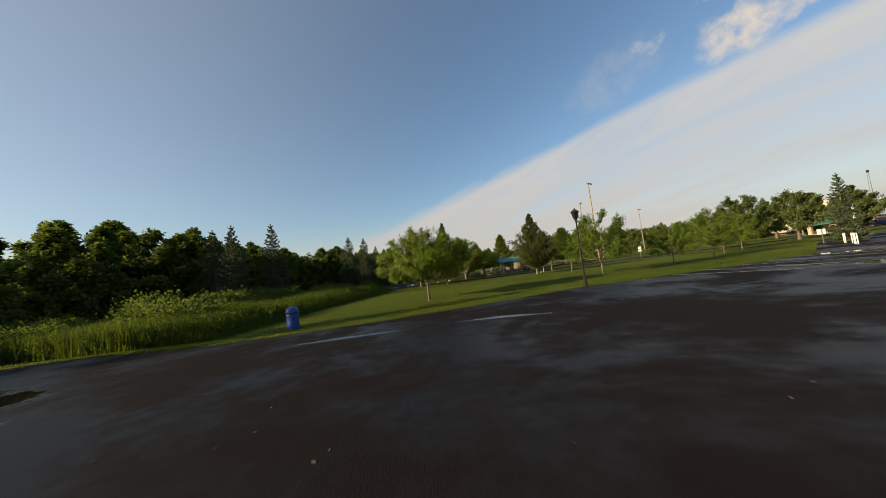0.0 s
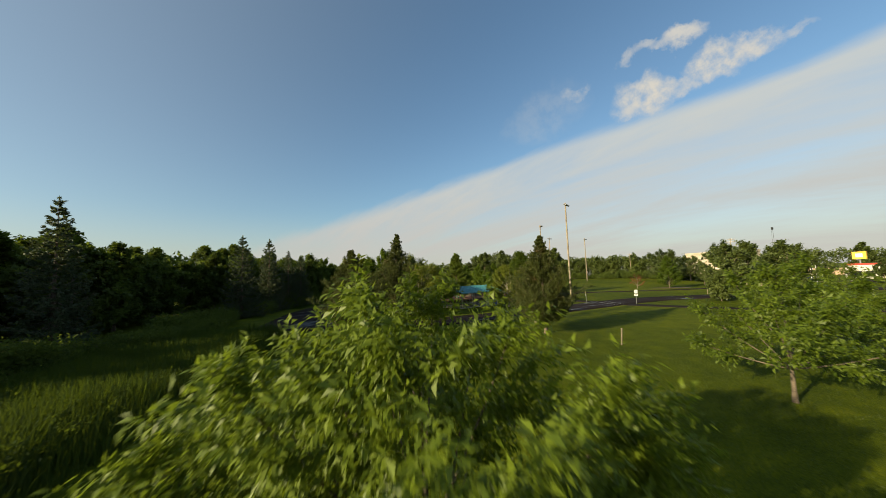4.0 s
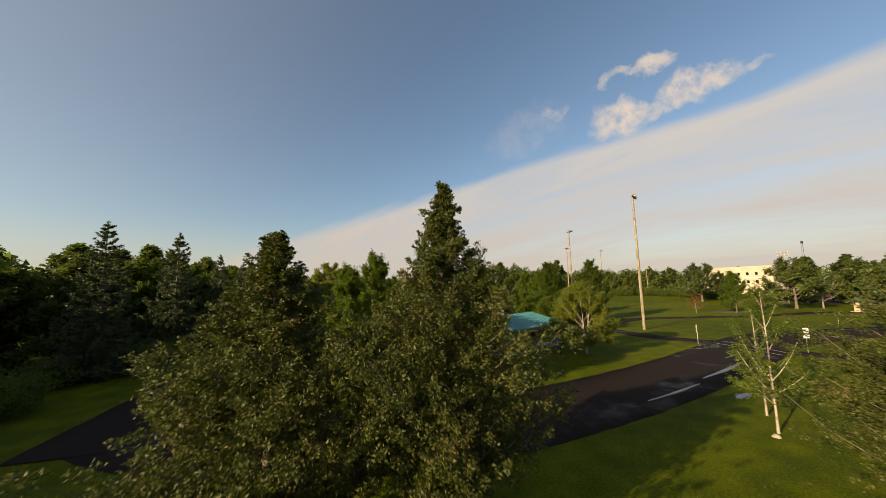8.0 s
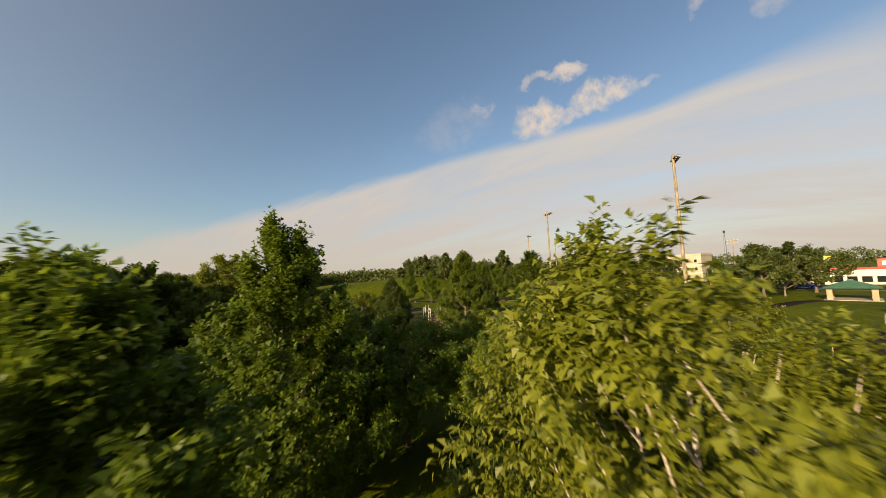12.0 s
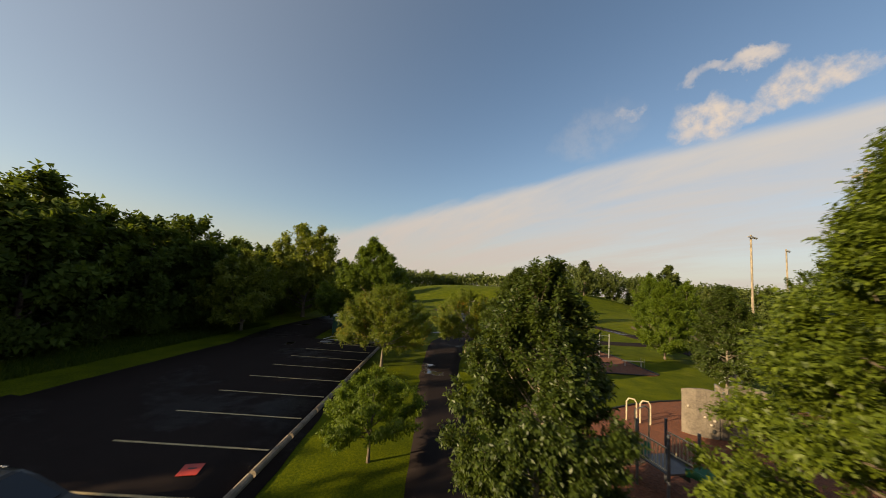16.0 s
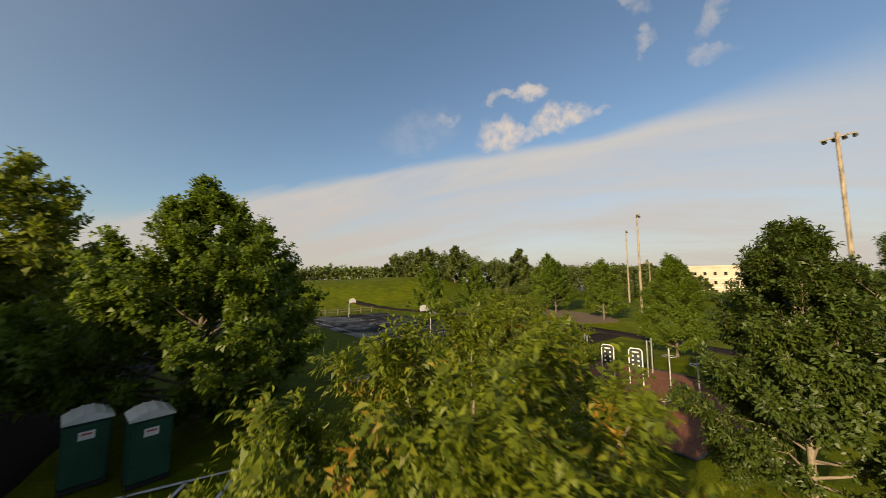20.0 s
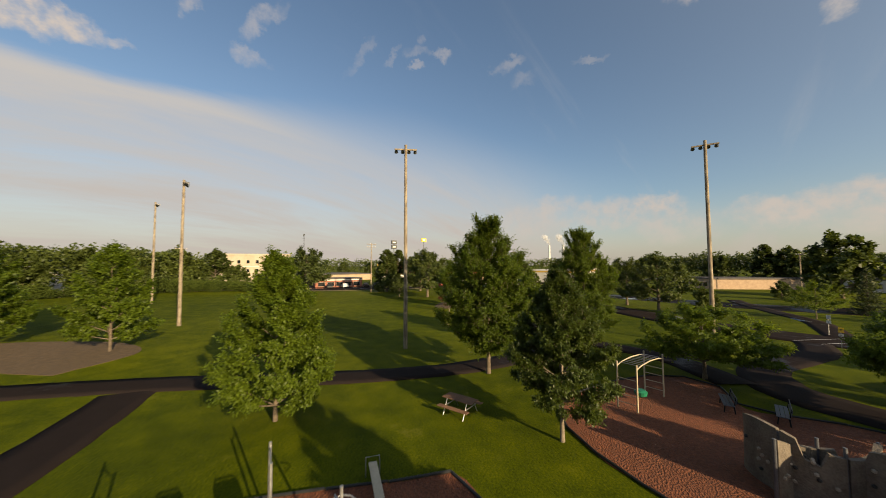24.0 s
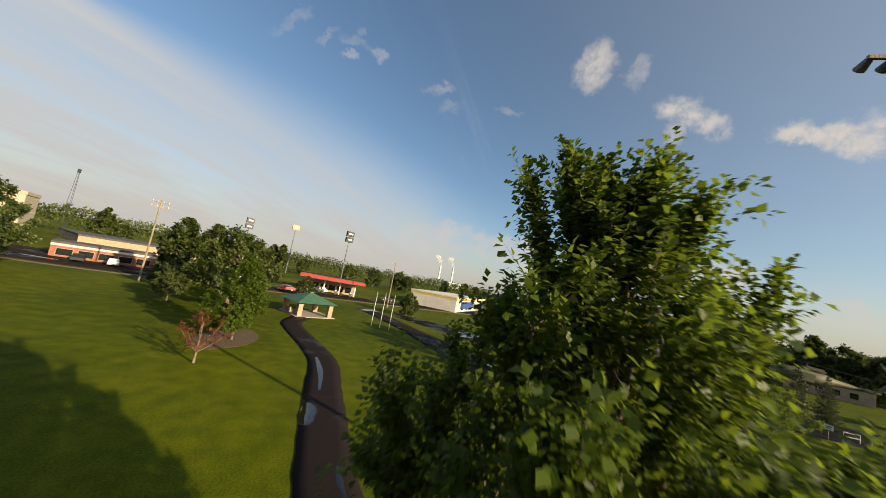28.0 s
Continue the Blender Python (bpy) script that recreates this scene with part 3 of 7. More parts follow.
def leaf_blades(at, along, facing, size, rng, wide=0.5, plain=False):
    """One folded rhombus a leaf (plain: one triangle), pointing along and turned to face a way."""
    n = len(at)
    d = along + rng.normal(0, 0.22, (n, 3))
    d /= np.linalg.norm(d, axis=1)[:, None] + 1e-9
    s = np.cross(d, facing + rng.normal(0, 0.45, (n, 3)))
    s /= np.linalg.norm(s, axis=1)[:, None] + 1e-9
    up = np.cross(s, d)
    ln = size * rng.uniform(0.6, 1.3, (n, 1))
    a, c = at, at + d * ln - up * ln * 0.12
    b = at + d * ln * 0.45 + s * ln * wide * 0.5 + up * ln * 0.08
    e = at + d * ln * 0.45 - s * ln * wide * 0.5 + up * ln * 0.08
    if plain:
        return np.stack([a + (e - b) * 0.25, b + (b - e) * 0.2, c], 1).reshape(-1, 3), np.arange(n * 3).reshape(n, 3)
    return np.stack([a, b, c, e], 1).reshape(-1, 3), np.arange(n * 4).reshape(n, 4)


def grow(seed, height, spread, bole, profile, limbs=20, boughs=8, shoots=10, leaves=12, leaf=0.11, shoot=0.5, rise=(12, 65), wide=0.6, droop=0.1, stems=1, trunk=None, ragged=0.08, plain=False, leader=True, sprouts=0):
    """Trunk, limbs that climb to the crown's outline, boughs off them, and leaves set along the shoots.
    profile(u) is the crown's half width at u from its base to its top; rise: the limbs' climb in degrees, low and high in the crown; sprouts: leafy shoots that stand out above it."""
    rng = np.random.default_rng(seed)
    tv, tf, starts, ends, fulls = [], [], [], [], []

    def tube(points, radii, sides=6):
        v, f = tube_arrays(points, radii, sides)
        tf.extend([tuple(i + len(tv) for i in q) for q in f])
        tv.extend(v)

    def inside(p, slack=1.08):
        """Draws a point in under the crown's outline."""
        u = min(1.0, max(0.0, (p[2] - bole) / (height - bole)))
        r, most = math.hypot(p[0], p[1]), profile(u) * spread * slack + 0.12
        return p if r <= most else np.array([p[0] * most / r, p[1] * most / r, p[2]])

    r0 = trunk or height * 0.016 + 0.02
    us = np.linspace(0, 1, 9)
    for stem in range(stems):
        out = 6.28 * stem / stems + rng.uniform(0, 0.8)
        slope = 0.13 if stems > 1 else 0.0
        top = height * (0.96 if leader else 0.86) * (1.0 if stem == 0 else 0.9)
        wob = np.cumsum(rng.normal(0, 0.006 * height, (9, 2)), 0) * us[:, None] * 0.6
        line = np.c_[wob[:, 0] + math.cos(out) * slope * height * 0.55 * us ** 0.8, wob[:, 1] + math.sin(out) * slope * height * 0.55 * us ** 0.8, us * top - 0.08 * (us == 0)]
        tube([*line], [r0 * (1 - 0.9 * u) * (1.35 if u == 0 else 1) + 0.006 for u in us], 9)
        if leader:
            for k in range(3):
                a = line[-2 - k % 2] * (0.6 + 0.15 * k) + line[-1] * (0.4 - 0.15 * k)
                starts.append(a), ends.append(np.array([a[0], a[1], height]) + rng.normal(0, 0.12, 3) * (1, 1, 0.4)), fulls.append(0.7)
        count = max(4, limbs // stems)
        for i in range(count):
            u = ((i + rng.uniform(0.15, 0.85)) / count) ** (0.9 if leader else 0.7)
            az = 2.39996 * i + out * (stems == 1) + rng.normal(0, 0.3)
            if stems > 1:
                az = out + rng.uniform(-1.9, 1.9)
            flat = np.array([math.cos(az), math.sin(az), 0])
            reach = profile(u) * spread * (1 + rng.normal(0, ragged)) * (1 + 0.06 * math.sin(3 * az + seed))
            reach = max(0.15, min(reach, profile(u) * spread * 1.2))
            tip_z = bole + (height - bole) * u
            climb = math.tan(radians(rise[0] + (rise[1] - rise[0]) * u + rng.normal(0, 5)))
            root_z = min(max(bole * 0.8, tip_z - reach * climb), top * 0.97)
            root = np.array([np.interp(root_z / top, us, line[:, k]) for k in range(3)])
            tip = np.array([root[0] * 0.4, root[1] * 0.4, tip_z + rng.normal(0, 0.1)]) + flat * reach
            tip = inside(tip, 1.12)
            mid = (root + tip) / 2 + flat * reach * 0.10 - np.array([0, 0, 0.08 * (tip_z - root_z)]) + rng.normal(0, 0.03 * reach, 3)
            ss = np.linspace(0, 1, 6)
            pts = [root * (1 - s) ** 2 + mid * 2 * s * (1 - s) + tip * s * s - np.array([0, 0, droop * 0.25 * reach * s ** 3]) for s in ss]
            thick = r0 * (1 - 0.8 * root_z / height) * 0.45
            tube(pts, [thick * (1 - 0.88 * s) + 0.005 for s in ss], 5)
            starts.append(pts[3]), ends.append(pts[5] + (pts[5] - pts[3]) * 0.12), fulls.append(1.0)
            starts.append(pts[1]), ends.append(pts[3]), fulls.append(0.8)
            long = np.linalg.norm(tip - root)
            for j in range(boughs):
                if rng.random() < 0.07:
                    continue
                s = 0.22 + 0.76 * ((j + rng.random()) / boughs) ** 0.85
                p = np.array([np.interp(s, ss, [c[k] for c in pts]) for k in range(3)])
                ahead = pts[min(5, int(s * 5) + 1)] - pts[int(min(s, 0.99) * 5)]
                ahead /= np.linalg.norm(ahead) + 1e-9
                side = np.array([-flat[1], flat[0], 0]) * (1 if j % 2 else -1)
                w = ahead * rng.uniform(0.5, 1.0) + side * rng.uniform(0.25, 0.95) + np.array([0, 0, rng.uniform(-0.25, 0.55)]) * (1 - 0.5 * droop)
                w /= np.linalg.norm(w)
                size = (0.22 + 0.42 * long * (1.12 - s) + 0.10 * spread) * rng.uniform(0.6, 1.15)
                q = inside(p + w * size)
                starts.append(p), ends.append(q), fulls.append(rng.uniform(0.6, 1.15))
                if not plain:
                    tube([p, (p + q) / 2 + rng.normal(0, 0.03, 3) * size, q], [thick * 0.34 + 0.004, thick * 0.2 + 0.003, 0.003], 3)
    for _ in range(sprouts):
        u, az = rng.uniform(0.45, 0.92), rng.uniform(0, 6.2832)
        r = profile(u) * spread * rng.uniform(0.55, 0.9)
        p = np.array([math.cos(az) * r, math.sin(az) * r, bole + (height - bole) * u])
        q = p + np.array([math.cos(az) * 0.35, math.sin(az) * 0.35, 1.0]) * rng.uniform(0.7, 1.25)
        tube([p * (0.8, 0.8, 0.93), p, q], [0.014, 0.010, 0.004], 4)
        starts.append(p), ends.append(q), fulls.append(2.2)
    a, b, full = np.array(starts), np.array(ends), np.array(fulls)
    n = len(a)
    pick = rng.choice(n, n * shoots, p=full * (0.35 + np.linalg.norm(b - a, axis=1)) / np.sum(full * (0.35 + np.linalg.norm(b - a, axis=1))))
    s = rng.uniform(0.12, 1.0, (len(pick), 1)) ** 0.75
    base = a[pick] + (b - a)[pick] * s
    way = (b - a)[pick]
    way /= np.linalg.norm(way, axis=1)[:, None] + 1e-9
    outward = base - np.array([0, 0, bole + (height - bole) * 0.35])
    outward /= np.linalg.norm(outward, axis=1)[:, None] + 1e-9
    aim = way * 0.55 + outward * 0.35 + rng.normal(0, 0.45, base.shape)
    aim[:, 2] += 0.28 - droop * 0.6
    aim /= np.linalg.norm(aim, axis=1)[:, None] + 1e-9
    size = shoot * rng.uniform(0.45, 1.25, (len(pick), 1))
    if not plain:
        side = np.cross(aim, (0.3, 0.2, 0.9))
        side /= np.linalg.norm(side, axis=1)[:, None] + 1e-9
        thin = 0.0045 * side
        tips = base + aim * size - np.c_[np.zeros((len(base), 2)), droop * 0.5 * size[:, 0]]
        sv = np.stack([base - thin, base + thin, tips, tips], 1).reshape(-1, 3)
        tf.extend((np.arange(len(base) * 4).reshape(-1, 4) + len(tv)).tolist())
        tv.extend(sv)
    k = np.tile((np.arange(leaves) + 0.6) / leaves, len(pick))[:, None]
    B, A, S, O = (np.repeat(v, leaves, 0) for v in (base, aim, size, outward))
    turn = np.cross(A, rng.normal(0, 1, A.shape))
    turn /= np.linalg.norm(turn, axis=1)[:, None] + 1e-9
    spot_ = B + A * S * k + turn * leaf * 0.25
    spot_[:, 2] -= (droop * 0.5 * S * k * k)[:, 0]
    along = A * 0.6 + turn * 0.8
    along[:, 2] -= 0.15 + 0.5 * droop
    lv, lf = leaf_blades(spot_, along, O * 0.55 + np.array([0, 0, 0.75]), leaf, rng, wide, plain)
    lv[:, 2] = np.maximum(lv[:, 2], 0.02)
    return fast_mesh("trunk", tv, tf, True), fast_mesh("crown", lv, lf)


def grow_juniper(seed, height, spread, bole, limbs, plumes, sprays):
    """Ascending limbs set with upright plumes of fine scale leaves, thinning to a spire."""
    rng = np.random.default_rng(seed)
    tv, tf, cs, ds, inner = [], [], [], [], []

    def tube(points, radii, sides):
        v, f = tube_arrays(points, radii, sides)
        tf.extend([tuple(i + len(tv) for i in q) for q in f])
        tv.extend(v)

    us = np.linspace(0, 1, 8)
    sway = np.cumsum(rng.normal(0, 0.05, (8, 2)), 0) * us[:, None]
    line = np.c_[sway, us * height * 0.97 - 0.08 * (us == 0)]
    tube([*line], [0.15 * (1 - 0.93 * u) + 0.008 for u in us], 9)
    for i in range(limbs):
        u = (i + rng.uniform(0.1, 0.9)) / limbs
        tip_z = bole + 0.25 + (height - bole - 0.3) * u
        az = 2.39996 * i + rng.normal(0, 0.3)
        lobe = 1.0 + 0.22 * math.sin(3 * az + 5.0 * u) + 0.12 * math.sin(7 * u * 6.28)
        reach = spread * JUNIPER(u) * lobe * rng.uniform(0.72, 1.12)
        flat = np.array([math.cos(az), math.sin(az), 0])
        root_z = max(bole * 0.8, tip_z - reach * (0.45 + 0.5 * u) - 0.2)
        root = np.array([np.interp(root_z / (height * 0.97), us, line[:, k]) for k in range(3)])
        tip = np.array([root[0], root[1], tip_z]) + flat * reach
        ss = np.linspace(0, 1, 5)
        pts = [root + (tip - root) * s - np.array([0, 0, 0.22 * reach * math.sin(math.pi * s)]) * (1 - u) + rng.normal(0, 0.02 * reach, 3) * s for s in ss]
        tube(pts, [0.045 * (1 - 0.6 * u) * (1 - 0.9 * s) + 0.004 for s in ss], 4)
        if u < 0.7:
            inner += [pts[1], pts[2], pts[3]]
        many = int(plumes * (0.35 + 0.65 * min(1.0, reach / spread)))
        for _ in range(many):
            s = 1 - 0.75 * rng.random() ** 1.3
            b = np.array([np.interp(s, ss, [q[k] for q in pts]) for k in range(3)]) + rng.normal(0, 1, 3) * (0.05 + 0.10 * reach) * (1, 1, 0.75)
            ax = flat * rng.uniform(0.2, 1.0) + rng.normal(0, 0.4, 3) + np.array([0, 0, 0.75])
            ax /= np.linalg.norm(ax)
            long = rng.uniform(0.22, 0.50) * (0.40 + 0.60 * min(1.0, reach / 1.3))
            k = rng.random((sprays, 1))
            out = rng.normal(0, 1, (sprays, 3))
            out -= (out @ ax)[:, None] * ax
            cs.append(b + ax * long * k + out * (0.045 + 0.04 * min(1.0, reach)) * (1.05 - k) ** 0.6)
            ds.append(ax * 0.8 + out * 0.45)
    cs, ds = np.concatenate(cs), np.concatenate(ds)
    n = len(cs) // 9
    deep = np.array(inner)[rng.integers(0, len(inner), n)] + rng.normal(0, 0.22, (n, 3))
    lv, lf = leaf_quads(np.concatenate([cs, deep]), np.concatenate([ds, rng.normal(0, 1, (n, 3))]), 0.078, rng, 0.42, 0.0, True)
    lv[:, 2] = np.maximum(lv[:, 2], 0.02)
    return fast_mesh("trunk", tv, tf, True), fast_mesh("crown", lv, lf)


JUNIPER = lambda u: float(np.interp(u, (0, 0.08, 0.2, 0.45, 0.58, 0.7, 0.8, 0.9, 0.96, 1.0), (0.34, 0.74, 1.0, 0.90, 0.62, 0.36, 0.21, 0.10, 0.05, 0.01)))
OVAL = lambda u: float(np.interp(u, (0, 0.15, 0.35, 0.6, 0.85, 1), (0.55, 0.88, 1.0, 0.80, 0.40, 0.06)))
EGG = lambda u: float(np.interp(u, (0, 0.12, 0.3, 0.5, 0.7, 0.85, 1), (0.62, 0.92, 1.0, 0.86, 0.60, 0.36, 0.10)))
PLUME = lambda u: float(np.interp(u, (0, 0.12, 0.3, 0.55, 0.72, 0.86, 1), (0.5, 0.85, 1.0, 0.95, 0.66, 0.36, 0.07)))
DOME = lambda u: float(np.interp(u, (0, 0.15, 0.4, 0.65, 0.85, 1), (0.60, 0.92, 1.0, 0.86, 0.58, 0.22)))
SPIRE = lambda u: float(np.interp(u, (0, 0.10, 0.25, 0.5, 0.75, 1), (0.70, 1.0, 0.96, 0.66, 0.36, 0.05)))


def spruce(seed, height, spread, tiers, size):
    """Whorls of sagging boughs with upturned ends, each a fan of side twigs hung with short needle sprays."""
    rng = np.random.default_rng(seed)
    tv, tf, cs, ds = [], [], [], []

    def tube(points, radii, sides):
        v, f = tube_arrays(points, radii, sides)
        tf.extend([tuple(q + len(tv) for q in g) for g in f])
        tv.extend(v)

    us = np.linspace(0, 1, 6)
    tube([np.array([0, 0, height * u - 0.1 * (u == 0)]) for u in us], [0.015 * height * (1 - 0.96 * u) + 0.008 for u in us], 8)
    for tier in range(tiers):
        u = tier / tiers
        level = 0.35 + (height - 0.5) * u ** 0.94
        full = spread * (1 - u) ** 0.92 + 0.16
        many = 5 + int(6 * (1 - u))
        for i in range(many):
            az = 6.2832 * (i + rng.uniform(-0.3, 0.3)) / many + 2.4 * tier
            reach = full * rng.uniform(0.62, 1.12) * (1 + 0.10 * math.sin(2 * az + seed))
            flat, side = np.array([math.cos(az), math.sin(az), 0]), np.array([-math.sin(az), math.cos(az), 0])
            sag = rng.uniform(0.30, 0.46) * (1 - 0.9 * u)
            climb = 0.55 * u
            ss = np.linspace(0, 1, 5)
            base = np.array([0, 0, level + rng.normal(0, 0.07)])
            pts = [base + flat * reach * t + np.array([0, 0, reach * (climb * t - sag * math.sin(2.2 * t) + 0.16 * t ** 3)]) for t in ss]
            tube(pts, [0.012 * reach * (1 - 0.8 * t) + 0.005 for t in ss], 3)
            for k in range(int(4 + 6.5 * reach)):
                t = 0.12 + 0.88 * rng.random() ** 0.8
                p = np.array([np.interp(t, ss, [q[c] for q in pts]) for c in range(3)])
                long = (0.14 + 0.30 * reach * (1.08 - t)) * rng.uniform(0.6, 1.2)
                w = flat * rng.uniform(0.45, 0.9) + side * rng.choice((-1, 1)) * rng.uniform(0.3, 1.0) + np.array([0, 0, rng.uniform(-0.45, 0.05) + 0.4 * u])
                w /= np.linalg.norm(w)
                m = int(5 + 13 * long)
                cs.append(p + w * long * rng.random((m, 1)) + np.c_[rng.normal(0, 0.03, (m, 2)), -np.abs(rng.normal(0, 0.07, m))])
                ds.append(w + rng.normal(0, 0.25, (m, 3)) + (0, 0, -0.30 + 0.5 * u))
    k = rng.random((40, 1))
    cs.append(np.c_[rng.normal(0, 0.05, (40, 2)) * (1.1 - k), height - 0.75 * k]), ds.append(rng.normal(0, 0.3, (40, 3)) + (0, 0, 0.9))
    lv, lf = leaf_quads(np.concatenate(cs), np.concatenate(ds), size, rng, 0.36, 0.0, True)
    lv[:, 2] = np.maximum(lv[:, 2], 0.02)
    return fast_mesh("trunk", tv, tf, True), fast_mesh("crown", lv, lf)


def plant(name, meshes, leaf, bark, m, label, category="tree", group=""):
    t = thing(name, m, label, category, group)
    part("trunk", meshes[0], bark, t)
    part("crown", meshes[1], leaf, t)
    return t


def spot(x, y, turn=0.0, size=1.0, sink=0.03):
    return pose(x, y, at_ground(x, y) - sink, 0, 0, turn) @ Matrix.Scale(size, 4)


def again(t, x, y, turn, size, label="", sink=0.03):
    """The same tree once more, turned and scaled."""
    c = copy_thing(t, pose(x, y, at_ground(x, y) - sink, 0, 0, turn))
    c.scale = (size, size, size)
    return tagged(c, label)

# ---- ground and paving ----
def build_ground():
    xs = np.unique(np.concatenate([np.linspace(-2600, -120, 12), np.arange(-120, 240, 4.0), np.linspace(240, 2600, 12)]))
    ys = np.unique(np.concatenate([np.linspace(-2600, -80, 12), np.arange(-80, 320, 4.0), np.linspace(320, 2600, 12)]))
    X, Y = np.meshgrid(xs, ys)
    v = np.stack([X, Y, land(X, Y)], -1).reshape(-1, 3)
    i = np.arange(len(v)).reshape(len(ys), len(xs))
    f = np.stack([i[:-1, :-1], i[:-1, 1:], i[1:, 1:], i[1:, :-1]], -1).reshape(-1, 4)
    me = fast_mesh("ground", v, f, True)
    me.materials.append(M["lawn"])
    tagged(new("ground", me), "mown green park lawn with a low mound", "lawn", kind="structure")


build_ground()
slab("parking_lot", [(-21, 13.4), (-18, 14.6), (-15, 14.3), (-9.3, 13.6), (-3.9, 14.6), (1, 16.2), (8.2, 19.1), (13.5, 19.8), (25, 22.5), (36, 31), (46, 39), (60, 46), (100, 56), (100, 49), (62, 37), (48, 27), (37, 16), (30, 3), (29, -45), (-21, -45)], "asphalt_lot", 0.024, "wet dark asphalt parking lot with puddles", "parking lot")
ribbon("drive_road", [(-12.4, 62.4), (-9, 59.8), (-3, 57), (4, 56.3), (12, 57.4), (20, 59.3), (28, 61.7), (36, 64.3), (46, 66.4), (60, 65), (80, 62.2), (110, 60)], [6.4, 6.6, 6.2, 6.0, 6.3, 6.6, 6.6, 6.4, 6.2, 4.4, 4.4, 4.4], "asphalt_drive", 0.028, "dark damp asphalt park drive", "road", seed=21)
ribbon("side_road", [(-11.6, 58.5), (-11.4, 68), (-11.1, 76), (-9.6, 83), (-7.2, 90), (-5.2, 97)], [6.2, 6.6, 6.8, 7.2, 8.0, 8.2], "asphalt_drive", 0.0325, "dark asphalt side road along the woods", "road", seed=22)
ribbon("parking_bay", [(-2.7, 86.9), (-2.5, 92), (-2.3, 97), (-1.6, 104), (-0.7, 110), (-0.2, 114.5)], [10.4, 12.6, 12.9, 12.3, 12.0, 11.6], "asphalt_drive", 0.0365, "dark asphalt parking bay with painted stalls", "parking lot", seed=23)
ribbon("back_road", [(-3.7, 112), (-3.6, 120), (-1.6, 132), (0.6, 145), (4, 162), (10, 180)], [6.0, 5.6, 4.6, 4.4, 4.4, 4.4], "asphalt_drive", 0.0405, "dark asphalt road leading on past the trees", "road", seed=24)
ribbon("path_south", [(36.0, 60.9), (38.8, 56.2), (42.5, 50.5), (49, 44.5), (58, 36), (63, 30)], 2.6, "asphalt_path", 0.032, "narrow dark asphalt footpath across the lawn", seed=3)
ribbon("path_crossing", [(35.8, 66.8), (33.6, 71), (33.0, 76), (32.4, 81), (29.4, 84.8), (25.5, 85.0), (20, 84.4), (12, 83.2), (6.5, 82.5)], [2.6, 2.6, 2.6, 2.8, 3.6, 3.0, 2.6, 2.6, 2.6], "asphalt_path", 0.036, "dark asphalt footpath past the playground", seed=4)
ribbon("path_bay", [(6.6, 80.5), (7.8, 85.5), (9.0, 92), (9.6, 98), (10.3, 105), (11.5, 111.5), (12.6, 116.5), (15.2, 120.4), (20, 121.9), (27, 122.6), (35, 122.2), (42, 122.4)], [2.5, 2.5, 2.5, 2.5, 2.6, 3.2, 3.4, 3.0, 2.8, 2.8, 2.8, 2.8], "asphalt_path", 0.040, "dark asphalt footpath beside the parking bay", seed=5)
ribbon("path_field", [(30, 176), (36, 166), (41.5, 152), (44.2, 136), (43.6, 124), (41.3, 112.6), (40.2, 106), (40.1, 101), (41.4, 94.5), (44.6, 88.2)], 2.6, "asphalt_path", 0.044, "dark asphalt footpath along the playing field", seed=6)
ribbon("path_shelter", [(31.0, 86.4), (33.6, 85.5), (36.4, 84.9), (39.8, 85.6), (43.6, 87.2), (47.8, 88.3), (51.6, 88.0), (56.8, 86.5), (61.7, 85.0), (68.2, 83.0), (74, 82.5), (79.5, 82.4), (85.5, 82.0), (89.2, 80.4), (91, 79)], 2.65, "asphalt_path", 0.048, "dark asphalt footpath curving to the brick shelter", seed=7)
ribbon("gutter_strip", [(11, 122.6), (15.7, 124.2), (18.6, 124.7), (23.9, 125.9), (28.5, 127.0), (33.2, 128.2)], 0.8, "wet_concrete", 0.047, "narrow wet drainage strip in the lawn", "drain", seed=8)

# ---- shallow puddles left by the rain along the edge of the lot ----
for k, (line, width) in enumerate(((((-5.3, 11.2), (-3.6, 11.5), (-1.6, 11.55)), 0.75), (((0.3, 11.9), (2.0, 11.85), (3.6, 11.4)), 0.85))):
    ribbon("puddle", line, [width * w for w in (0.25, 1.0, 0.3)], "water_film", 0.0268 + 0.0004 * k, "thin puddle on the wet asphalt", "puddle", seed=40 + k)

for k, (line, width, lift) in enumerate(((((21.0, 58.0), (24.4, 58.9), (28.4, 60.2)), 0.6, 0.031), (((14.0, 55.9), (16.4, 56.4), (19.6, 57.2)), 0.35, 0.031), (((28.6, 61.6), (31.0, 62.2), (33.6, 63.0)), 0.6, 0.031), (((61.6, 85.3), (65.2, 84.1), (69.6, 83.2)), 1.0, 0.051), (((50.4, 87.6), (51.4, 87.5), (52.6, 87.2)), 0.5, 0.051), (((18.9, 54.6), (19.7, 54.9), (20.4, 55.0)), 0.7, 0.012))):
    ribbon("puddle", line, [width * w for w in (0.3, 1.0, 0.35)], "water_film", lift, "shallow rain puddle reflecting the sky", "puddle", seed=60 + k)

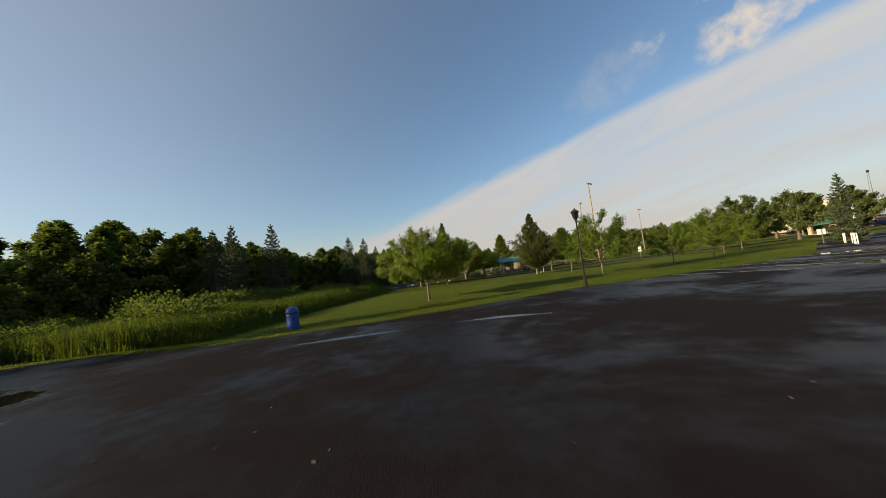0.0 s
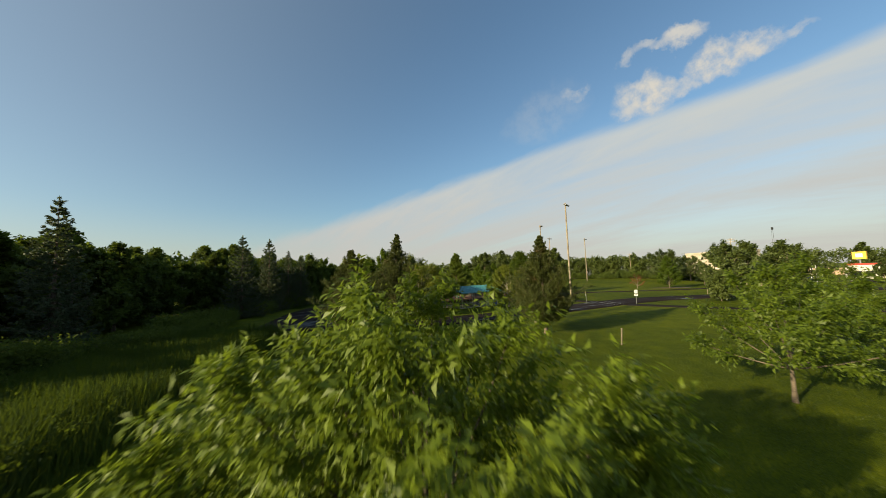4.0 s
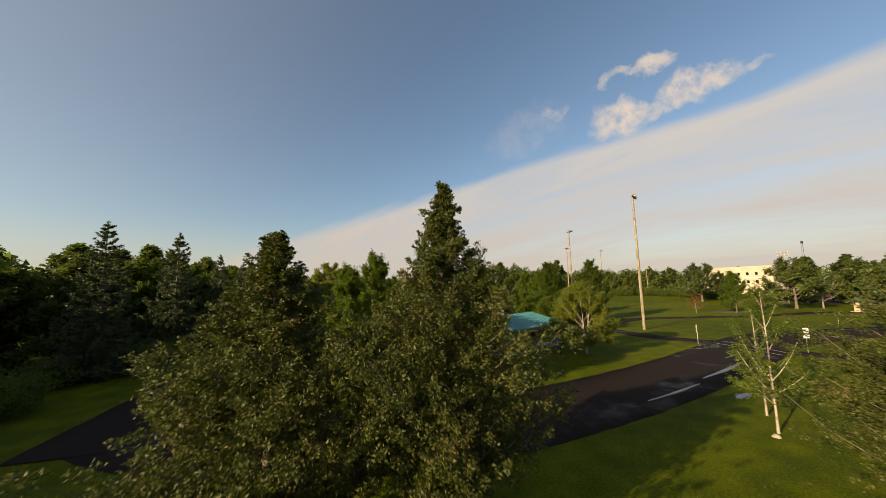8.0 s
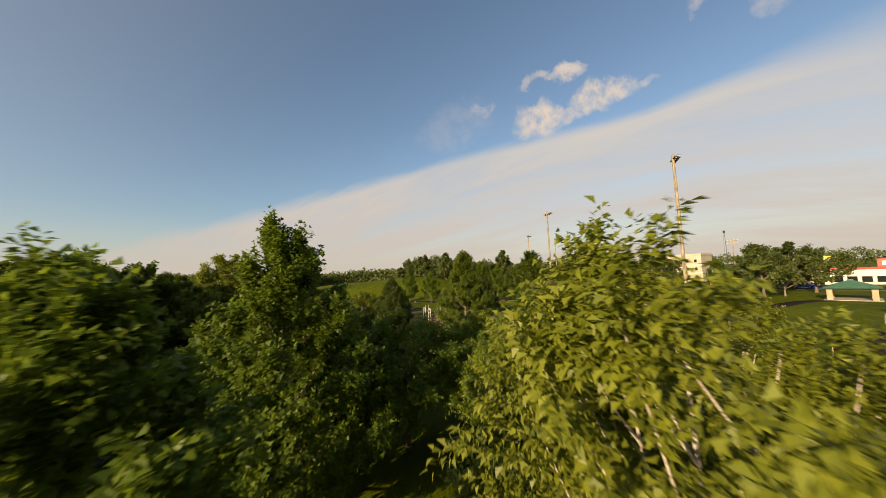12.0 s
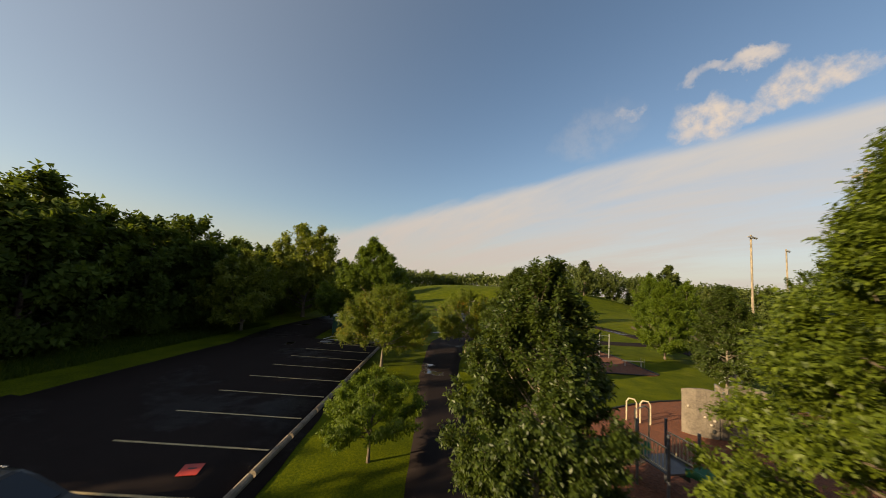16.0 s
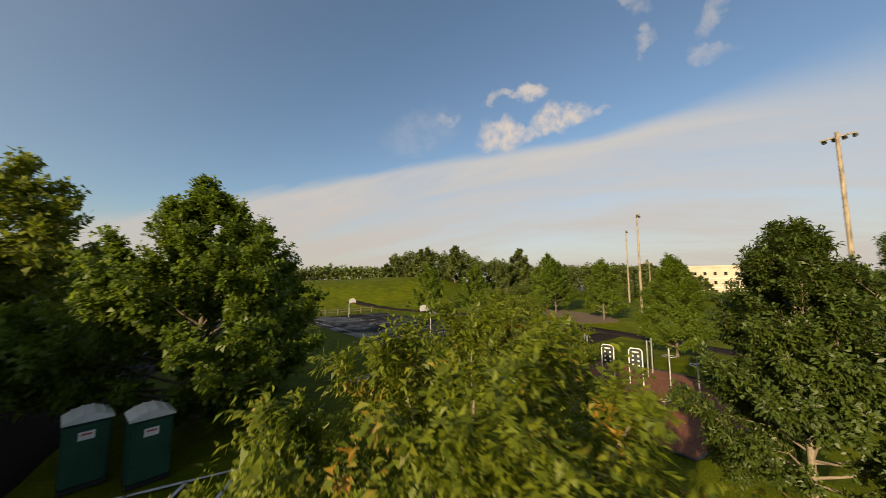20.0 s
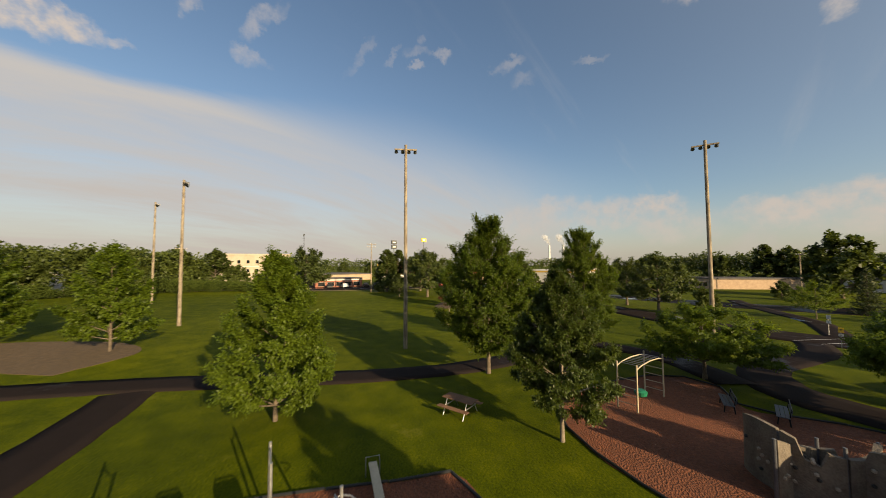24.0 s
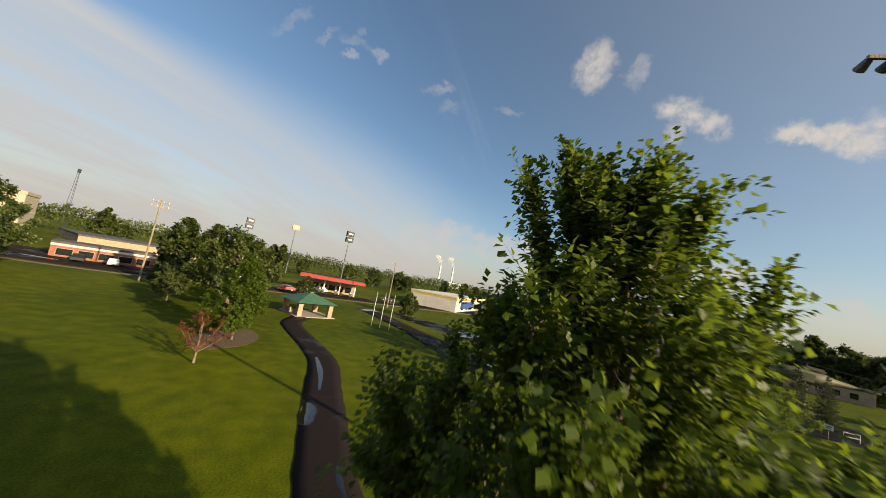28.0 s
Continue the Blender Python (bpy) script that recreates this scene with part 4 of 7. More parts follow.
# ---- trees of the park ----
YOUNG = dict(group="lawn trees")
locust = plant("honey_locust", grow(11, 5.0, 3.05, 1.95, DOME, 26, 9, 17, 16, 0.12, 0.42, (14, 62), 0.38, 0.42, trunk=0.075, leader=False, plain=True), "leaf_locust", "bark", spot(-1.2, 23.2), "young honey locust with feathery bright leaves", **YOUNG)
thin = plant("honey_locust", grow(24, 5.3, 2.9, 1.6, DOME, 14, 7, 10, 12, 0.17, 0.45, (22, 58), 0.42, 0.28, trunk=0.075, leader=False, plain=True), "leaf_locust", "bark", spot(14.0, 28.6), "young honey locust with feathery bright leaves", **YOUNG)
for x, y, a, s in ((22.0, 30.9, 160, 0.72), (28.5, 34.0, 250, 0.92), (36, 41.3, 30, 0.62), (43.6, 46.9, 120, 0.95)):
    again(thin, x, y, a, s)
maple = plant("maple_tree", grow(12, 9.7, 3.0, 1.2, EGG, 32, 9, 18, 14, 0.15, 0.52, (22, 72), 0.80, 0.0, trunk=0.11, plain=True), "leaf_maple", "bark", spot(35.4, 113.5, 70, 0.83), "tall young maple with bright green leaves", **YOUNG)
for x, y, a, s in ((-1.8, 65.0, 150, 0.80), (0.5, 71.8, 200, 0.96)):
    again(maple, x, y, a, s)
path_maple = plant("maple_tree", grow(27, 10.3, 2.7, 1.9, PLUME, 46, 10, 19, 16, 0.092, 0.5, (24, 76), 0.84, 0.0, trunk=0.11, ragged=0.24, sprouts=26), "leaf_maple", "bark", spot(40.1, 90.35, 0, 1.0), "tall young maple with upswept leafy boughs", **YOUNG)
near_maple = again(path_maple, 38.3, 100.3, 130, 1.04)
near_maple.scale = (1.2, 1.2, 1.03)
field_maple = plant("maple_tree", grow(25, 8.6, 2.9, 1.3, EGG, 22, 7, 10, 10, 0.24, 0.55, (20, 68), 0.78, 0.0, trunk=0.10, plain=True), "leaf_maple", "bark", spot(52.9, 128.9), "round young maple beside the playing field", **YOUNG)
for x, y, a, s in ((41.4, 145.3, 10, 0.98), (39.6, 157.2, 130, 1.05), (54.6, 138.6, 60, 1.05), (57.0, 142.0, 200, 1.15), (64.9, 148.6, 250, 0.8)):
    again(field_maple, x, y, a, s)
plant("maple_tree", grow(22, 9.6, 2.9, 1.4, EGG, 28, 8, 16, 13, 0.155, 0.5, (18, 70), 0.76, 0.05, trunk=0.10, plain=True), "leaf_rust", "bark", spot(1.0, 77.0, 0, 0.86), "maple with dark green leaves turning rusty red", **YOUNG)
oak = plant("oak_tree", grow(13, 7.6, 2.2, 1.8, EGG, 42, 9, 18, 15, 0.118, 0.36, (10, 64), 0.48, 0.05, trunk=0.09, ragged=0.14), "leaf_oak", "bark_pale", spot(10.6, 89.0, 0, 0.86), "dense young oak with dark glossy leaves", **YOUNG)
for x, y, a, s in ((15.3, 104.0, 70, 0.96), (29.2, 101.3, 150, 0.93), (5.1, 80.0, 20, 0.70)):
    again(oak, x, y, a, s)
pin_oak = plant("pin_oak", grow(14, 10.2, 3.4, 1.5, SPIRE, 48, 10, 20, 15, 0.125, 0.50, (-4, 64), 0.62, 0.16, trunk=0.13, plain=True, ragged=0.18, sprouts=18), "leaf_pin", "bark", spot(16.1, 85.7, 0, 0.92), "pyramidal pin oak with layered light green boughs", **YOUNG)
turning = plant("honey_locust", grow(15, 5.7, 3.15, 1.7, DOME, 30, 9, 18, 17, 0.118, 0.44, (14, 64), 0.40, 0.42, trunk=0.09, leader=False, plain=True), "leaf_turning", "bark_pale", spot(6.15, 105.6, 0, 0.98), "rounded locust with yellow-green leaves turning orange", **YOUNG)
again(turning, 13.5, 111.7, 130, 0.98), again(locust, 8.9, 69.3, 40, 1.08), again(locust, 9.3, 73.4, 250, 1.08)
small = plant("crab_apple", grow(16, 4.7, 2.6, 1.5, DOME, 22, 8, 15, 13, 0.13, 0.40, (12, 58), 0.60, 0.14, trunk=0.09, leader=False, plain=True), "leaf_maple", "bark", spot(32.4, 87.2), "low spreading crab apple on a short trunk", **YOUNG)
small.scale = (1.38, 1.38, 1.0)
again(small, 23.5, 84.3, 80, 1.15), again(small, 25.6, 79.0, 190, 1.1)
again(small, 5.7, 74.5, 60, 1.2), again(small, 2.7, 75.4, 300, 1.25), again(small, -2.5, 82.4, 200, 1.0)
birch = plant("river_birch", grow(17, 7.9, 3.4, 1.5, DOME, 48, 9, 17, 13, 0.13, 0.46, (22, 66), 0.52, 0.45, stems=3, trunk=0.085, leader=False, plain=True), "leaf_birch", "bark_birch", spot(4.2, 62.0), "three-stemmed river birch with peeling pale bark", **YOUNG)
again(birch, 19.6, 67.4, 70, 0.82)
plant("maple_tree", grow(18, 10.2, 5.4, 0.9, OVAL, 44, 10, 17, 12, 0.215, 0.6, (8, 66), 0.78, 0.08, trunk=0.2, plain=True), "leaf_maple", "bark", spot(3.4, 121.6), "large full maple with a dense round crown", **YOUNG)
yellow = plant("cottonwood", grow(23, 11.0, 4.9, 1.2, DOME, 28, 8, 12, 10, 0.33, 0.75, (20, 62), 0.72, 0.25, trunk=0.2, plain=True, leader=False), "leaf_birch", "bark", spot(-6.6, 130.6), "full yellow-green cottonwood at the wood's edge")
yellow.scale = (1.1, 1.1, 1.18)
again(yellow, -8.6, 117.0, 100, 0.72, "broad green cottonwood beside the dark road")
juniper = plant("juniper", grow_juniper(19, 9.3, 2.45, 1.6, 120, 38, 62), "needle_juniper", "bark", spot(0.5, 49.4), "ragged olive-green juniper with an upright spire", group="junipers")
left_juniper = again(juniper, -3.5, 49.6, 110, 0.86)
left_juniper.scale = (1.18, 1.18, 0.85)
broad_juniper = again(juniper, 13.0, 45.0, 220, 0.92)
broad_juniper.scale = (1.15, 1.15, 0.92)
fir = plant("spruce", spruce(20, 12.4, 3.3, 26, 0.24), "needle_spruce", "bark", spot(-20.6, 73.3), "tall dark spruce with drooping boughs", group="spruces")
for x, y, a, s in ((-19.1, 81.3, 50, 1.03), (-26.4, 51.1, 120, 1.03), (-30, 43, 200, 0.9), (-17.5, 88, 260, 0.9), (-16, 92, 20, 0.85), (-29.5, 8.0, 75, 1.0), (-23, 36, 300, 0.8)):
    again(fir, x, y, a, s)

# ---- light poles ----
def light_pole(m, height, arms, label, span=2.1):
    p = thing("light_pole", m, label, "light pole", "floodlight poles")
    part("pole", cyl(0, 0, -0.4, height, 0.20, 0.13, 14), "pole_timber", p)
    part("crossarm", box(0, 0, height - 0.45, span, 0.11, 0.14, 0.01), "pole_timber", p)
    for i in range(arms):
        x = (span - 0.3) * (i / (arms - 1) - 0.5)
        lamp = part("floodlight", rod((x, -0.10, height - 0.42), (x, -0.46, height - 0.58), 0.10, r1=0.18, sides=14), "lamp_metal", p)
        part("lens", rod((x, -0.46, height - 0.58), (x, -0.48, height - 0.59), 0.165, sides=14), "lamp_glass", lamp)
        part("bracket", rod((x, 0, height - 0.45), (x, -0.15, height - 0.44), 0.03), "galvanised", p)
    return p


light_pole(pose(37.7, 77.65, 0, 0, 0, 39), 19.4, 4, "tall weathered timber pole with floodlights on a crossarm")
light_pole(pose(47.0, 104.45, 0, 0, 0, 78), 19.15, 4, "tall weathered timber pole with floodlights on a crossarm")
light_pole(pose(64.1, 128.2, at_ground(64.1, 128.2), 0, 0, 20), 17.6, 4, "tall weathered timber pole with floodlights on a crossarm")
light_pole(pose(89.1, 141.6, at_ground(89.1, 141.6), 0, 0, 30), 18.3, 4, "tall weathered timber pole with floodlights on a crossarm")

# ---- the first lot: bin, lamp, lines, post ----
def waste_bin(m, label, tint="bin_blue"):
    b = thing("waste_bin", m, label, "waste bin")
    part("body", lathe([(0.27, 0.0), (0.285, 0.02), (0.29, 0.40), (0.295, 0.70), (0.30, 0.72)], 26), tint, b, smooth=True)
    part("collar", lathe([(0.275, 0.72), (0.275, 0.80)], 26), "sign_dark", b)
    part("rim", lathe([(0.315, 0.80), (0.325, 0.82), (0.315, 0.85)], 26), tint, b)
    part("dome_lid", lathe([(0.30, 0.85), (0.285, 0.93), (0.24, 1.01), (0.16, 1.07), (0.05, 1.10)], 26), tint, b, smooth=True)
    part("flap", box(0.20, -0.17, 0.93, 0.20, 0.03, 0.15, 0.01, turn=pose(0, 0, 0, -22, 0, 50)), tint, b, "push flap of the lid")
    return b


waste_bin(pose(-7.65, 16.2, 0.0, 0, 0, -20), "blue plastic waste bin with a domed lid on the grass")


def street_lamp(m):
    p = thing("street_lamp", m, "black iron street lamp with a glass lantern", "street lamp")
    part("base", lathe([(0.16, 0.0), (0.16, 0.08), (0.12, 0.14), (0.10, 0.42), (0.085, 0.48)], 16), "black_iron", p)
    part("post", cyl(0, 0, 0.46, 4.02, 0.055, 0.042, 14), "black_iron", p)
    part("neck", lathe([(0.05, 4.0), (0.10, 4.06), (0.06, 4.12), (0.13, 4.18), (0.13, 4.20)], 14), "black_iron", p)
    lantern = part("lantern", lathe([(0.135, 4.20), (0.225, 4.56)], 6), "dark_glass", p, "smoked glass lantern")
    for i in range(6):
        c, s = math.cos(1.0472 * i), math.sin(1.0472 * i)
        part("cage_bar", rod((0.137 * c, 0.137 * s, 4.20), (0.228 * c, 0.228 * s, 4.57), 0.012), "black_iron", lantern)
    part("roof", lathe([(0.28, 4.56), (0.27, 4.60), (0.12, 4.72), (0.05, 4.75)], 6), "black_iron", p)
    part("finial", lathe([(0.03, 4.74), (0.045, 4.78), (0.01, 4.84)], 10), "black_iron", p)
    return p


street_lamp(pose(8.5, 19.75, 0.0))


def painted_line(name, a, b, wide, z, material, label, group=""):
    """A worn stripe of paint between two points."""
    rng = np.random.default_rng(int(abs(a[0] * 31 + a[1] * 17 + b[0])) + 5)
    a, b = np.array(a, float), np.array(b, float)
    n = max(3, int(np.linalg.norm(b - a) / 0.35))
    d = (b - a) / np.linalg.norm(b - a)
    s = np.array([-d[1], d[0]])
    v = []
    for t in np.linspace(0, 1, n):
        q = a + (b - a) * t
        h = z + at_ground(q[0], q[1])
        v += [(*(q + s * wide * (0.5 + rng.normal(0, 0.05))), h), (*(q - s * wide * (0.5 + rng.normal(0, 0.05))), h)]
    f = [(2 * i, 2 * i + 1, 2 * i + 3, 2 * i + 2) for i in range(n - 1)]
    me = fast_mesh(name, v, f)
    me.materials.append(M[material])
    return tagged(new(name, me), label, "road marking", group, "structure")


for i in range(9):
    x, y = 13.9 + 2.55 * i, 20.1 + 0.72 * i + 0.10 * max(0, i - 4) ** 2
    painted_line("stall_line", (x, y - 0.3), (x + 2.9, y - 4.9), 0.11, 0.031, "line_white", "white painted stall line on the asphalt")
post = thing("wooden_post", pose(15.4, 39.0, 0.0, 3, 2, 0), "short weathered wooden post in the lawn", "post")
part("post", box(0, 0, 0.55, 0.08, 0.08, 1.18, 0.012), "bark_pale", post)
part("cap", box(0, 0, 1.15, 0.10, 0.10, 0.03, 0.008), "bark_pale", post)
stake = copy_thing(post, pose(61.8, 69.4, 0.0, 6, 4, 20))
tagged(stake, "leaning wooden stake beside the drive")

# ---- crossing, road signs ----
painted_line("crossing_line", (36.9, 67.3), (35.5, 61.2), 0.09, 0.062, "line_white", "white painted crossing line over the drive")
painted_line("crossing_line", (35.1, 66.9), (33.9, 60.6), 0.09, 0.062, "line_white", "white painted crossing line over the drive")


def post_sign(m, plates, label, height=2.2):
    s = thing("road_sign", m, label, "sign")
    part("post", box(0, 0, height / 2 - 0.1, 0.05, 0.04, height + 0.2, 0.004), "galvanised", s)
    for z, w, h, tint in plates:
        p = part("plate", box(0, -0.035, z, w, 0.012, h, 0.004), tint, s)
        part("text_bar", box(0, -0.045, z + h * 0.15, w * 0.6, 0.004, h * 0.12), "sign_dark", p)
        part("text_bar", box(0, -0.045, z - h * 0.12, w * 0.5, 0.004, h * 0.10), "sign_dark", p)
    return s


post_sign(pose(37.1, 60.5, 0, 0, 0, -25), [(1.95, 0.45, 0.45, "white_paint"), (1.45, 0.5, 0.32, "white_paint")], "small white traffic sign on a post by the crossing")
post_sign(pose(33.6, 67.4, 0, 0, 0, 203), [(1.7, 0.32, 0.45, "panel_yellow"), (1.25, 0.3, 0.22, "white_paint")], "slim yellow and white path sign on a post", 1.95)
post_sign(pose(40.6, 34.3, 0, 0, 0, 165), [(1.3, 0.75, 0.6, "white_paint")], "white board sign beside the parking lot", 1.6)

# ---- picnic shelter with a teal roof ----
def picnic_table(m, label, top="timber_brown", legs="galvanised"):
    t = thing("picnic_table", m, label, "picnic table", "picnic tables")
    for i in range(5):
        part("top_plank", box(0, -0.30 + 0.15 * i, 0.75, 1.8, 0.14, 0.04, 0.006), top, t)
    for s in (-1, 1):
        for k in (0, 1):
            part("bench_plank", box(0, s * (0.62 + 0.15 * k), 0.45, 1.8, 0.14, 0.04, 0.006), top, t)
        part("leg_frame", bent([(s * 0.6, -0.70, 0.0), (s * 0.6, -0.32, 0.70), (s * 0.6, 0.32, 0.70), (s * 0.6, 0.70, 0.0)], 0.028), legs, t)
        part("bench_bar", rod((s * 0.6, -0.78, 0.42), (s * 0.6, 0.78, 0.42), 0.025), legs, t)
    return t


def teal_shelter(m):
    s = thing("picnic_shelter", m, "open picnic shelter with a teal metal gable roof", "shelter")
    part("slab", box(0, 0, 0.03, 6.6, 9.2, 0.10, 0.02), "concrete", s, "concrete floor slab")
    for side in (-1, 1):
        roof = bmesh.new()
        pts = [(0, -4.8, 3.35), (0, 4.8, 3.35), (side * 3.7, 4.8, 2.42), (side * 3.7, -4.8, 2.42)]
        v = [roof.verts.new(p) for p in pts] + [roof.verts.new((x, y, z - 0.09)) for x, y, z in pts]
        for q in ((0, 1, 2, 3), (7, 6, 5, 4), (0, 4, 5, 1), (1, 5, 6, 2), (2, 6, 7, 3), (3, 7, 4, 0)):
            roof.faces.new([v[i] for i in q])
        bmesh.ops.recalc_face_normals(roof, faces=roof.faces)
        r = part("roof", roof, "roof_teal", s, "ribbed teal roof slope")
        for i in range(16):
            y = -4.7 + 9.4 * i / 15
            part("seam", rod((side * 0.05, y, 3.36), (side * 3.69, y, 2.45), 0.022, sides=4), "roof_teal", r)
        for i in range(4):
            part("post", box(side * 3.0, -4.2 + 2.8 * i, 1.25, 0.15, 0.15, 2.5, 0.01), "play_tan", s)
        part("beam", box(side * 3.0, 0, 2.42, 0.12, 9.0, 0.20, 0.01), "timber_brown", s)
    for y in (-4.7, -1.55, 1.55, 4.7):
        part("truss", bent([(-3.0, y, 2.42), (0, y, 3.2), (3.0, y, 2.42), (-3.0, y, 2.42)], 0.05, sides=6), "timber_brown", s)
    return s


SHELTER = pose(14.6, 73.2, 0.0, 0, 0, -62)
teal_shelter(SHELTER)
table = picnic_table(SHELTER @ pose(-1.3, -2.6, 0.08, 0, 0, 0), "brown plank picnic table on a steel frame under the shelter")
for x, y in ((1.4, -2.6), (-1.3, 0), (1.4, 0.1), (-1.3, 2.7), (1.4, 2.7)):
    copy_thing(table, SHELTER @ pose(x, y, 0.08, 0, 0, 3 * x))
tagged(copy_thing(table, pose(33.2, 104.5, 0.0, 0, 0, 35)), "brown plank picnic table on the open lawn")
waste_bin(pose(18.3, 69.9, 0.0, 0, 0, 60), "blue plastic waste bin beside the picnic shelter")
waste_bin(pose(5.35, 115.0, 0.0, 0, 0, 60), "blue plastic waste bin with a domed lid beside the bay")
waste_bin(pose(18.9, 75.4, 0.0, 0, 0, 120), "dark waste bin with a domed lid by the shelter", "sign_dark")


def grill(m):
    g = thing("park_grill", m, "black steel park grill on a pedestal", "grill")
    part("pedestal", cyl(0, 0, -0.05, 0.85, 0.04, sides=10), "black_iron", g)
    part("firebox", box(0, 0, 0.97, 0.52, 0.38, 0.24, 0.02), "black_iron", g)
    part("grate", box(0, 0, 1.10, 0.50, 0.36, 0.02), "galvanised", g)
    part("shelf", box(0.36, 0, 1.0, 0.2, 0.3, 0.02), "black_iron", g)


grill(pose(17.2, 68.0, 0))

# ---- boulders by the side road ----
def boulder(name, m, seed, size, label):
    bm = bmesh.new()
    bmesh.ops.create_icosphere(bm, subdivisions=3, radius=1.0)
    noise.seed_set(seed)
    for v in bm.verts:
        v.co *= 1 + 0.35 * noise.noise(v.co * 1.3 + Vector((seed, 0, 0))) + 0.12 * noise.noise(v.co * 4)
        v.co.z = max(v.co.z * 0.7, -0.25)
        v.co *= size
    ob = part(name, bm, "stone", None, label)
    ob.matrix_world = m
    return tagged(ob, label, "boulder", "boulders")


for i, (x, y, s) in enumerate(((-6.9, 62.2, 0.32), (-5.9, 60.9, 0.28), (-3.2, 59.9, 0.36), (-1.2, 60.0, 0.3), (0.9, 60.1, 0.34))):
    boulder("boulder", pose(x, y, 0.06, 0, 0, 50 * i), i + 3, s, "pale weathered boulder lining the grass edge")

# ---- parking bay: stall lines, timber kerb, minivan, portable toilets ----
for i in range(10):
    y = 88.9 + 2.6 * i
    x1 = 2.55 + 0.145 * (y - 88.6) * 0.82
    painted_line("stall_line", (x1 - 5.3, y + 0.15), (x1 - 0.1, y - 0.35), 0.10, 0.066, "line_paint", "yellowish painted stall line in the parking bay")
for k, (a, b) in enumerate((((0.1, 114.4), (5.2, 113.9)), ((0.1, 114.4), (0.6, 116.0)), ((0.6, 116.0), (5.4, 115.5)), ((1.2, 114.3), (2.0, 115.9)), ((2.6, 114.2), (3.4, 115.7)), ((4.0, 114.0), (4.8, 115.6)))):
    painted_line("hatch_line", a, b, 0.12, 0.071, "line_white", "white painted hatching before the toilets")
painted_line("wheelchair_mark", (0.2, 113.0), (1.1, 113.5), 0.12, 0.071, "line_white", "white painted access symbol on the asphalt")
ring = [(0.45 * math.cos(a) + 0.6, 0.35 * math.sin(a) + 113.2) for a in np.linspace(0.3, 5.2, 12)]
for a, b in zip(ring, ring[1:]):
    painted_line("wheelchair_mark", a, b, 0.09, 0.071, "line_white", "white painted access symbol on the asphalt")
for i in range(12):
    y0 = 87.4 + 2.42 * i
    y1 = y0 + 2.28
    xa, xb = 2.62 + 0.122 * (y0 - 88.6), 2.62 + 0.122 * (y1 - 88.6)
    log = part("kerb_timber", rod((xa + 0.15, y0, 0.12), (xb + 0.15, y1, 0.12), 0.12, sides=10), "bark_pale")
    tagged(log, "round weathered timber kerb beam beside the bay", "kerb", "kerb timbers")


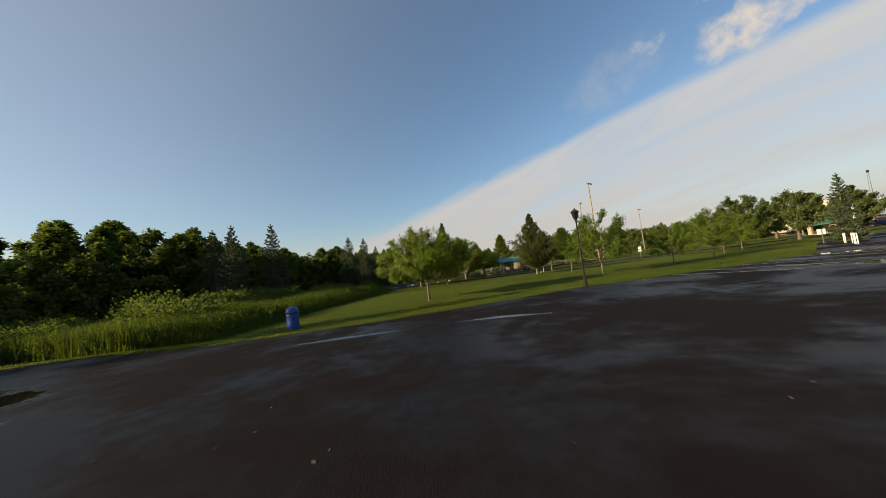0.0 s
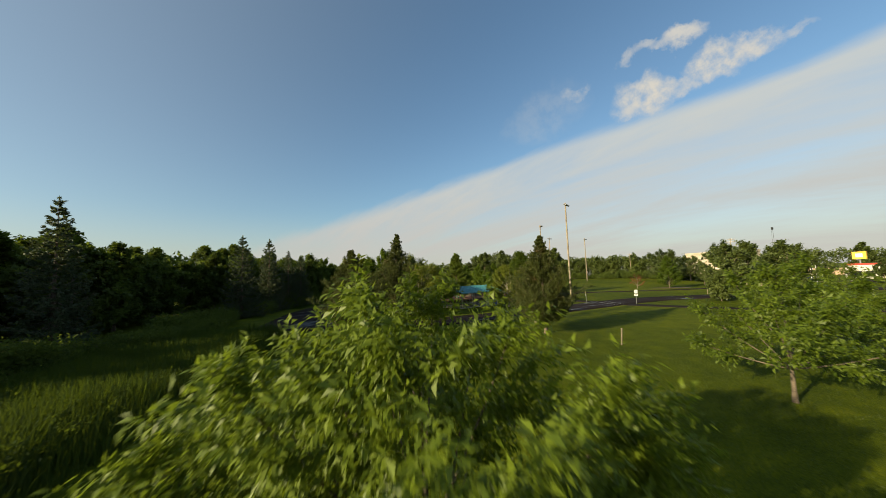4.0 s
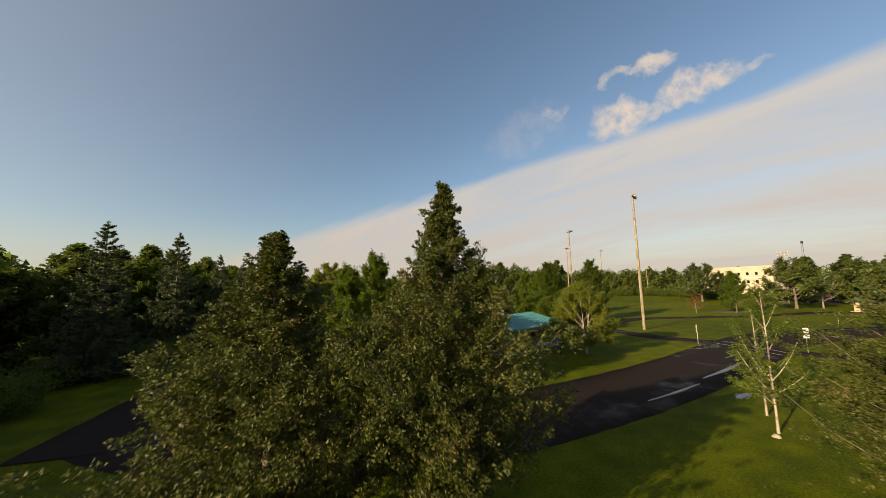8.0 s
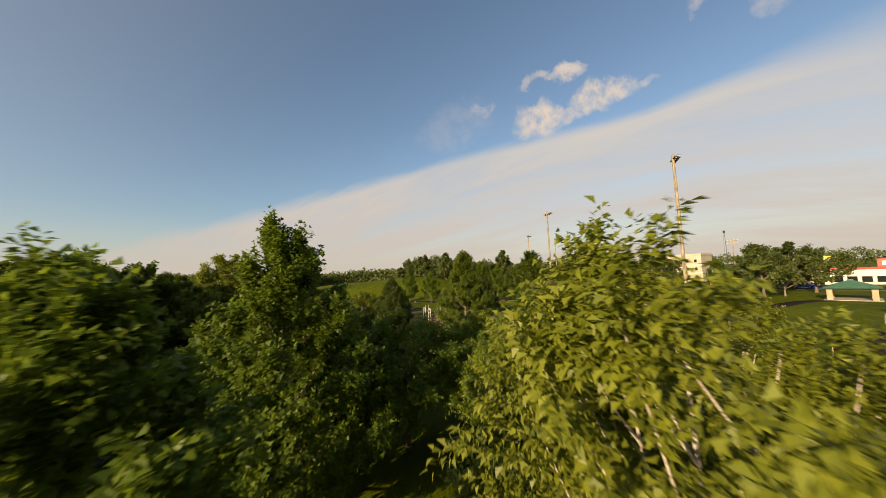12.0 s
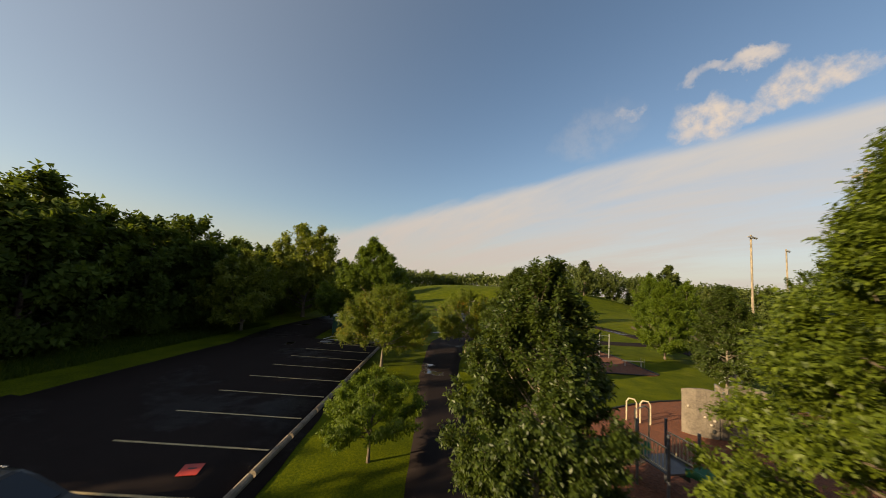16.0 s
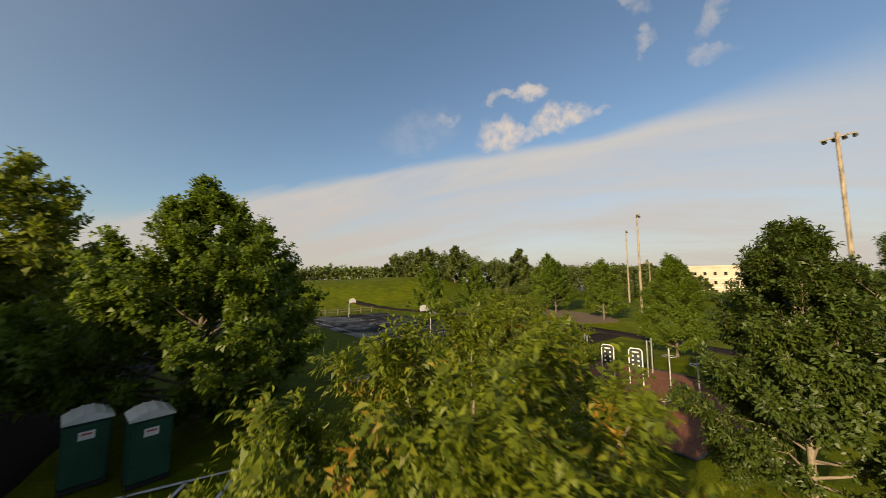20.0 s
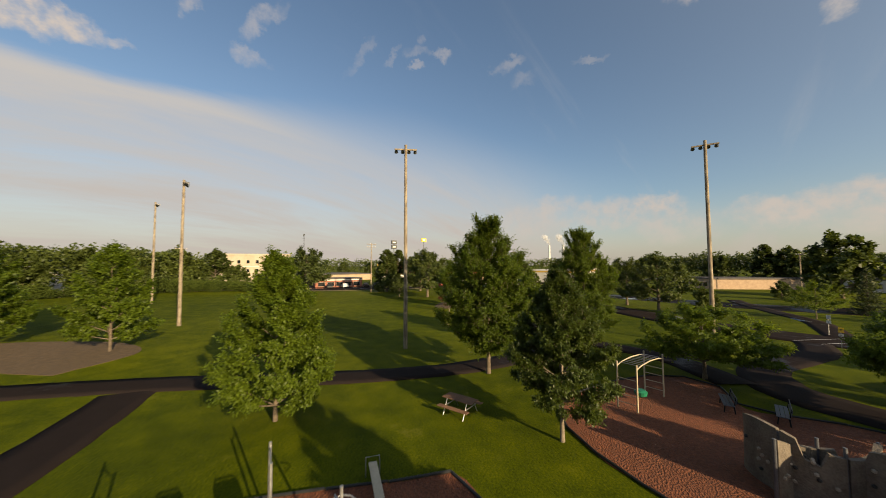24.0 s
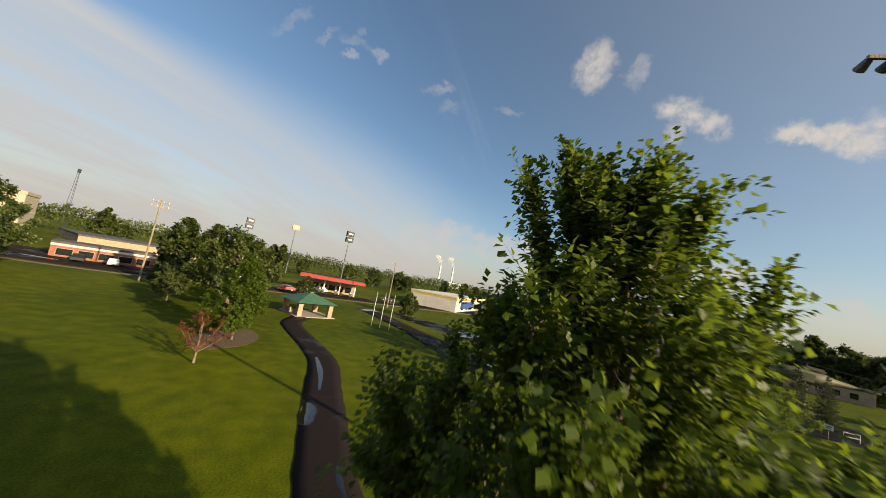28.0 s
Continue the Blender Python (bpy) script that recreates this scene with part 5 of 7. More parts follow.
def minivan(m):
    v = thing("minivan", m, "dark grey-brown minivan parked in the bay", "car")
    side = [(-2.45, 0.32), (-2.42, 0.75), (-2.35, 1.02), (-2.15, 1.55), (-1.95, 1.68), (-0.6, 1.75), (0.35, 1.70), (0.75, 1.50), (1.42, 1.10), (2.15, 0.93), (2.42, 0.78), (2.48, 0.5), (2.40, 0.30)]
    bm = bmesh.new()
    rows = []
    for y, pinch in ((-0.97, 0.0), (-0.99, 0.5), (-0.80, 1.0), (0.80, 1.0), (0.99, 0.5), (0.97, 0.0)):
        row = []
        for x, z in side:
            tuck = max(0.0, z - 1.0) * 0.22
            yy = math.copysign(abs(y) - tuck, y)
            row.append(bm.verts.new((x * (1 - 0.01 * (pinch < 1)), yy, z - (0.05 if pinch < 0.6 and z > 1.5 else 0))))
        rows.append(row)
    for a, b in zip(rows, rows[1:]):
        for i in range(len(side)):
            j = (i + 1) % len(side)
            bm.faces.new((a[i], a[j], b[j], b[i]))
    bm.faces.new(rows[0]), bm.faces.new(rows[-1][::-1])
    bmesh.ops.recalc_face_normals(bm, faces=bm.faces)
    body = part("body", bm, "car_paint", v)
    part("windscreen", quad([(0.47, -0.70, 1.665), (0.47, 0.70, 1.665), (1.36, 0.80, 1.15), (1.36, -0.80, 1.15)], 0.02), "dark_glass", v)
    part("rear_window", quad([(-2.20, -0.70, 1.50), (-2.36, -0.78, 1.08), (-2.36, 0.78, 1.08), (-2.20, 0.70, 1.50)], 0.02), "dark_glass", v)
    for s in (-1, 1):
        for x0, x1 in ((-2.0, -1.2), (-1.12, -0.22), (-0.14, 0.62)):
            part("side_window", quad([(x0, s * 0.88, 1.58), (x1 - (0.22 if x1 > 0.5 else 0), s * 0.88, 1.58), (x1 + (0.36 if x1 > 0.5 else 0), s * 0.985, 1.12), (x0, s * 0.985, 1.12)], 0.012), "dark_glass", v)
        part("mirror", box(0.78, s * 1.08, 1.13, 0.14, 0.2, 0.15, 0.03), "car_paint", v)
        part("headlight", box(2.22, s * 0.72, 0.80, 0.40, 0.36, 0.15, 0.05, turn=pose(0, 0, 0, 0, 14, -s * 18)), "lamp_glass", v)
        part("tail_light", box(-2.40, s * 0.84, 1.05, 0.08, 0.2, 0.5, 0.02), "panel_red", v)
        part("door_handle", box(-0.1, s * 1.0, 0.98, 0.18, 0.03, 0.03, 0.008), "galvanised", v)
        part("roof_rail", rod((-1.7, s * 0.66, 1.79), (0.2, s * 0.66, 1.78), 0.018), "galvanised", v)
        for x in (-1.52, 1.50):
            w = part("wheel", rod((x, s * 0.78, 0.34), (x, s * 1.0, 0.34), 0.34, sides=24), "rubber", v, "black tyre")
            part("rim", rod((x, s * 0.995, 0.34), (x, s * 1.008, 0.34), 0.225, sides=20), "sign_dark", w)
            for k in range(5):
                c_, s_ = math.cos(1.2566 * k + 0.3), math.sin(1.2566 * k + 0.3)
                part("spoke", rod((x + 0.03 * c_, s * 1.012, 0.34 + 0.03 * s_), (x + 0.21 * c_, s * 1.012, 0.34 + 0.21 * s_), 0.034, r1=0.05, sides=6), "galvanised", w)
    part("bumper", box(2.42, 0, 0.45, 0.16, 1.75, 0.24, 0.06), "car_paint", v)
    part("grille", box(2.475, 0, 0.70, 0.05, 0.8, 0.12, 0.01), "sign_dark", v)
    return v


def quad(pts, thick):
    bm = bmesh.new()
    n = (Vector(pts[1]) - Vector(pts[0])).cross(Vector(pts[3]) - Vector(pts[0])).normalized()
    hi = [bm.verts.new(Vector(p) + n * thick) for p in pts]
    lo = [bm.verts.new(Vector(p) - n * thick) for p in pts]
    bm.faces.new(hi), bm.faces.new(lo[::-1])
    for i in range(4):
        j = (i + 1) % 4
        bm.faces.new((lo[i], lo[j], hi[j], hi[i]))
    bmesh.ops.recalc_face_normals(bm, faces=bm.faces)
    return bm


mat = thing("floor_mat", pose(1.35, 92.55, 0.068, 0, 0, 8), "flat red mat lying on the asphalt beside the van", "mat")
part("mat", box(0, 0, 0.008, 0.55, 0.62, 0.016, 0.006), "panel_red", mat)
part("text_bar", box(0.02, 0.05, 0.0175, 0.24, 0.07, 0.003), "sign_dark", mat)
minivan(pose(-0.95, 89.1, 0.062, 0, 0, -4) @ Matrix.Scale(0.9, 4))


def portable_toilet(m, label):
    t = thing("portable_toilet", m, label, "portable toilet", "portable toilets")
    part("skid", box(0, 0, 0.07, 1.12, 1.16, 0.14, 0.02), "sign_dark", t)
    cab = part("cabin", box(0, 0, 1.10, 1.10, 1.12, 1.94, 0.06), "potty_green", t)
    for s in (-1, 1):
        for i in range(4):
            part("rib", box(s * 0.555, -0.36 + 0.24 * i, 1.05, 0.02, 0.09, 1.6, 0.006), "potty_green", cab)
    door = part("door", box(0, -0.567, 1.08, 0.80, 0.025, 1.78, 0.01), "potty_green", t)
    part("handle", box(0.30, -0.59, 1.05, 0.05, 0.03, 0.16, 0.008), "sign_dark", door)
    part("notice", box(-0.02, -0.584, 1.68, 0.38, 0.008, 0.26), "white_paint", door, "white notice on the door")
    part("notice_bar", box(-0.02, -0.590, 1.72, 0.26, 0.004, 0.05), "panel_red", door)
    part("vent_strip", box(0, 0, 2.08, 1.08, 1.10, 0.05, 0.01), "sign_dark", t)
    roof = bmesh.new()
    rows = []
    for y in (-0.60, 0.60):
        rows.append([roof.verts.new((x, y, 2.10 + 0.26 * math.cos(x / 0.60 * 1.35))) for x in np.linspace(-0.60, 0.60, 9)] + [roof.verts.new((0.60, y, 2.10)), roof.verts.new((-0.60, y, 2.10))])
    for i in range(11):
        j = (i + 1) % 11
        roof.faces.new((rows[0][i], rows[0][j], rows[1][j], rows[1][i]))
    roof.faces.new(rows[0][::-1]), roof.faces.new(rows[1])
    bmesh.ops.recalc_face_normals(roof, faces=roof.faces)
    r = part("roof", roof, "potty_roof", t, "translucent grey domed roof")
    for i in range(4):
        part("roof_rib", box(-0.36 + 0.24 * i, 0, 2.12 + 0.26 * math.cos((-0.36 + 0.24 * i) / 0.60 * 1.35), 0.06, 1.16, 0.03, 0.008), "potty_roof", r)
    part("vent_pipe", cyl(0.38, 0.40, 2.1, 2.52, 0.05), "sign_dark", t)
    return t


portable_toilet(pose(0.75, 117.6, 0.03, 0, 0, 14) @ Matrix.Scale(0.92, 4), "dark green portable toilet with a pale domed roof")
portable_toilet(pose(2.3, 116.8, 0.03, 0, 0, 14) @ Matrix.Scale(0.92, 4), "dark green portable toilet with a pale domed roof")

# ---- small green sign in a mulch bed ----
slab("mulch_bed", [(13.6, 97.2), (14.9, 96.6), (15.9, 97.6), (15.4, 98.8), (14.0, 98.9)], "mulch", 0.03, "reddish mulch bed round a sign", "mulch bed")
leafy = thing("park_sign", pose(14.6, 98.1, 0.0, 0, 0, 8), "green leaf-shaped sign on a pale post", "sign")
part("post", box(0, 0, 0.45, 0.07, 0.07, 0.95, 0.006), "play_tan", leafy)
board = part("board", prism([(0.22 * math.cos(a) * (1 + 0.12 * math.sin(3 * a)), 0.42 * math.sin(a)) for a in np.linspace(0, 6.0, 16)], -0.02, 0.02), "sign_green", leafy)
board.matrix_local = pose(0, -0.06, 1.18, 90, 0, 0)
for i, (w, z) in enumerate(((0.2, 1.32), (0.24, 1.22), (0.16, 1.12))):
    part("text_bar", box(0, -0.09, z, w, 0.008, 0.05), "white_paint", leafy)

# ---- playground ----
PLAY = [(13.4, 87.6), (14.6, 86.9), (22.5, 86.4), (26.4, 88.0), (28.6, 90.0), (31.6, 87.6), (33.6, 88.8), (34.2, 92.0), (32.6, 98.6), (28.5, 100.6), (22, 99.8), (16.5, 97.0), (13.6, 92.0)]
slab("playground_bed", PLAY, "wood_chips", 0.022, "reddish wood chip bed of the playground", "wood chips")
YARD = [(17.6, 107.0), (23, 106.5), (28.2, 106.3), (28.9, 108.4), (29.3, 116.2), (24, 118.6), (19, 119.6), (17.9, 112)]
slab("exercise_bed", YARD, "wood_chips", 0.022, "reddish wood chip bed of the exercise yard", "wood chips", seed=9)


def edging(outline, group):
    line = smooth_line(list(outline) + [outline[0]], 0.7)
    step = 3
    for i in range(0, len(line) - step, step):
        a, b = line[i], line[i + step]
        e = part("edging_board", rod((*a, 0.07), (*(a + (b - a) * 0.985), 0.05), 0.055, sides=6), "sign_dark")
        tagged(e, "dark plastic edging board round the wood chips", "edging", group)


edging(PLAY, "playground edging")
edging(YARD, "exercise yard edging")


def rail(points, r, parent, material, name="rail"):
    return part(name, bent(points, r), material, parent)


def slide_tower(m):
    t = thing("play_tower", m, "playground tower with green slides and grey panels", "play tower")
    for x in (-0.75, 0.75):
        for y in (-0.75, 0.75):
            part("post", cyl(x, y, -0.1, 2.75, 0.06, sides=12), "play_grey", t)
    part("deck", box(0, 0, 1.22, 1.5, 1.5, 0.06, 0.01), "play_grey", t)
    for x, w in ((-0.75, 0), (0.75, 0)):
        panel = part("barrier", box(x, 0, 2.20, 0.05, 1.3, 0.05), "play_tan", t)
        part("barrier_foot", box(x, 0, 1.35, 0.05, 1.3, 0.05), "play_tan", panel)
        for i in range(8):
            part("bar", cyl(x, -0.58 + 0.166 * i, 1.35, 2.2, 0.018, sides=8), "play_tan", panel)
    for turn, length in ((0, 2.7), (180, 2.9)):
        bm = bmesh.new()
        rows = []
        for i in range(15):
            s = i / 14
            y = -0.78 - length * s
            z = 1.22 - 1.0 * (s ** 1.15) + 0.10 * math.sin(s * 9.0) * (1 - s) + 0.10 * s * s
            sway = 0.22 * math.sin(s * 5.0)
            rows.append([bm.verts.new((sway + x, y, z + h)) for x, h in ((-0.38, 0.30), (-0.35, 0.31), (-0.30, 0.06), (0, 0.0), (0.30, 0.06), (0.35, 0.31), (0.38, 0.30), (0.34, -0.02), (0, -0.06), (-0.34, -0.02))])
        for a, b in zip(rows, rows[1:]):
            for i in range(10):
                j = (i + 1) % 10
                bm.faces.new((a[i], b[i], b[j], a[j]))
        bm.faces.new(rows[0]), bm.faces.new(rows[-1][::-1])
        bmesh.ops.recalc_face_normals(bm, faces=bm.faces)
        bmesh.ops.rotate(bm, cent=(0, 0, 0), matrix=Matrix.Rotation(radians(turn + 20), 3, "Z"), verts=bm.verts)
        part("slide", bm, "slide_green", t, "moulded green wave slide", smooth=True)
    rail([(-0.75, 0.8, 1.2), (-0.75, 0.9, 3.1), (-0.2, 0.9, 3.25), (0.0, 0.9, 3.1), (0.0, 0.9, 1.2)], 0.035, t, "play_tan", "arch")
    rail([(-0.4, 0.8, 1.2), (-0.4, 1.9, 0.1)], 0.03, t, "play_tan", "ladder_rail")
    rail([(0.4, 0.8, 1.2), (0.4, 1.9, 0.1)], 0.03, t, "play_tan", "ladder_rail")
    for i in range(5):
        s = (i + 0.6) / 5.4
        rail([(-0.4, 0.8 + 1.1 * s, 1.2 - 1.1 * s), (0.4, 0.8 + 1.1 * s, 1.2 - 1.1 * s)], 0.022, t, "play_tan", "rung")
    part("roof_panel", box(0.78, 0.2, 1.0, 0.04, 1.1, 0.8, 0.02), "play_grey", t)
    wheel = part("steering_wheel", lathe([(0.14, -0.02), (0.18, 0.0), (0.14, 0.02)], 18), "slide_green", t)
    wheel.matrix_local = pose(-0.70, 0.3, 1.85, 0, 90, 0)
    return t


tower = slide_tower(pose(16.1, 91.5, 0, 0, 0, 6))
tower.scale = (0.78, 0.78, 0.76)


def rock_wall(m, mirrored):
    """Curved climbing panels with hand holds and an opening."""
    w = thing("climbing_wall", m, "curved stone-textured climbing panels with hand holds", "climbing wall", "climbing walls")
    rng = random.Random(5 + mirrored)
    for k in range(3):
        a0, a1 = 0.15 + 0.95 * k, 1.05 + 0.95 * k
        bm = bmesh.new()
        rows = []
        for i in range(9):
            a = a0 + (a1 - a0) * i / 8
            top = 1.95 + 0.25 * math.sin(2.2 * a) - (0.5 if k == 1 and i in (3, 4, 5) else 0)
            rows.append([[bm.verts.new(((1.55 + d + 0.04 * rng.random()) * math.cos(a), (1.55 + d + 0.04 * rng.random()) * math.sin(a), z * top - 0.03)) for z in (0, 0.25, 0.5, 0.75, 1)] for d in (-0.08, 0.08)])
        for p, q in zip(rows, rows[1:]):
            for z in range(4):
                bm.faces.new((p[0][z], q[0][z], q[0][z + 1], p[0][z + 1]))
                bm.faces.new((q[1][z], p[1][z], p[1][z + 1], q[1][z + 1]))
            bm.faces.new((p[0][4], q[0][4], q[1][4], p[1][4]))
        for e in (rows[0], rows[-1]):
            for z in range(4):
                bm.faces.new((e[0][z], e[0][z + 1], e[1][z + 1], e[1][z]))
        bmesh.ops.recalc_face_normals(bm, faces=bm.faces)
        panel = part("panel", bm, "rock_panel", w)
        for i in range(6):
            a, z = a0 + (a1 - a0) * rng.uniform(0.12, 0.88), rng.uniform(0.3, 1.5)
            for d in (-0.10, 0.10):
                h = bmesh.new()
                bmesh.ops.create_icosphere(h, subdivisions=1, radius=0.07)
                bmesh.ops.translate(h, vec=((1.57 + d) * math.cos(a), (1.57 + d) * math.sin(a), z), verts=h.verts)
                part("hand_hold", h, "stone" if i % 3 else "sign_dark", panel)
        part("panel_post", cyl(1.57 * math.cos(a1 + 0.02), 1.57 * math.sin(a1 + 0.02), -0.05, 2.0, 0.05, sides=10), "play_grey", w)
    return w


rock_wall(pose(24.2, 94.9, 0, 0, 0, 30), 0)
rock_wall(pose(22.4, 96.9, 0, 0, 0, 200), 1)


def monkey_bars(m):
    b = thing("monkey_bars", m, "pale steel monkey bars with ladders at the ends", "climbing frame")
    for x in (0, 3.4):
        for y in (-0.5, 0.5):
            part("post", cyl(x, y, -0.1, 2.45, 0.045, sides=10), "play_tan", b)
        for i in range(4):
            part("rung", rod((x, -0.5, 0.35 + 0.42 * i), (x, 0.5, 0.35 + 0.42 * i), 0.02), "play_tan", b)
    for y in (-0.5, 0.5):
        part("top_rail", bent([(0, y, 2.2), (0.6, y, 2.32), (1.7, y, 2.38), (2.8, y, 2.32), (3.4, y, 2.2)], 0.032), "play_tan", b)
    for i in range(9):
        x = 0.35 + 0.34 * i
        part("bar", rod((x, -0.5, 2.33), (x, 0.5, 2.33), 0.018), "galvanised", b)
    seat = part("spring_seat", lathe([(0.05, 0.0), (0.3, 0.15), (0.34, 0.35), (0.2, 0.45)], 14), "slide_green", b, "green spinner seat")
    seat.matrix_local = pose(1.6, 0.0, 0.25)
    return b


monkey_bars(pose(30.6, 96.0, 0, 0, 0, -72))


def arch_pair(m):
    a = thing("balance_arches", m, "two low cream steel arches on the lawn", "play equipment")
    for x in (-0.3, 0.3):
        part("arch", bent([(x - 0.22, 0, -0.1), (x - 0.22, 0, 0.95), (x - 0.12, 0, 1.1), (x + 0.12, 0, 1.1), (x + 0.22, 0, 0.95), (x + 0.22, 0, -0.1)], 0.035), "play_tan", a)
    return a


arch_pair(pose(19.4, 97.0, 0, 0, 0, -30))


def park_bench(m):
    b = thing("park_bench", m, "long dark park bench facing the playground", "bench", "benches")
    for i in range(3):
        part("seat_slat", box(0, -0.16 + 0.16 * i, 0.45, 1.8, 0.14, 0.035, 0.006), "play_grey", b)
    for i in range(2):
        part("back_slat", box(0, 0.27 + 0.03 * i, 0.62 + 0.17 * i, 1.8, 0.03, 0.14, 0.006), "play_grey", b)
    for s in (-0.7, 0.7):
        part("leg", bent([(s, -0.2, 0.0), (s, -0.15, 0.43), (s, 0.22, 0.43), (s, 0.30, 0.85)], 0.03), "black_iron", b)
        part("foot", rod((s, 0.2, 0.43), (s, 0.25, 0.0), 0.03), "black_iron", b)
    return b


bench = park_bench(pose(29.0, 90.9, 0, 0, 0, 128))
copy_thing(bench, pose(27.2, 89.9, 0, 0, 0, 118))

# ---- exercise yard ----
def info_board(m, label):
    b = thing("info_board", m, label, "sign", "exercise boards")
    part("frame", bent([(-0.36, 0, -0.1), (-0.36, 0, 2.0), (-0.26, 0, 2.14), (0.26, 0, 2.14), (0.36, 0, 2.0), (0.36, 0, -0.1)], 0.032), "white_paint", b)
    p = part("panel", box(0, 0, 1.50, 0.66, 0.03, 1.16, 0.006), "sign_dark", b)
    for i in range(3):
        for s in (-0.15, 0.15):
            part("picture", box(s, -0.02, 1.16 + 0.27 * i, 0.10, 0.008, 0.10), "white_paint", p)
    part("title_bar", box(0, -0.02, 1.93, 0.34, 0.008, 0.07), "white_paint", p)
    return b


info_board(pose(24.7, 113.7, 0, 0, 0, -80), "tall dark exercise board with white pictures in a white frame")
info_board(pose(24.9, 112.1, 0, 0, 0, -80), "tall dark exercise board with white pictures in a white frame")


def exercise_post(m, kind):
    e = thing("exercise_station", m, "slim steel exercise station on wood chips", "exercise station", "exercise stations")
    if kind == 0:
        part("post", cyl(0, 0, -0.1, 2.3, 0.045, sides=10), "galvanised", e)
        part("arm", rod((-0.45, 0, 1.85), (0.45, 0, 1.85), 0.025), "galvanised", e)
        part("hoop", bent([(0.35 * math.cos(a), 0.35 * math.sin(a), 1.85) for a in np.linspace(0, 6.28, 13)], 0.02), "galvanised", e)
    elif kind == 1:
        for x in (-0.6, 0.6):
            part("post", cyl(x, 0, -0.1, 2.35, 0.045, sides=10), "galvanised", e)
        part("bar", rod((-0.6, 0, 2.2), (0.6, 0, 2.2), 0.022), "galvanised", e)
    else:
        part("beam", box(0, 0, 0.46, 2.0, 0.30, 0.05, 0.01), "play_tan", e)
        for x in (-0.8, 0.8):
            part("leg", cyl(x, 0, -0.1, 0.44, 0.04, sides=10), "galvanised", e)
        part("handle", bent([(0.95, -0.25, 0.0), (0.95, -0.25, 0.7), (0.95, 0.25, 0.7), (0.95, 0.25, 0.0)], 0.025), "galvanised", e)
    return e


for x, y, a, kind in ((25.7, 110.6, 20, 0), (24.6, 108.9, 60, 0), (22.5, 109.0, -40, 2), (27.8, 112.5, 10, 1), (26.4, 116.2, 40, 1), (21.0, 113.5, 70, 2), (28.6, 109.4, 0, 2)):
    exercise_post(pose(x, y, 0.0, 0, 0, a), kind)

# ---- basketball court ----
COURT = pose(24.6, 147.0, 0.0, 0, 0, 5) @ Matrix.Scale(0.92, 4)
pad = [COURT @ Vector((x, y, 0)) for x, y in ((-8.9, -15.4), (8.9, -15.4), (8.9, 15.4), (-8.9, 15.4))]
slab("basketball_court", [(p.x, p.y) for p in pad], "asphalt_court", 0.026, "wet dark basketball court with white lines", "court", ragged=0)


def court_line(pts, wide=0.08):
    for a, b in zip(pts, pts[1:]):
        p, q = COURT @ Vector((*a, 0)), COURT @ Vector((*b, 0))
        painted_line("court_line", (p.x, p.y), (q.x, q.y), wide, 0.040, "line_white", "white painted court line", "court lines")


court_line([(-7.6, -12.8), (7.6, -12.8), (7.6, 12.8), (-7.6, 12.8), (-7.6, -12.8)])
court_line([(-7.6, 0), (7.6, 0)])
court_line([(1.8 * math.cos(a), 1.8 * math.sin(a)) for a in np.linspace(0, 6.2832, 19)])
for s in (-1, 1):
    court_line([(-1.83, s * 12.8), (-1.83, s * 7.0), (1.83, s * 7.0), (1.83, s * 12.8)])
    court_line([(1.83 * math.cos(a), s * (7.0 - 1.83 * math.sin(a))) for a in np.linspace(0, 3.1416, 11)])
    court_line([(6.0, s * 12.8), (6.0, s * 11.2)] + [(6.0 * math.cos(a), s * (11.2 - 6.0 * math.sin(a))) for a in np.linspace(0.05, 3.09, 19)] + [(-6.0, s * 11.2), (-6.0, s * 12.8)])


def hoop(m):
    h = thing("basketball_hoop", m, "basketball hoop with a white fan-shaped backboard", "basketball hoop", "hoops")
    part("post", bent([(0, 1.6, -0.1), (0, 1.6, 2.6), (0, 1.35, 3.15), (0, 0.9, 3.35), (0, 0.15, 3.4)], 0.07, sides=12), "galvanised", h)
    board = part("backboard", prism([(-0.68, -0.45), (0.68, -0.45), (0.70, 0.05), (0.52, 0.32), (0.2, 0.45), (-0.2, 0.45), (-0.52, 0.32), (-0.70, 0.05)], -0.02, 0.02), "white_paint", h, "white fan-shaped backboard")
    board.matrix_local = pose(0, 0, 3.42, 90, 0, 0)
    part("rim", bent([(0.23 * math.cos(a), -0.36 + 0.23 * math.sin(a), 3.05) for a in np.linspace(0, 6.28, 17)], 0.012), "panel_red", h)
    part("bracket", box(0, -0.07, 3.05, 0.12, 0.14, 0.08), "panel_red", h)
    part("brace", rod((0, 1.5, 2.7), (0, 0.1, 3.15), 0.03), "galvanised", h)
    return h


hoop(COURT @ pose(0, -10.9, 0, 0, 0, 180) @ Matrix.Scale(0.92, 4))
hoop(COURT @ pose(0, 10.9, 0, 0, 0, 0) @ Matrix.Scale(0.92, 4))
for x, y, a in ((36.5, 150.5, 80), (37.0, 146.0, 85)):
    copy_thing(bench, pose(x, y, at_ground(x, y), 0, 0, a))
fence = thing("rail_fence", pose(24.5, 163.5, at_ground(24.5, 163.5), 0, 0, 8), "low wooden rail fence behind the court", "fence")
for i in range(6):
    part("post", box(-6 + 2.4 * i, 0, 0.5, 0.14, 0.14, 1.2, 0.01), "bark_pale", fence)
for i in range(5):
    for z in (0.45, 0.9):
        part("rail", box(-4.8 + 2.4 * i, 0, z, 2.36, 0.06, 0.13, 0.01), "bark_pale", fence)

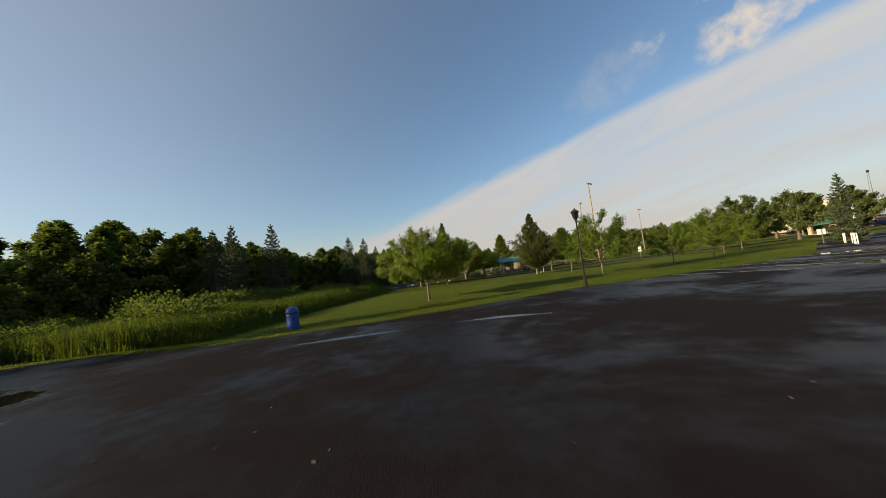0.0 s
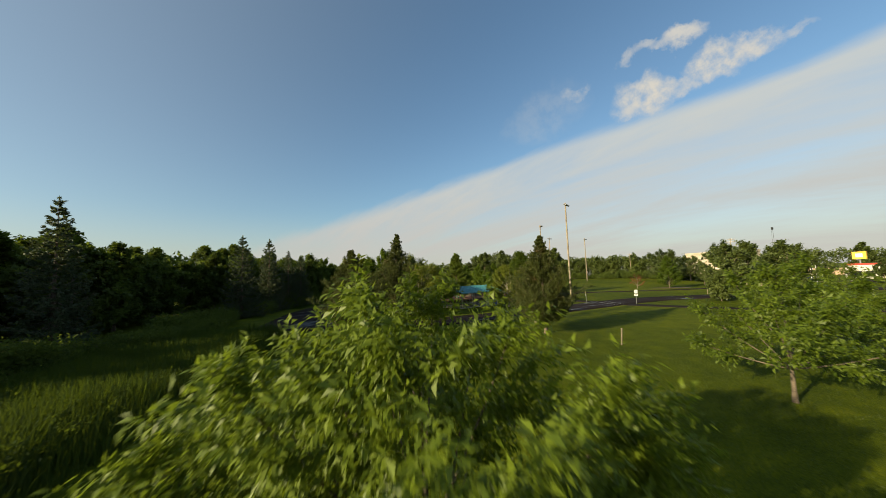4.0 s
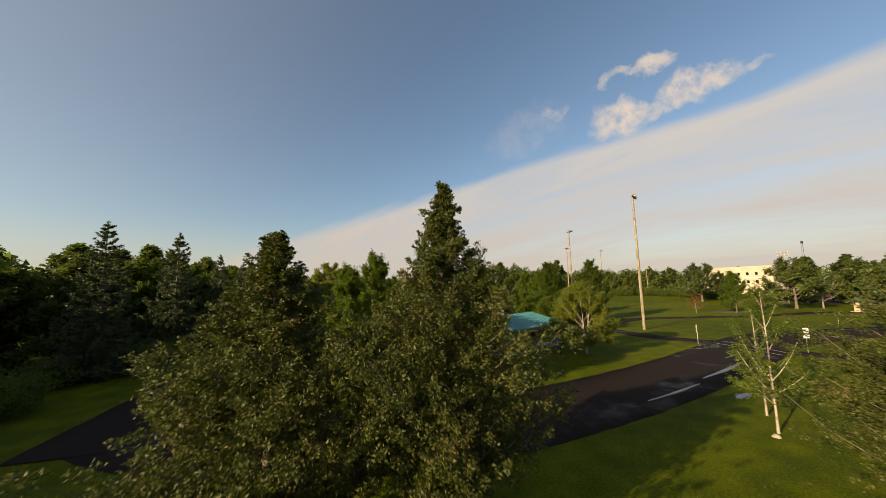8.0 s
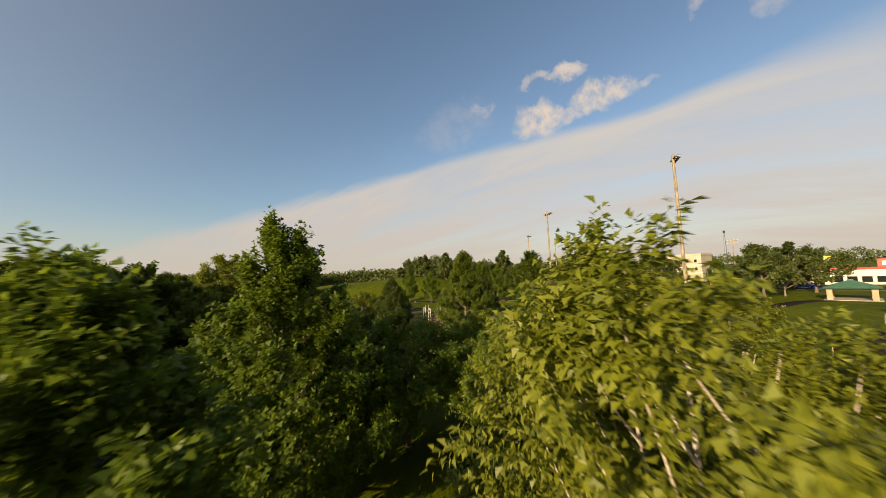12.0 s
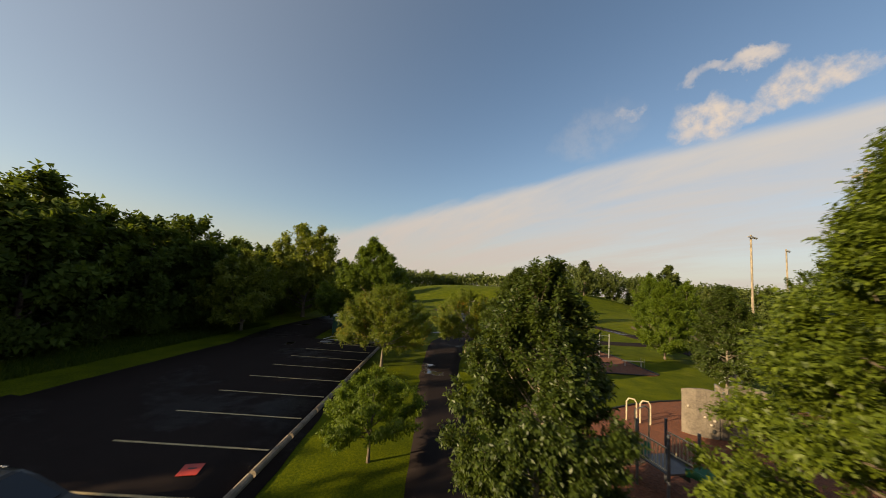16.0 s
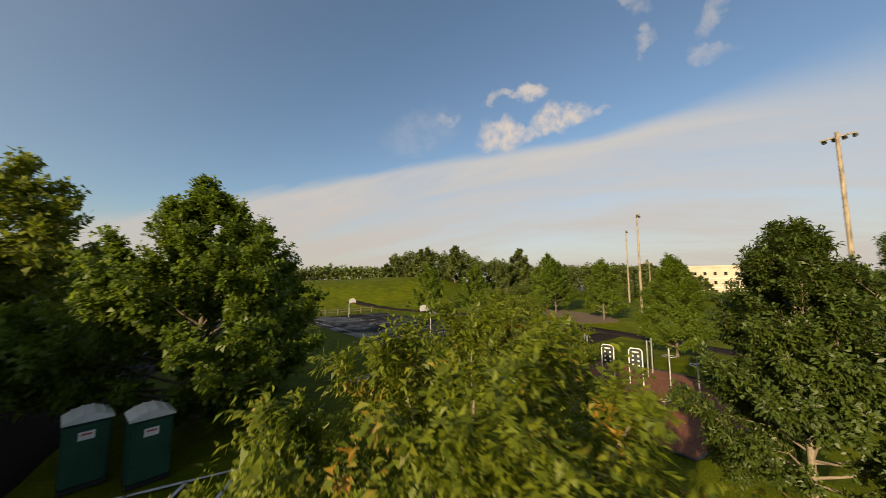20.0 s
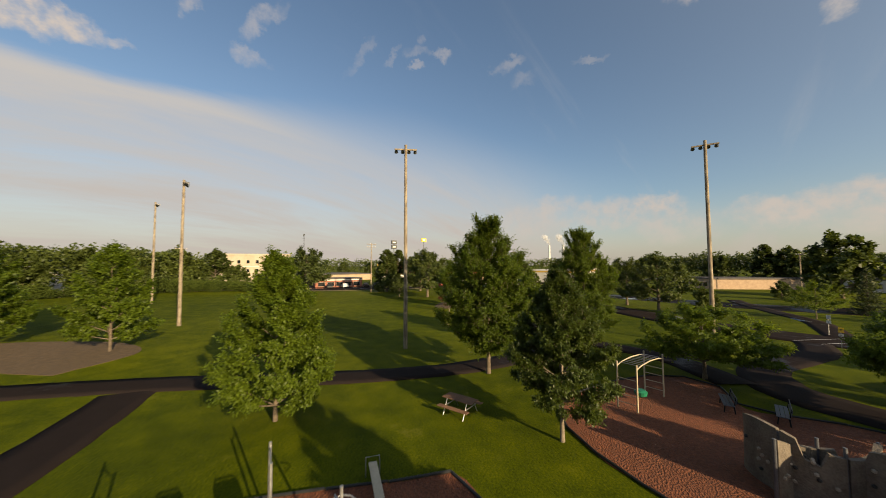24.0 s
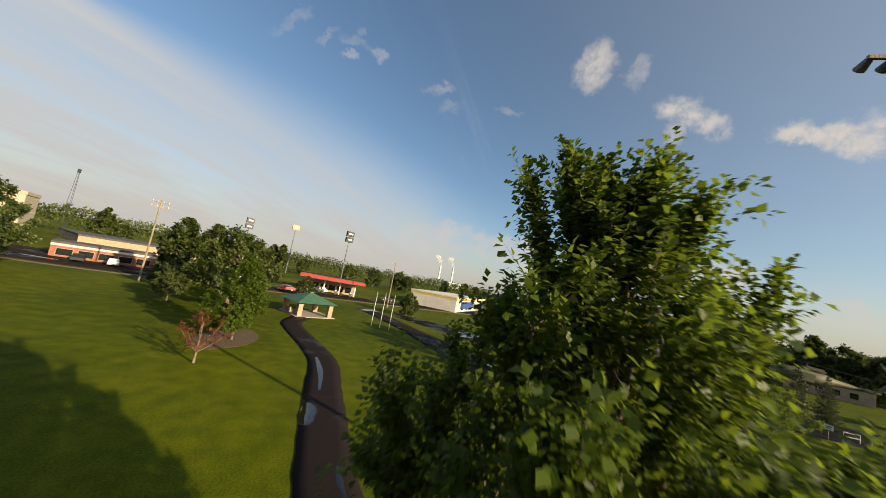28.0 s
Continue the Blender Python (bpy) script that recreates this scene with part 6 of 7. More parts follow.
# ---- woods along the west side, hedges, far tree lines ----
rng = random.Random(7)
wood_a = plant("wood_tree", grow(31, 12.0, 4.2, 1.0, OVAL, 22, 7, 8, 8, 0.50, 0.8, (10, 62), 0.78, 0.1, plain=True), "leaf_wood", "bark", spot(-52, 62), "tall dark broadleaf tree in the woods", group="woods")
wood_b = plant("wood_tree", grow(32, 11.0, 4.5, 0.8, DOME, 22, 7, 8, 8, 0.50, 0.8, (10, 60), 0.78, 0.1, plain=True, leader=False), "leaf_wood", "bark", spot(-50, 74), "tall dark broadleaf tree in the woods", group="woods")
wood_c = plant("wood_tree", grow(33, 12.6, 3.7, 1.2, EGG, 22, 7, 8, 8, 0.50, 0.8, (20, 68), 0.78, 0.05, plain=True), "leaf_wood", "bark", spot(-55, 88), "tall dark broadleaf tree in the woods", group="woods")
WOOD = (wood_a, wood_b, wood_c)
for row, (x0, hgt) in enumerate(((-34.5, 0.86), (-41.0, 0.98), (-49, 1.1))):
    for i in range(22 - 3 * row):
        y = 20 + (5.2 + 1.0 * row) * i + rng.uniform(-2, 2)
        x = x0 + rng.uniform(-2, 2) + float(np.interp(y, (60, 80, 94, 106), (0, 5.0, 9.0, 15.0)))
        again(WOOD[rng.randrange(3)], x, y, rng.uniform(0, 360), hgt * float(np.interp(y, (8, 24, 45, 60, 72, 85, 110, 130), (0.42, 0.76, 1.06, 1.08, 0.98, 0.94, 0.90, 0.86))) * rng.uniform(0.88, 1.1))
edge_tree = plant("edge_tree", grow(34, 9.2, 3.6, 0.6, DOME, 22, 8, 9, 9, 0.37, 0.65, (10, 62), 0.78, 0.08, plain=True), "leaf_edge", "bark", spot(-25.5, 95), "mid-sized green tree at the wood's edge", group="woods")
for i in range(13):
    y = 84 + 4.3 * i + rng.uniform(-1, 1)
    x = np.interp(y, (84, 92, 100, 108, 114, 128, 140), (-25.0, -23.5, -20.5, -16.8, -15.4, -13.0, -11.5)) + rng.uniform(-1.2, 1.2)
    again(edge_tree, x, y, rng.uniform(0, 360), rng.uniform(0.96, 1.22))
for x, y, s, k in ((-13.5, 140, 0.74, 1), (-8, 148, 0.62, 0), (-6, 160, 0.66, 1), (-12, 154, 0.8, 2), (-1, 172, 0.7, 0), (5, 190, 0.8, 1)):
    again(WOOD[k], x, y, 37 * x, s, "mid-sized broadleaf tree at the wood's edge")


def bush_mesh(seed, wide, tall, leaves, leaf):
    r = np.random.default_rng(seed)
    clumps = r.normal(0, 1, (26, 3)) * (wide * 0.36, wide * 0.36, tall * 0.18) + (0, 0, tall * 0.48)
    clumps[:, 2] = np.clip(clumps[:, 2], tall * 0.12, tall * 0.86)
    pick = r.integers(0, 26, leaves)
    off = r.normal(0, 1, (leaves, 3)) * (wide * 0.15, wide * 0.15, tall * 0.13)
    c = clumps[pick] + off
    c[:, 2] = np.abs(c[:, 2])
    lv, lf = leaf_quads(c, off / (np.linalg.norm(off, axis=1)[:, None] + 1e-6) + (0, 0, 0.3), leaf, r, 0.6, plain=True)
    tv, tf = [], []
    for k in range(7):
        v, f = tube_arrays([np.array((0.05 * math.cos(k), 0.05 * math.sin(k), -0.05)), clumps[k] * 0.55, clumps[k]], [0.03, 0.02, 0.006], 5)
        tf += [tuple(i + len(tv) for i in q) for q in f]
        tv += v
    return fast_mesh("stems", tv, tf), fast_mesh("foliage", lv, lf)


def bush(meshes, leaf, m, label, group="shrubs", name="shrub"):
    t = thing(name, m, label, "shrub", group)
    part("stems", meshes[0], "bark", t)
    part("foliage", meshes[1], leaf, t)
    return t


shrub_a = bush(bush_mesh(41, 3.6, 2.4, 3800, 0.24), "leaf_wood", spot(-16.5, 20), "dense dark shrub at the edge of the woods")
shrub_b = bush(bush_mesh(42, 3.0, 3.2, 3800, 0.24), "leaf_wood", spot(-21.5, 24), "tall leafy shrub at the edge of the woods")
for i in range(46):
    y = 14 + 1.15 * i * (1 + 0.02 * (i % 3))
    x = -20.5 - 4.5 * rng.random() - (3.0 if y < 24 else 0) + (2.5 if y > 48 else 0)
    again((shrub_a, shrub_b)[i % 2], x, y, rng.uniform(0, 360), rng.uniform(0.5, 0.9))
for i in range(40):
    y = 72 + 2.0 * i
    x = np.interp(y, (72, 84, 92, 100, 114, 140, 160), (-20.5, -18.5, -16.5, -14.8, -12.8, -8.6, -5.0)) - 2.4 * rng.random()
    again((shrub_a, shrub_b)[rng.randrange(2)], x, y, rng.uniform(0, 360), rng.uniform(0.65, 1.05))

far_a = plant("far_tree", grow(51, 9.5, 3.6, 0.8, DOME, 16, 6, 8, 8, 0.58, 0.8, (10, 60), 0.85, 0.05, plain=True, leader=False), "leaf_far", "bark", spot(62, 194), "broadleaf tree in the far tree line", group="far trees")
far_b = plant("far_tree", grow(52, 11.5, 3.5, 0.9, EGG, 16, 6, 8, 8, 0.58, 0.8, (20, 68), 0.85, 0.05, plain=True), "leaf_far", "bark", spot(70, 188), "broadleaf tree in the far tree line", group="far trees")


park_oak = plant("oak_tree", grow(53, 9.6, 4.6, 2.1, DOME, 20, 8, 9, 9, 0.34, 0.7, (12, 60), 0.7, 0.08, trunk=0.24, plain=True, leader=False), "leaf_far", "bark", spot(104, 117, 0, 1.2), "wide spreading oak at the field's edge", group="far trees")


def tree_line(points, step, size, jitter=2.5):
    line = smooth_line(points, step)
    for q in line:
        x, y = q[0] + rng.uniform(-jitter, jitter), q[1] + rng.uniform(-jitter, jitter)
        again((far_a, far_b)[rng.randrange(2)], x, y, rng.uniform(0, 360), size * (1 - 0.07 * at_ground(x, y)) * rng.uniform(0.75, 1.2))


tree_line([(62, 222), (74, 211), (88, 198), (99, 184), (108, 170), (116, 155), (121, 143)], 5.2, 1.1, 2)
again(far_b, 104, 190, 40, 1.45, "tall poplar above the far tree line")
tree_line([(36, -34), (56, -30), (78, -26), (100, -14)], 6.5, 1.1, 4)
tree_line([(176, -40), (206, 0), (226, 40), (234, 90), (232, 130)], 12.0, 1.0, 6)


def woodland(points, depth, tall, count, leaf, seed, label, material="leaf_far"):
    """A far wood as one body of leaves: an uneven canopy over a band along a line."""
    r = np.random.default_rng(seed)
    line = smooth_line(points, 2.0)
    pick = r.integers(0, len(line) - 1, count)
    p = line[pick] + (line[pick + 1] - line[pick]) * r.random((count, 1))
    d = line[pick + 1] - line[pick]
    side = np.c_[-d[:, 1], d[:, 0]] / (np.linalg.norm(d, axis=1)[:, None] + 1e-9)
    off = r.uniform(-0.5, 0.5, count) * depth
    xy = p + side * off[:, None]
    crown = np.array([0.5 + 0.5 * noise.noise(Vector((x * 0.16, y * 0.16, seed))) + 0.35 * noise.noise(Vector((x * 0.45, y * 0.45, seed))) for x, y in xy])
    top = tall * (0.62 + 0.55 * np.clip(crown, 0, 1))
    z = top * (1 - np.abs(r.normal(0, 0.32, count))).clip(0.02, 1)
    c = np.c_[xy, land(xy[:, 0], xy[:, 1]) + z]
    v, f = leaf_quads(c, r.normal(0, 1, (count, 3)), leaf, r, 0.8, 0.0, True)
    me = fast_mesh("woodland", v, f)
    me.materials.append(M[material])
    tagged(new("woodland", me), label, "woods", kind="stuff")


woodland([(-40, 225), (0, 262), (40, 288), (80, 268), (104, 236)], 16, 13.0, 24000, 1.3, 81, "far line of broadleaf woods behind the mound")
woodland([(66, 226), (84, 208), (98, 192), (110, 174), (122, 150)], 9, 11.5, 26000, 0.7, 82, "uneven wood edge along the playing field")
woodland([(28, -46), (60, -46), (100, -34), (140, -40)], 12, 12.0, 22000, 0.8, 83, "dark woods across the southern road")
woodland([(-60, -20), (-30, -48), (0, -54), (28, -46)], 12, 10.0, 12000, 0.9, 84, "dark woods south of the parking lot", "leaf_wood")
woodland([(-60, 34), (-52, 46), (-46, 62), (-32, 95), (-26, 130), (-20, 170), (-34, 215)], 11, 10.0, 26000, 0.8, 85, "dense canopy of the western woods", "leaf_wood")
woodland([(140, 215), (190, 196), (236, 160), (260, 90), (240, 10), (200, -70)], 14, 12.0, 24000, 1.0, 86, "far wooded skyline beyond the town")
for i in range(30):
    x, y = np.interp(i / 29, (0, 0.35, 0.7, 1), (96, 112, 119, 119.5)) + rng.uniform(-1.5, 1.5), np.interp(i / 29, (0, 0.35, 0.7, 1), (182, 160, 138, 120)) + rng.uniform(-1.5, 1.5)
    again((shrub_a, shrub_b)[i % 2], x, y, rng.uniform(0, 360), rng.uniform(0.8, 1.5), "shaggy brush along the far edge of the field")
again(park_oak, 56.5, 60.2, 20, 0.95, "full dark maple on the lawn"), again(far_a, 50.5, 58.4, 60, 0.42, "low rounded tree on the lawn"), again(park_oak, 64.5, 58.0, 90, 0.9, "wide dark oak on the lawn")
again(fir, 43.2, 34.2, 40, 0.60, "dark spruce beside the parking lot"), again(fir, 41.2, 25.2, 140, 0.54, "dark spruce beside the parking lot"), again(far_b, 33, 6, 10, 0.7, "dark tree beyond the parking lot"), again(far_a, 57, 4, 70, 1.45, "tall dark tree beyond the parking lot"), again(far_a, 59.8, 20, 120, 0.4, "low round tree beside the parking lot")

# ---- mulch ring with trees, dead tree, by the path to the shelter ----
slab("mulch_ring", [(71.5, 91.6), (73.5, 88.6), (76.5, 87.2), (79.5, 87.4), (80.5, 89.6), (77, 92.0), (73.5, 93.2)], "mulch", 0.03, "worn earth and mulch patch under trees", "mulch bed")
again(field_maple, 75.2, 89.7, 60, 0.92), again(far_b, 112, 96, 80, 1.0, "tall open tree beside the field")
again(park_oak, 94.5, 95.8, 15, 0.47, "low dark round tree on the lawn")
again(park_oak, 93, 89.2, 30, 1.15, "dark spreading oak beside the mulch patch"), again(park_oak, 112, 86, 75, 1.1, "broad tree near the street")
red = plant("plum_tree", grow(61, 3.6, 1.9, 1.0, DOME, 10, 5, 5, 8, 0.12, 0.4, (30, 60), 0.5, 0.1, plain=True, leader=False), "leaf_red", "bark_pale", spot(67.9, 92.6), "thin reddish plum tree with sparse leaves")
slab("field_mulch", [(47, 129), (52, 126.5), (56, 130), (57.5, 138), (55.5, 142.5), (51.5, 140), (49, 134)], "mulch", 0.03, "reddish mulch patch under two trees", "mulch bed")
dead = thing("dead_tree", spot(98.5, 87.5), "bare dead tree with grey branches", "tree")
part("trunk", grow(62, 8.5, 3.0, 2.0, DOME, 16, 7, 5, 1, 0.01, 0.7, (35, 68), leader=False)[0], "bark_pale", dead)
again(small, 6.5, 93.2, 40, 0.6, "small young tree on the strip beside the bay")
white_birch = plant("birch_tree", grow(63, 6.2, 1.3, 1.5, EGG, 12, 4, 7, 9, 0.10, 0.36, (40, 70), 0.62, 0.2, trunk=0.042, plain=True), "leaf_pin", "bark_birch", spot(15.8, 51.2), "slender sparse birch with a white trunk", group="lawn trees")
boulder("boulder", pose(15.3, 51.0, 0.03), 12, 0.14, "pale stone at the foot of the birch")
again(white_birch, 17.6, 52.6, 90, 0.9)

# ---- brick shelter, flagpoles ----
def brick_shelter(m):
    s = thing("brick_shelter", m, "square open shelter with brick pillars and a green hip roof", "shelter")
    part("slab", box(0, 0, 0.06, 8.4, 8.4, 0.16, 0.02), "concrete", s)
    for x in (-3.2, 3.2):
        for y in (-3.2, 3.2):
            p = part("pillar", box(x, y, 1.25, 0.9, 0.9, 2.3, 0.02), "brick_tan", s)
            part("pillar_cap", box(x, y, 2.43, 1.0, 1.0, 0.1, 0.01), "concrete", p)
    for x, y, sx, sy in ((0, -3.2, 7.4, 0.25), (0, 3.2, 7.4, 0.25), (-3.2, 0, 0.25, 7.4), (3.2, 0, 0.25, 7.4)):
        part("beam", box(x, y, 2.62, sx, sy, 0.28, 0.01), "timber_brown", s)
    bm = bmesh.new()
    lo = [bm.verts.new(p) for p in ((-4.4, -4.4, 2.75), (4.4, -4.4, 2.75), (4.4, 4.4, 2.75), (-4.4, 4.4, 2.75))]
    hi = [bm.verts.new(p) for p in ((-0.5, -0.5, 4.4), (0.5, -0.5, 4.4), (0.5, 0.5, 4.4), (-0.5, 0.5, 4.4))]
    bm.faces.new(lo[::-1]), bm.faces.new(hi)
    for i in range(4):
        j = (i + 1) % 4
        bm.faces.new((lo[i], lo[j], hi[j], hi[i]))
    part("roof", bm, "roof_green", s, "green hip roof")
    part("cupola", box(0, 0, 4.5, 0.9, 0.9, 0.3, 0.03), "roof_green", s)
    for x in (-1.6, 1.6):
        part("half_wall", box(x, 3.2, 0.6, 1.8, 0.3, 1.0, 0.02), "brick_tan", s)
    return s


brick_shelter(pose(94.6, 77.6, 0.0, 0, 0, 10) @ Matrix.Scale(0.8, 4))
for x, y in ((88.6, 68.6), (87.4, 67.6), (86.2, 66.5)):
    f = thing("flagpole", pose(x, y, 0), "slim white flagpole on the lawn", "flagpole", "flagpoles")
    part("pole", cyl(0, 0, -0.1, 5.6, 0.06, 0.03), "white_paint", f)
    part("ball", lathe([(0.02, 5.6), (0.07, 5.67), (0.02, 5.74)], 10), "galvanised", f)

# ---- the street and the buildings beyond it ----
ribbon("street", [(150, -80), (138, -20), (131, 40), (128, 100), (127, 150), (128, 230)], 9.0, "asphalt_drive", 0.05, "busy street beyond the park", "road", seed=31)
ribbon("street_verge", [(143.5, -80), (131.5, -20), (124.6, 40), (121.6, 100), (120.6, 150), (121.6, 230)], 1.6, "dirt", 0.03, "bare verge beside the street", "verge", seed=32)
slab("shop_lot", [(133.5, 90), (144, 88), (150, 160), (133, 158)], "asphalt_drive", 0.04, "asphalt lot before the shops", "parking lot")


def building(name, m, sx, sy, h, wall, roof, label, windows=(), category="building", parapet=0.5, bands=()):
    """A block with a parapet and recessed windows: rows of (face, along, up, wide, high)."""
    b = thing(name, m, label, category)
    body = part("wall", box(0, 0, h / 2, sx, sy, h, 0.03), wall, b)
    part("roof", box(0, 0, h + parapet / 2, sx + 0.3, sy + 0.3, parapet, 0.04), roof, b)
    for z, hh, tint in bands:
        part("band", box(0, 0, z, sx + 0.12, sy + 0.12, hh, 0.01), tint, b)
    for face, along, up, wide, high in windows:
        if face in "ew":
            x = (sx / 2 + 0.03) * (1 if face == "e" else -1)
            w = part("window", box(x, along, up, 0.12, wide + 0.16, high + 0.16), "concrete", b)
            part("pane", box(x * 1.0 + (0.05 if face == "e" else -0.05), along, up, 0.06, wide, high), "dark_glass", w)
        else:
            y = (sy / 2 + 0.03) * (1 if face == "n" else -1)
            w = part("window", box(along, y, up, wide + 0.16, 0.12, high + 0.16), "concrete", b)
            part("pane", box(along, y + (0.05 if face == "n" else -0.05), up, wide, 0.06, high), "dark_glass", w)
    return b


wins = [("w", -10.5 + 3.0 * i, 2.6 + 3.3 * k, 0.9, 1.15) for i in range(8) for k in range(3)] + [("n", -4.5 + 3.0 * i, 2.6 + 3.3 * k, 0.9, 1.15) for i in range(4) for k in range(3)]
building("hotel", pose(161, 140.0, 0, 0, 0, 4), 11, 25, 11.4, "stucco_cream", "stucco_cream", "three-storey cream stucco hotel with small windows", wins, parapet=0.8, bands=((4.2, 0.25, "stucco_white"), (7.5, 0.25, "stucco_white")))
wins = [("w", -6 + 3.0 * i, 1.2, 2.2, 1.3) for i in range(5)]
building("restaurant", pose(142, 109.5, 0, 0, 0, 10), 9, 16, 2.9, "brick_red", "roof_dark", "low red brick restaurant with a dark roof and pale band", wins, parapet=0.35, bands=((2.6, 0.45, "stucco_white"),))
building("shop", pose(152, 86, 0, 0, 0, 4), 10, 13, 4.2, "stucco_white", "panel_red", "small white restaurant with a red roof band", [("w", -4 + 2.6 * i, 1.5, 1.8, 1.6) for i in range(4)])
building("warehouse", pose(152, -2, 0, 0, 0, 35), 18, 60, 5.0, "stucco_white", "stucco_white", "long low white store with a yellow and blue front", [("w", -20 + 8 * i, 1.8, 3.0, 2.2) for i in range(6)], bands=((4.6, 0.5, "panel_yellow"),))
part("awning", box(-9.4, 14, 2.6, 1.2, 18, 2.6, 0.05), "panel_blue", bpy.data.objects["warehouse"], "blue front panel")
building("store", pose(205, 112, 0, 0, 0, 20), 30, 34, 3.0, "brick_tan", "roof_dark", "large low tan store with a dark roof behind the street")
building("store", pose(134, 190, 0, 0, 0, 40), 20, 14, 5.6, "stucco_white", "stucco_cream", "large pale store far behind the trees")
building("store", pose(84, -12, 0, 0, 0, -25), 10, 26, 3.0, "brick_tan", "roof_dark", "low tan shop with a dark roof across the road", [("n", -3 + 2.5 * i, 1.6, 1.8, 1.5) for i in range(3)])
building("house", pose(62, -30, 0, 0, 0, -10), 12, 9, 3.2, "stucco_white", "roof_dark", "low pale house with a grey roof among trees", [("n", -4 + 2.6 * i, 1.6, 1.2, 1.2) for i in range(4)])
building("house", pose(44, -32, 0, 0, 0, 5), 14, 9, 3.0, "brick_tan", "roof_dark", "low tan house with a dark roof among trees", [("n", -4 + 2.6 * i, 1.6, 1.2, 1.2) for i in range(4)])


def gas_station(m):
    g = thing("gas_station", m, "filling station with a long red canopy", "filling station")
    part("canopy", box(0, 0, 5.2, 9, 22, 0.9, 0.05), "panel_red", g)
    part("soffit", box(0, 0, 4.72, 8.6, 21.6, 0.06), "white_paint", g)
    for y in (-8, -2.7, 2.7, 8):
        part("column", box(0, y, 2.35, 0.5, 0.5, 4.7, 0.02), "white_paint", g)
        pump = part("pump", box(0, y + 1.2, 0.9, 0.6, 0.9, 1.8, 0.05), "play_grey", g)
        part("pump_screen", box(-0.31, y + 1.2, 1.3, 0.02, 0.5, 0.4), "white_paint", pump)
    shop = part("shop", box(9, 0, 2.0, 7, 16, 4.0, 0.03), "brick_tan", g)
    for i in range(5):
        part("window", box(5.46, -6 + 3 * i, 1.7, 0.08, 2.2, 2.0), "dark_glass", shop)


gas_station(pose(137.2, 59.3, 0, 0, 0, -19) @ Matrix.Scale(0.85, 4))


def car(m, tint, label):
    c = thing("car", m, label, "car", "parked cars")
    bm = bmesh.new()
    side = [(-2.2, 0.3), (-2.2, 0.85), (-1.5, 0.95), (-0.95, 1.42), (0.45, 1.45), (1.1, 0.98), (2.1, 0.85), (2.2, 0.5), (2.2, 0.3)]
    rows = [[bm.verts.new((x, math.copysign(abs(y) - max(0, z - 0.95) * 0.3, y), z)) for x, z in side] for y in (-0.86, 0.86)]
    for i in range(len(side)):
        j = (i + 1) % len(side)
        bm.faces.new((rows[0][i], rows[0][j], rows[1][j], rows[1][i]))
    bm.faces.new(rows[0][::-1]), bm.faces.new(rows[1])
    bmesh.ops.recalc_face_normals(bm, faces=bm.faces)
    part("body", bm, tint, c)
    part("windscreen", quad([(0.52, -0.66, 1.40), (0.52, 0.66, 1.40), (1.05, 0.76, 1.02), (1.05, -0.76, 1.02)], 0.02), "dark_glass", c)
    for s in (-1, 1):
        part("side_window", quad([(-0.9, s * 0.74, 1.38), (0.4, s * 0.74, 1.38), (0.85, s * 0.86, 1.0), (-1.3, s * 0.86, 1.0)], 0.02), "dark_glass", c)
        for x in (-1.35, 1.35):
            w = part("wheel", rod((x, s * 0.70, 0.32), (x, s * 0.90, 0.32), 0.32, sides=16), "rubber", c)
            part("rim", rod((x, s * 0.90, 0.32), (x, s * 0.915, 0.32), 0.2, sides=12), "galvanised", w)
    return c


for i, (x, y, a, tint) in enumerate(((133.9, 112, 5, "sign_dark"), (134.4, 107, 8, "white_paint"), (133.6, 100, 3, "car_paint"), (133.9, 96.5, 2, "sign_dark"), (134.9, 91.5, 5, "white_paint"), (136.5, 124, 80, "sign_dark"), (127, 132, 88, "white_paint"), (129, 74, 95, "panel_red"), (128, 92, 92, "panel_blue"), (139, 62, 30, "white_paint"), (137, 40, 70, "sign_dark"))):
    car(pose(x, y, 0.06, 0, 0, a), tint, {"sign_dark": "black car near the shops", "white_paint": "white car near the shops", "car_paint": "grey car near the shops", "panel_red": "red car on the street", "panel_blue": "blue car on the street"}[tint])


def utility_pole(m, height, label, arms=2):
    p = thing("utility_pole", m, label, "utility pole", "utility poles")
    part("pole", cyl(0, 0, -0.3, height, 0.17, 0.11, 12), "pole_timber", p)
    for i in range(arms):
        a = part("crossarm", box(0, 0, height - 0.4 - 0.8 * i, 0.12, 2.6, 0.14, 0.01), "pole_timber", p)
        for k in range(4):
            part("insulator", cyl(0, -1.1 + 0.73 * k, height - 0.33 - 0.8 * i, height - 0.12 - 0.8 * i, 0.05, 0.03, 8), "white_paint", a)
    return p


utility_pole(pose(112.5, 100.5, 0, 0, 0, 5), 14.2, "grey timber utility pole with double crossarms")
utility_pole(pose(118.0, 50, 0, 0, 0, 8), 12.5, "grey timber utility pole by the street", 1)
utility_pole(pose(117.5, 148, 0, 0, 0, 8), 12.5, "grey timber utility pole by the street", 1)
utility_pole(pose(68, -6, 0, 0, 0, 60), 10.5, "thin utility pole across the road", 1)
again(far_b, 118.5, 91.5, 33, 1.02, "bright full tree beside the street"), again(park_oak, 116, 118, 10, 0.95, "wide oak beside the street"), again(far_a, 119, 72, 10, 0.5, "small round tree beside the street"), again(far_a, 104, 52, 10, 0.55, "small round tree beside the flagpoles"), again(far_a, 121, 136, 44, 0.7, "round tree beside the street")


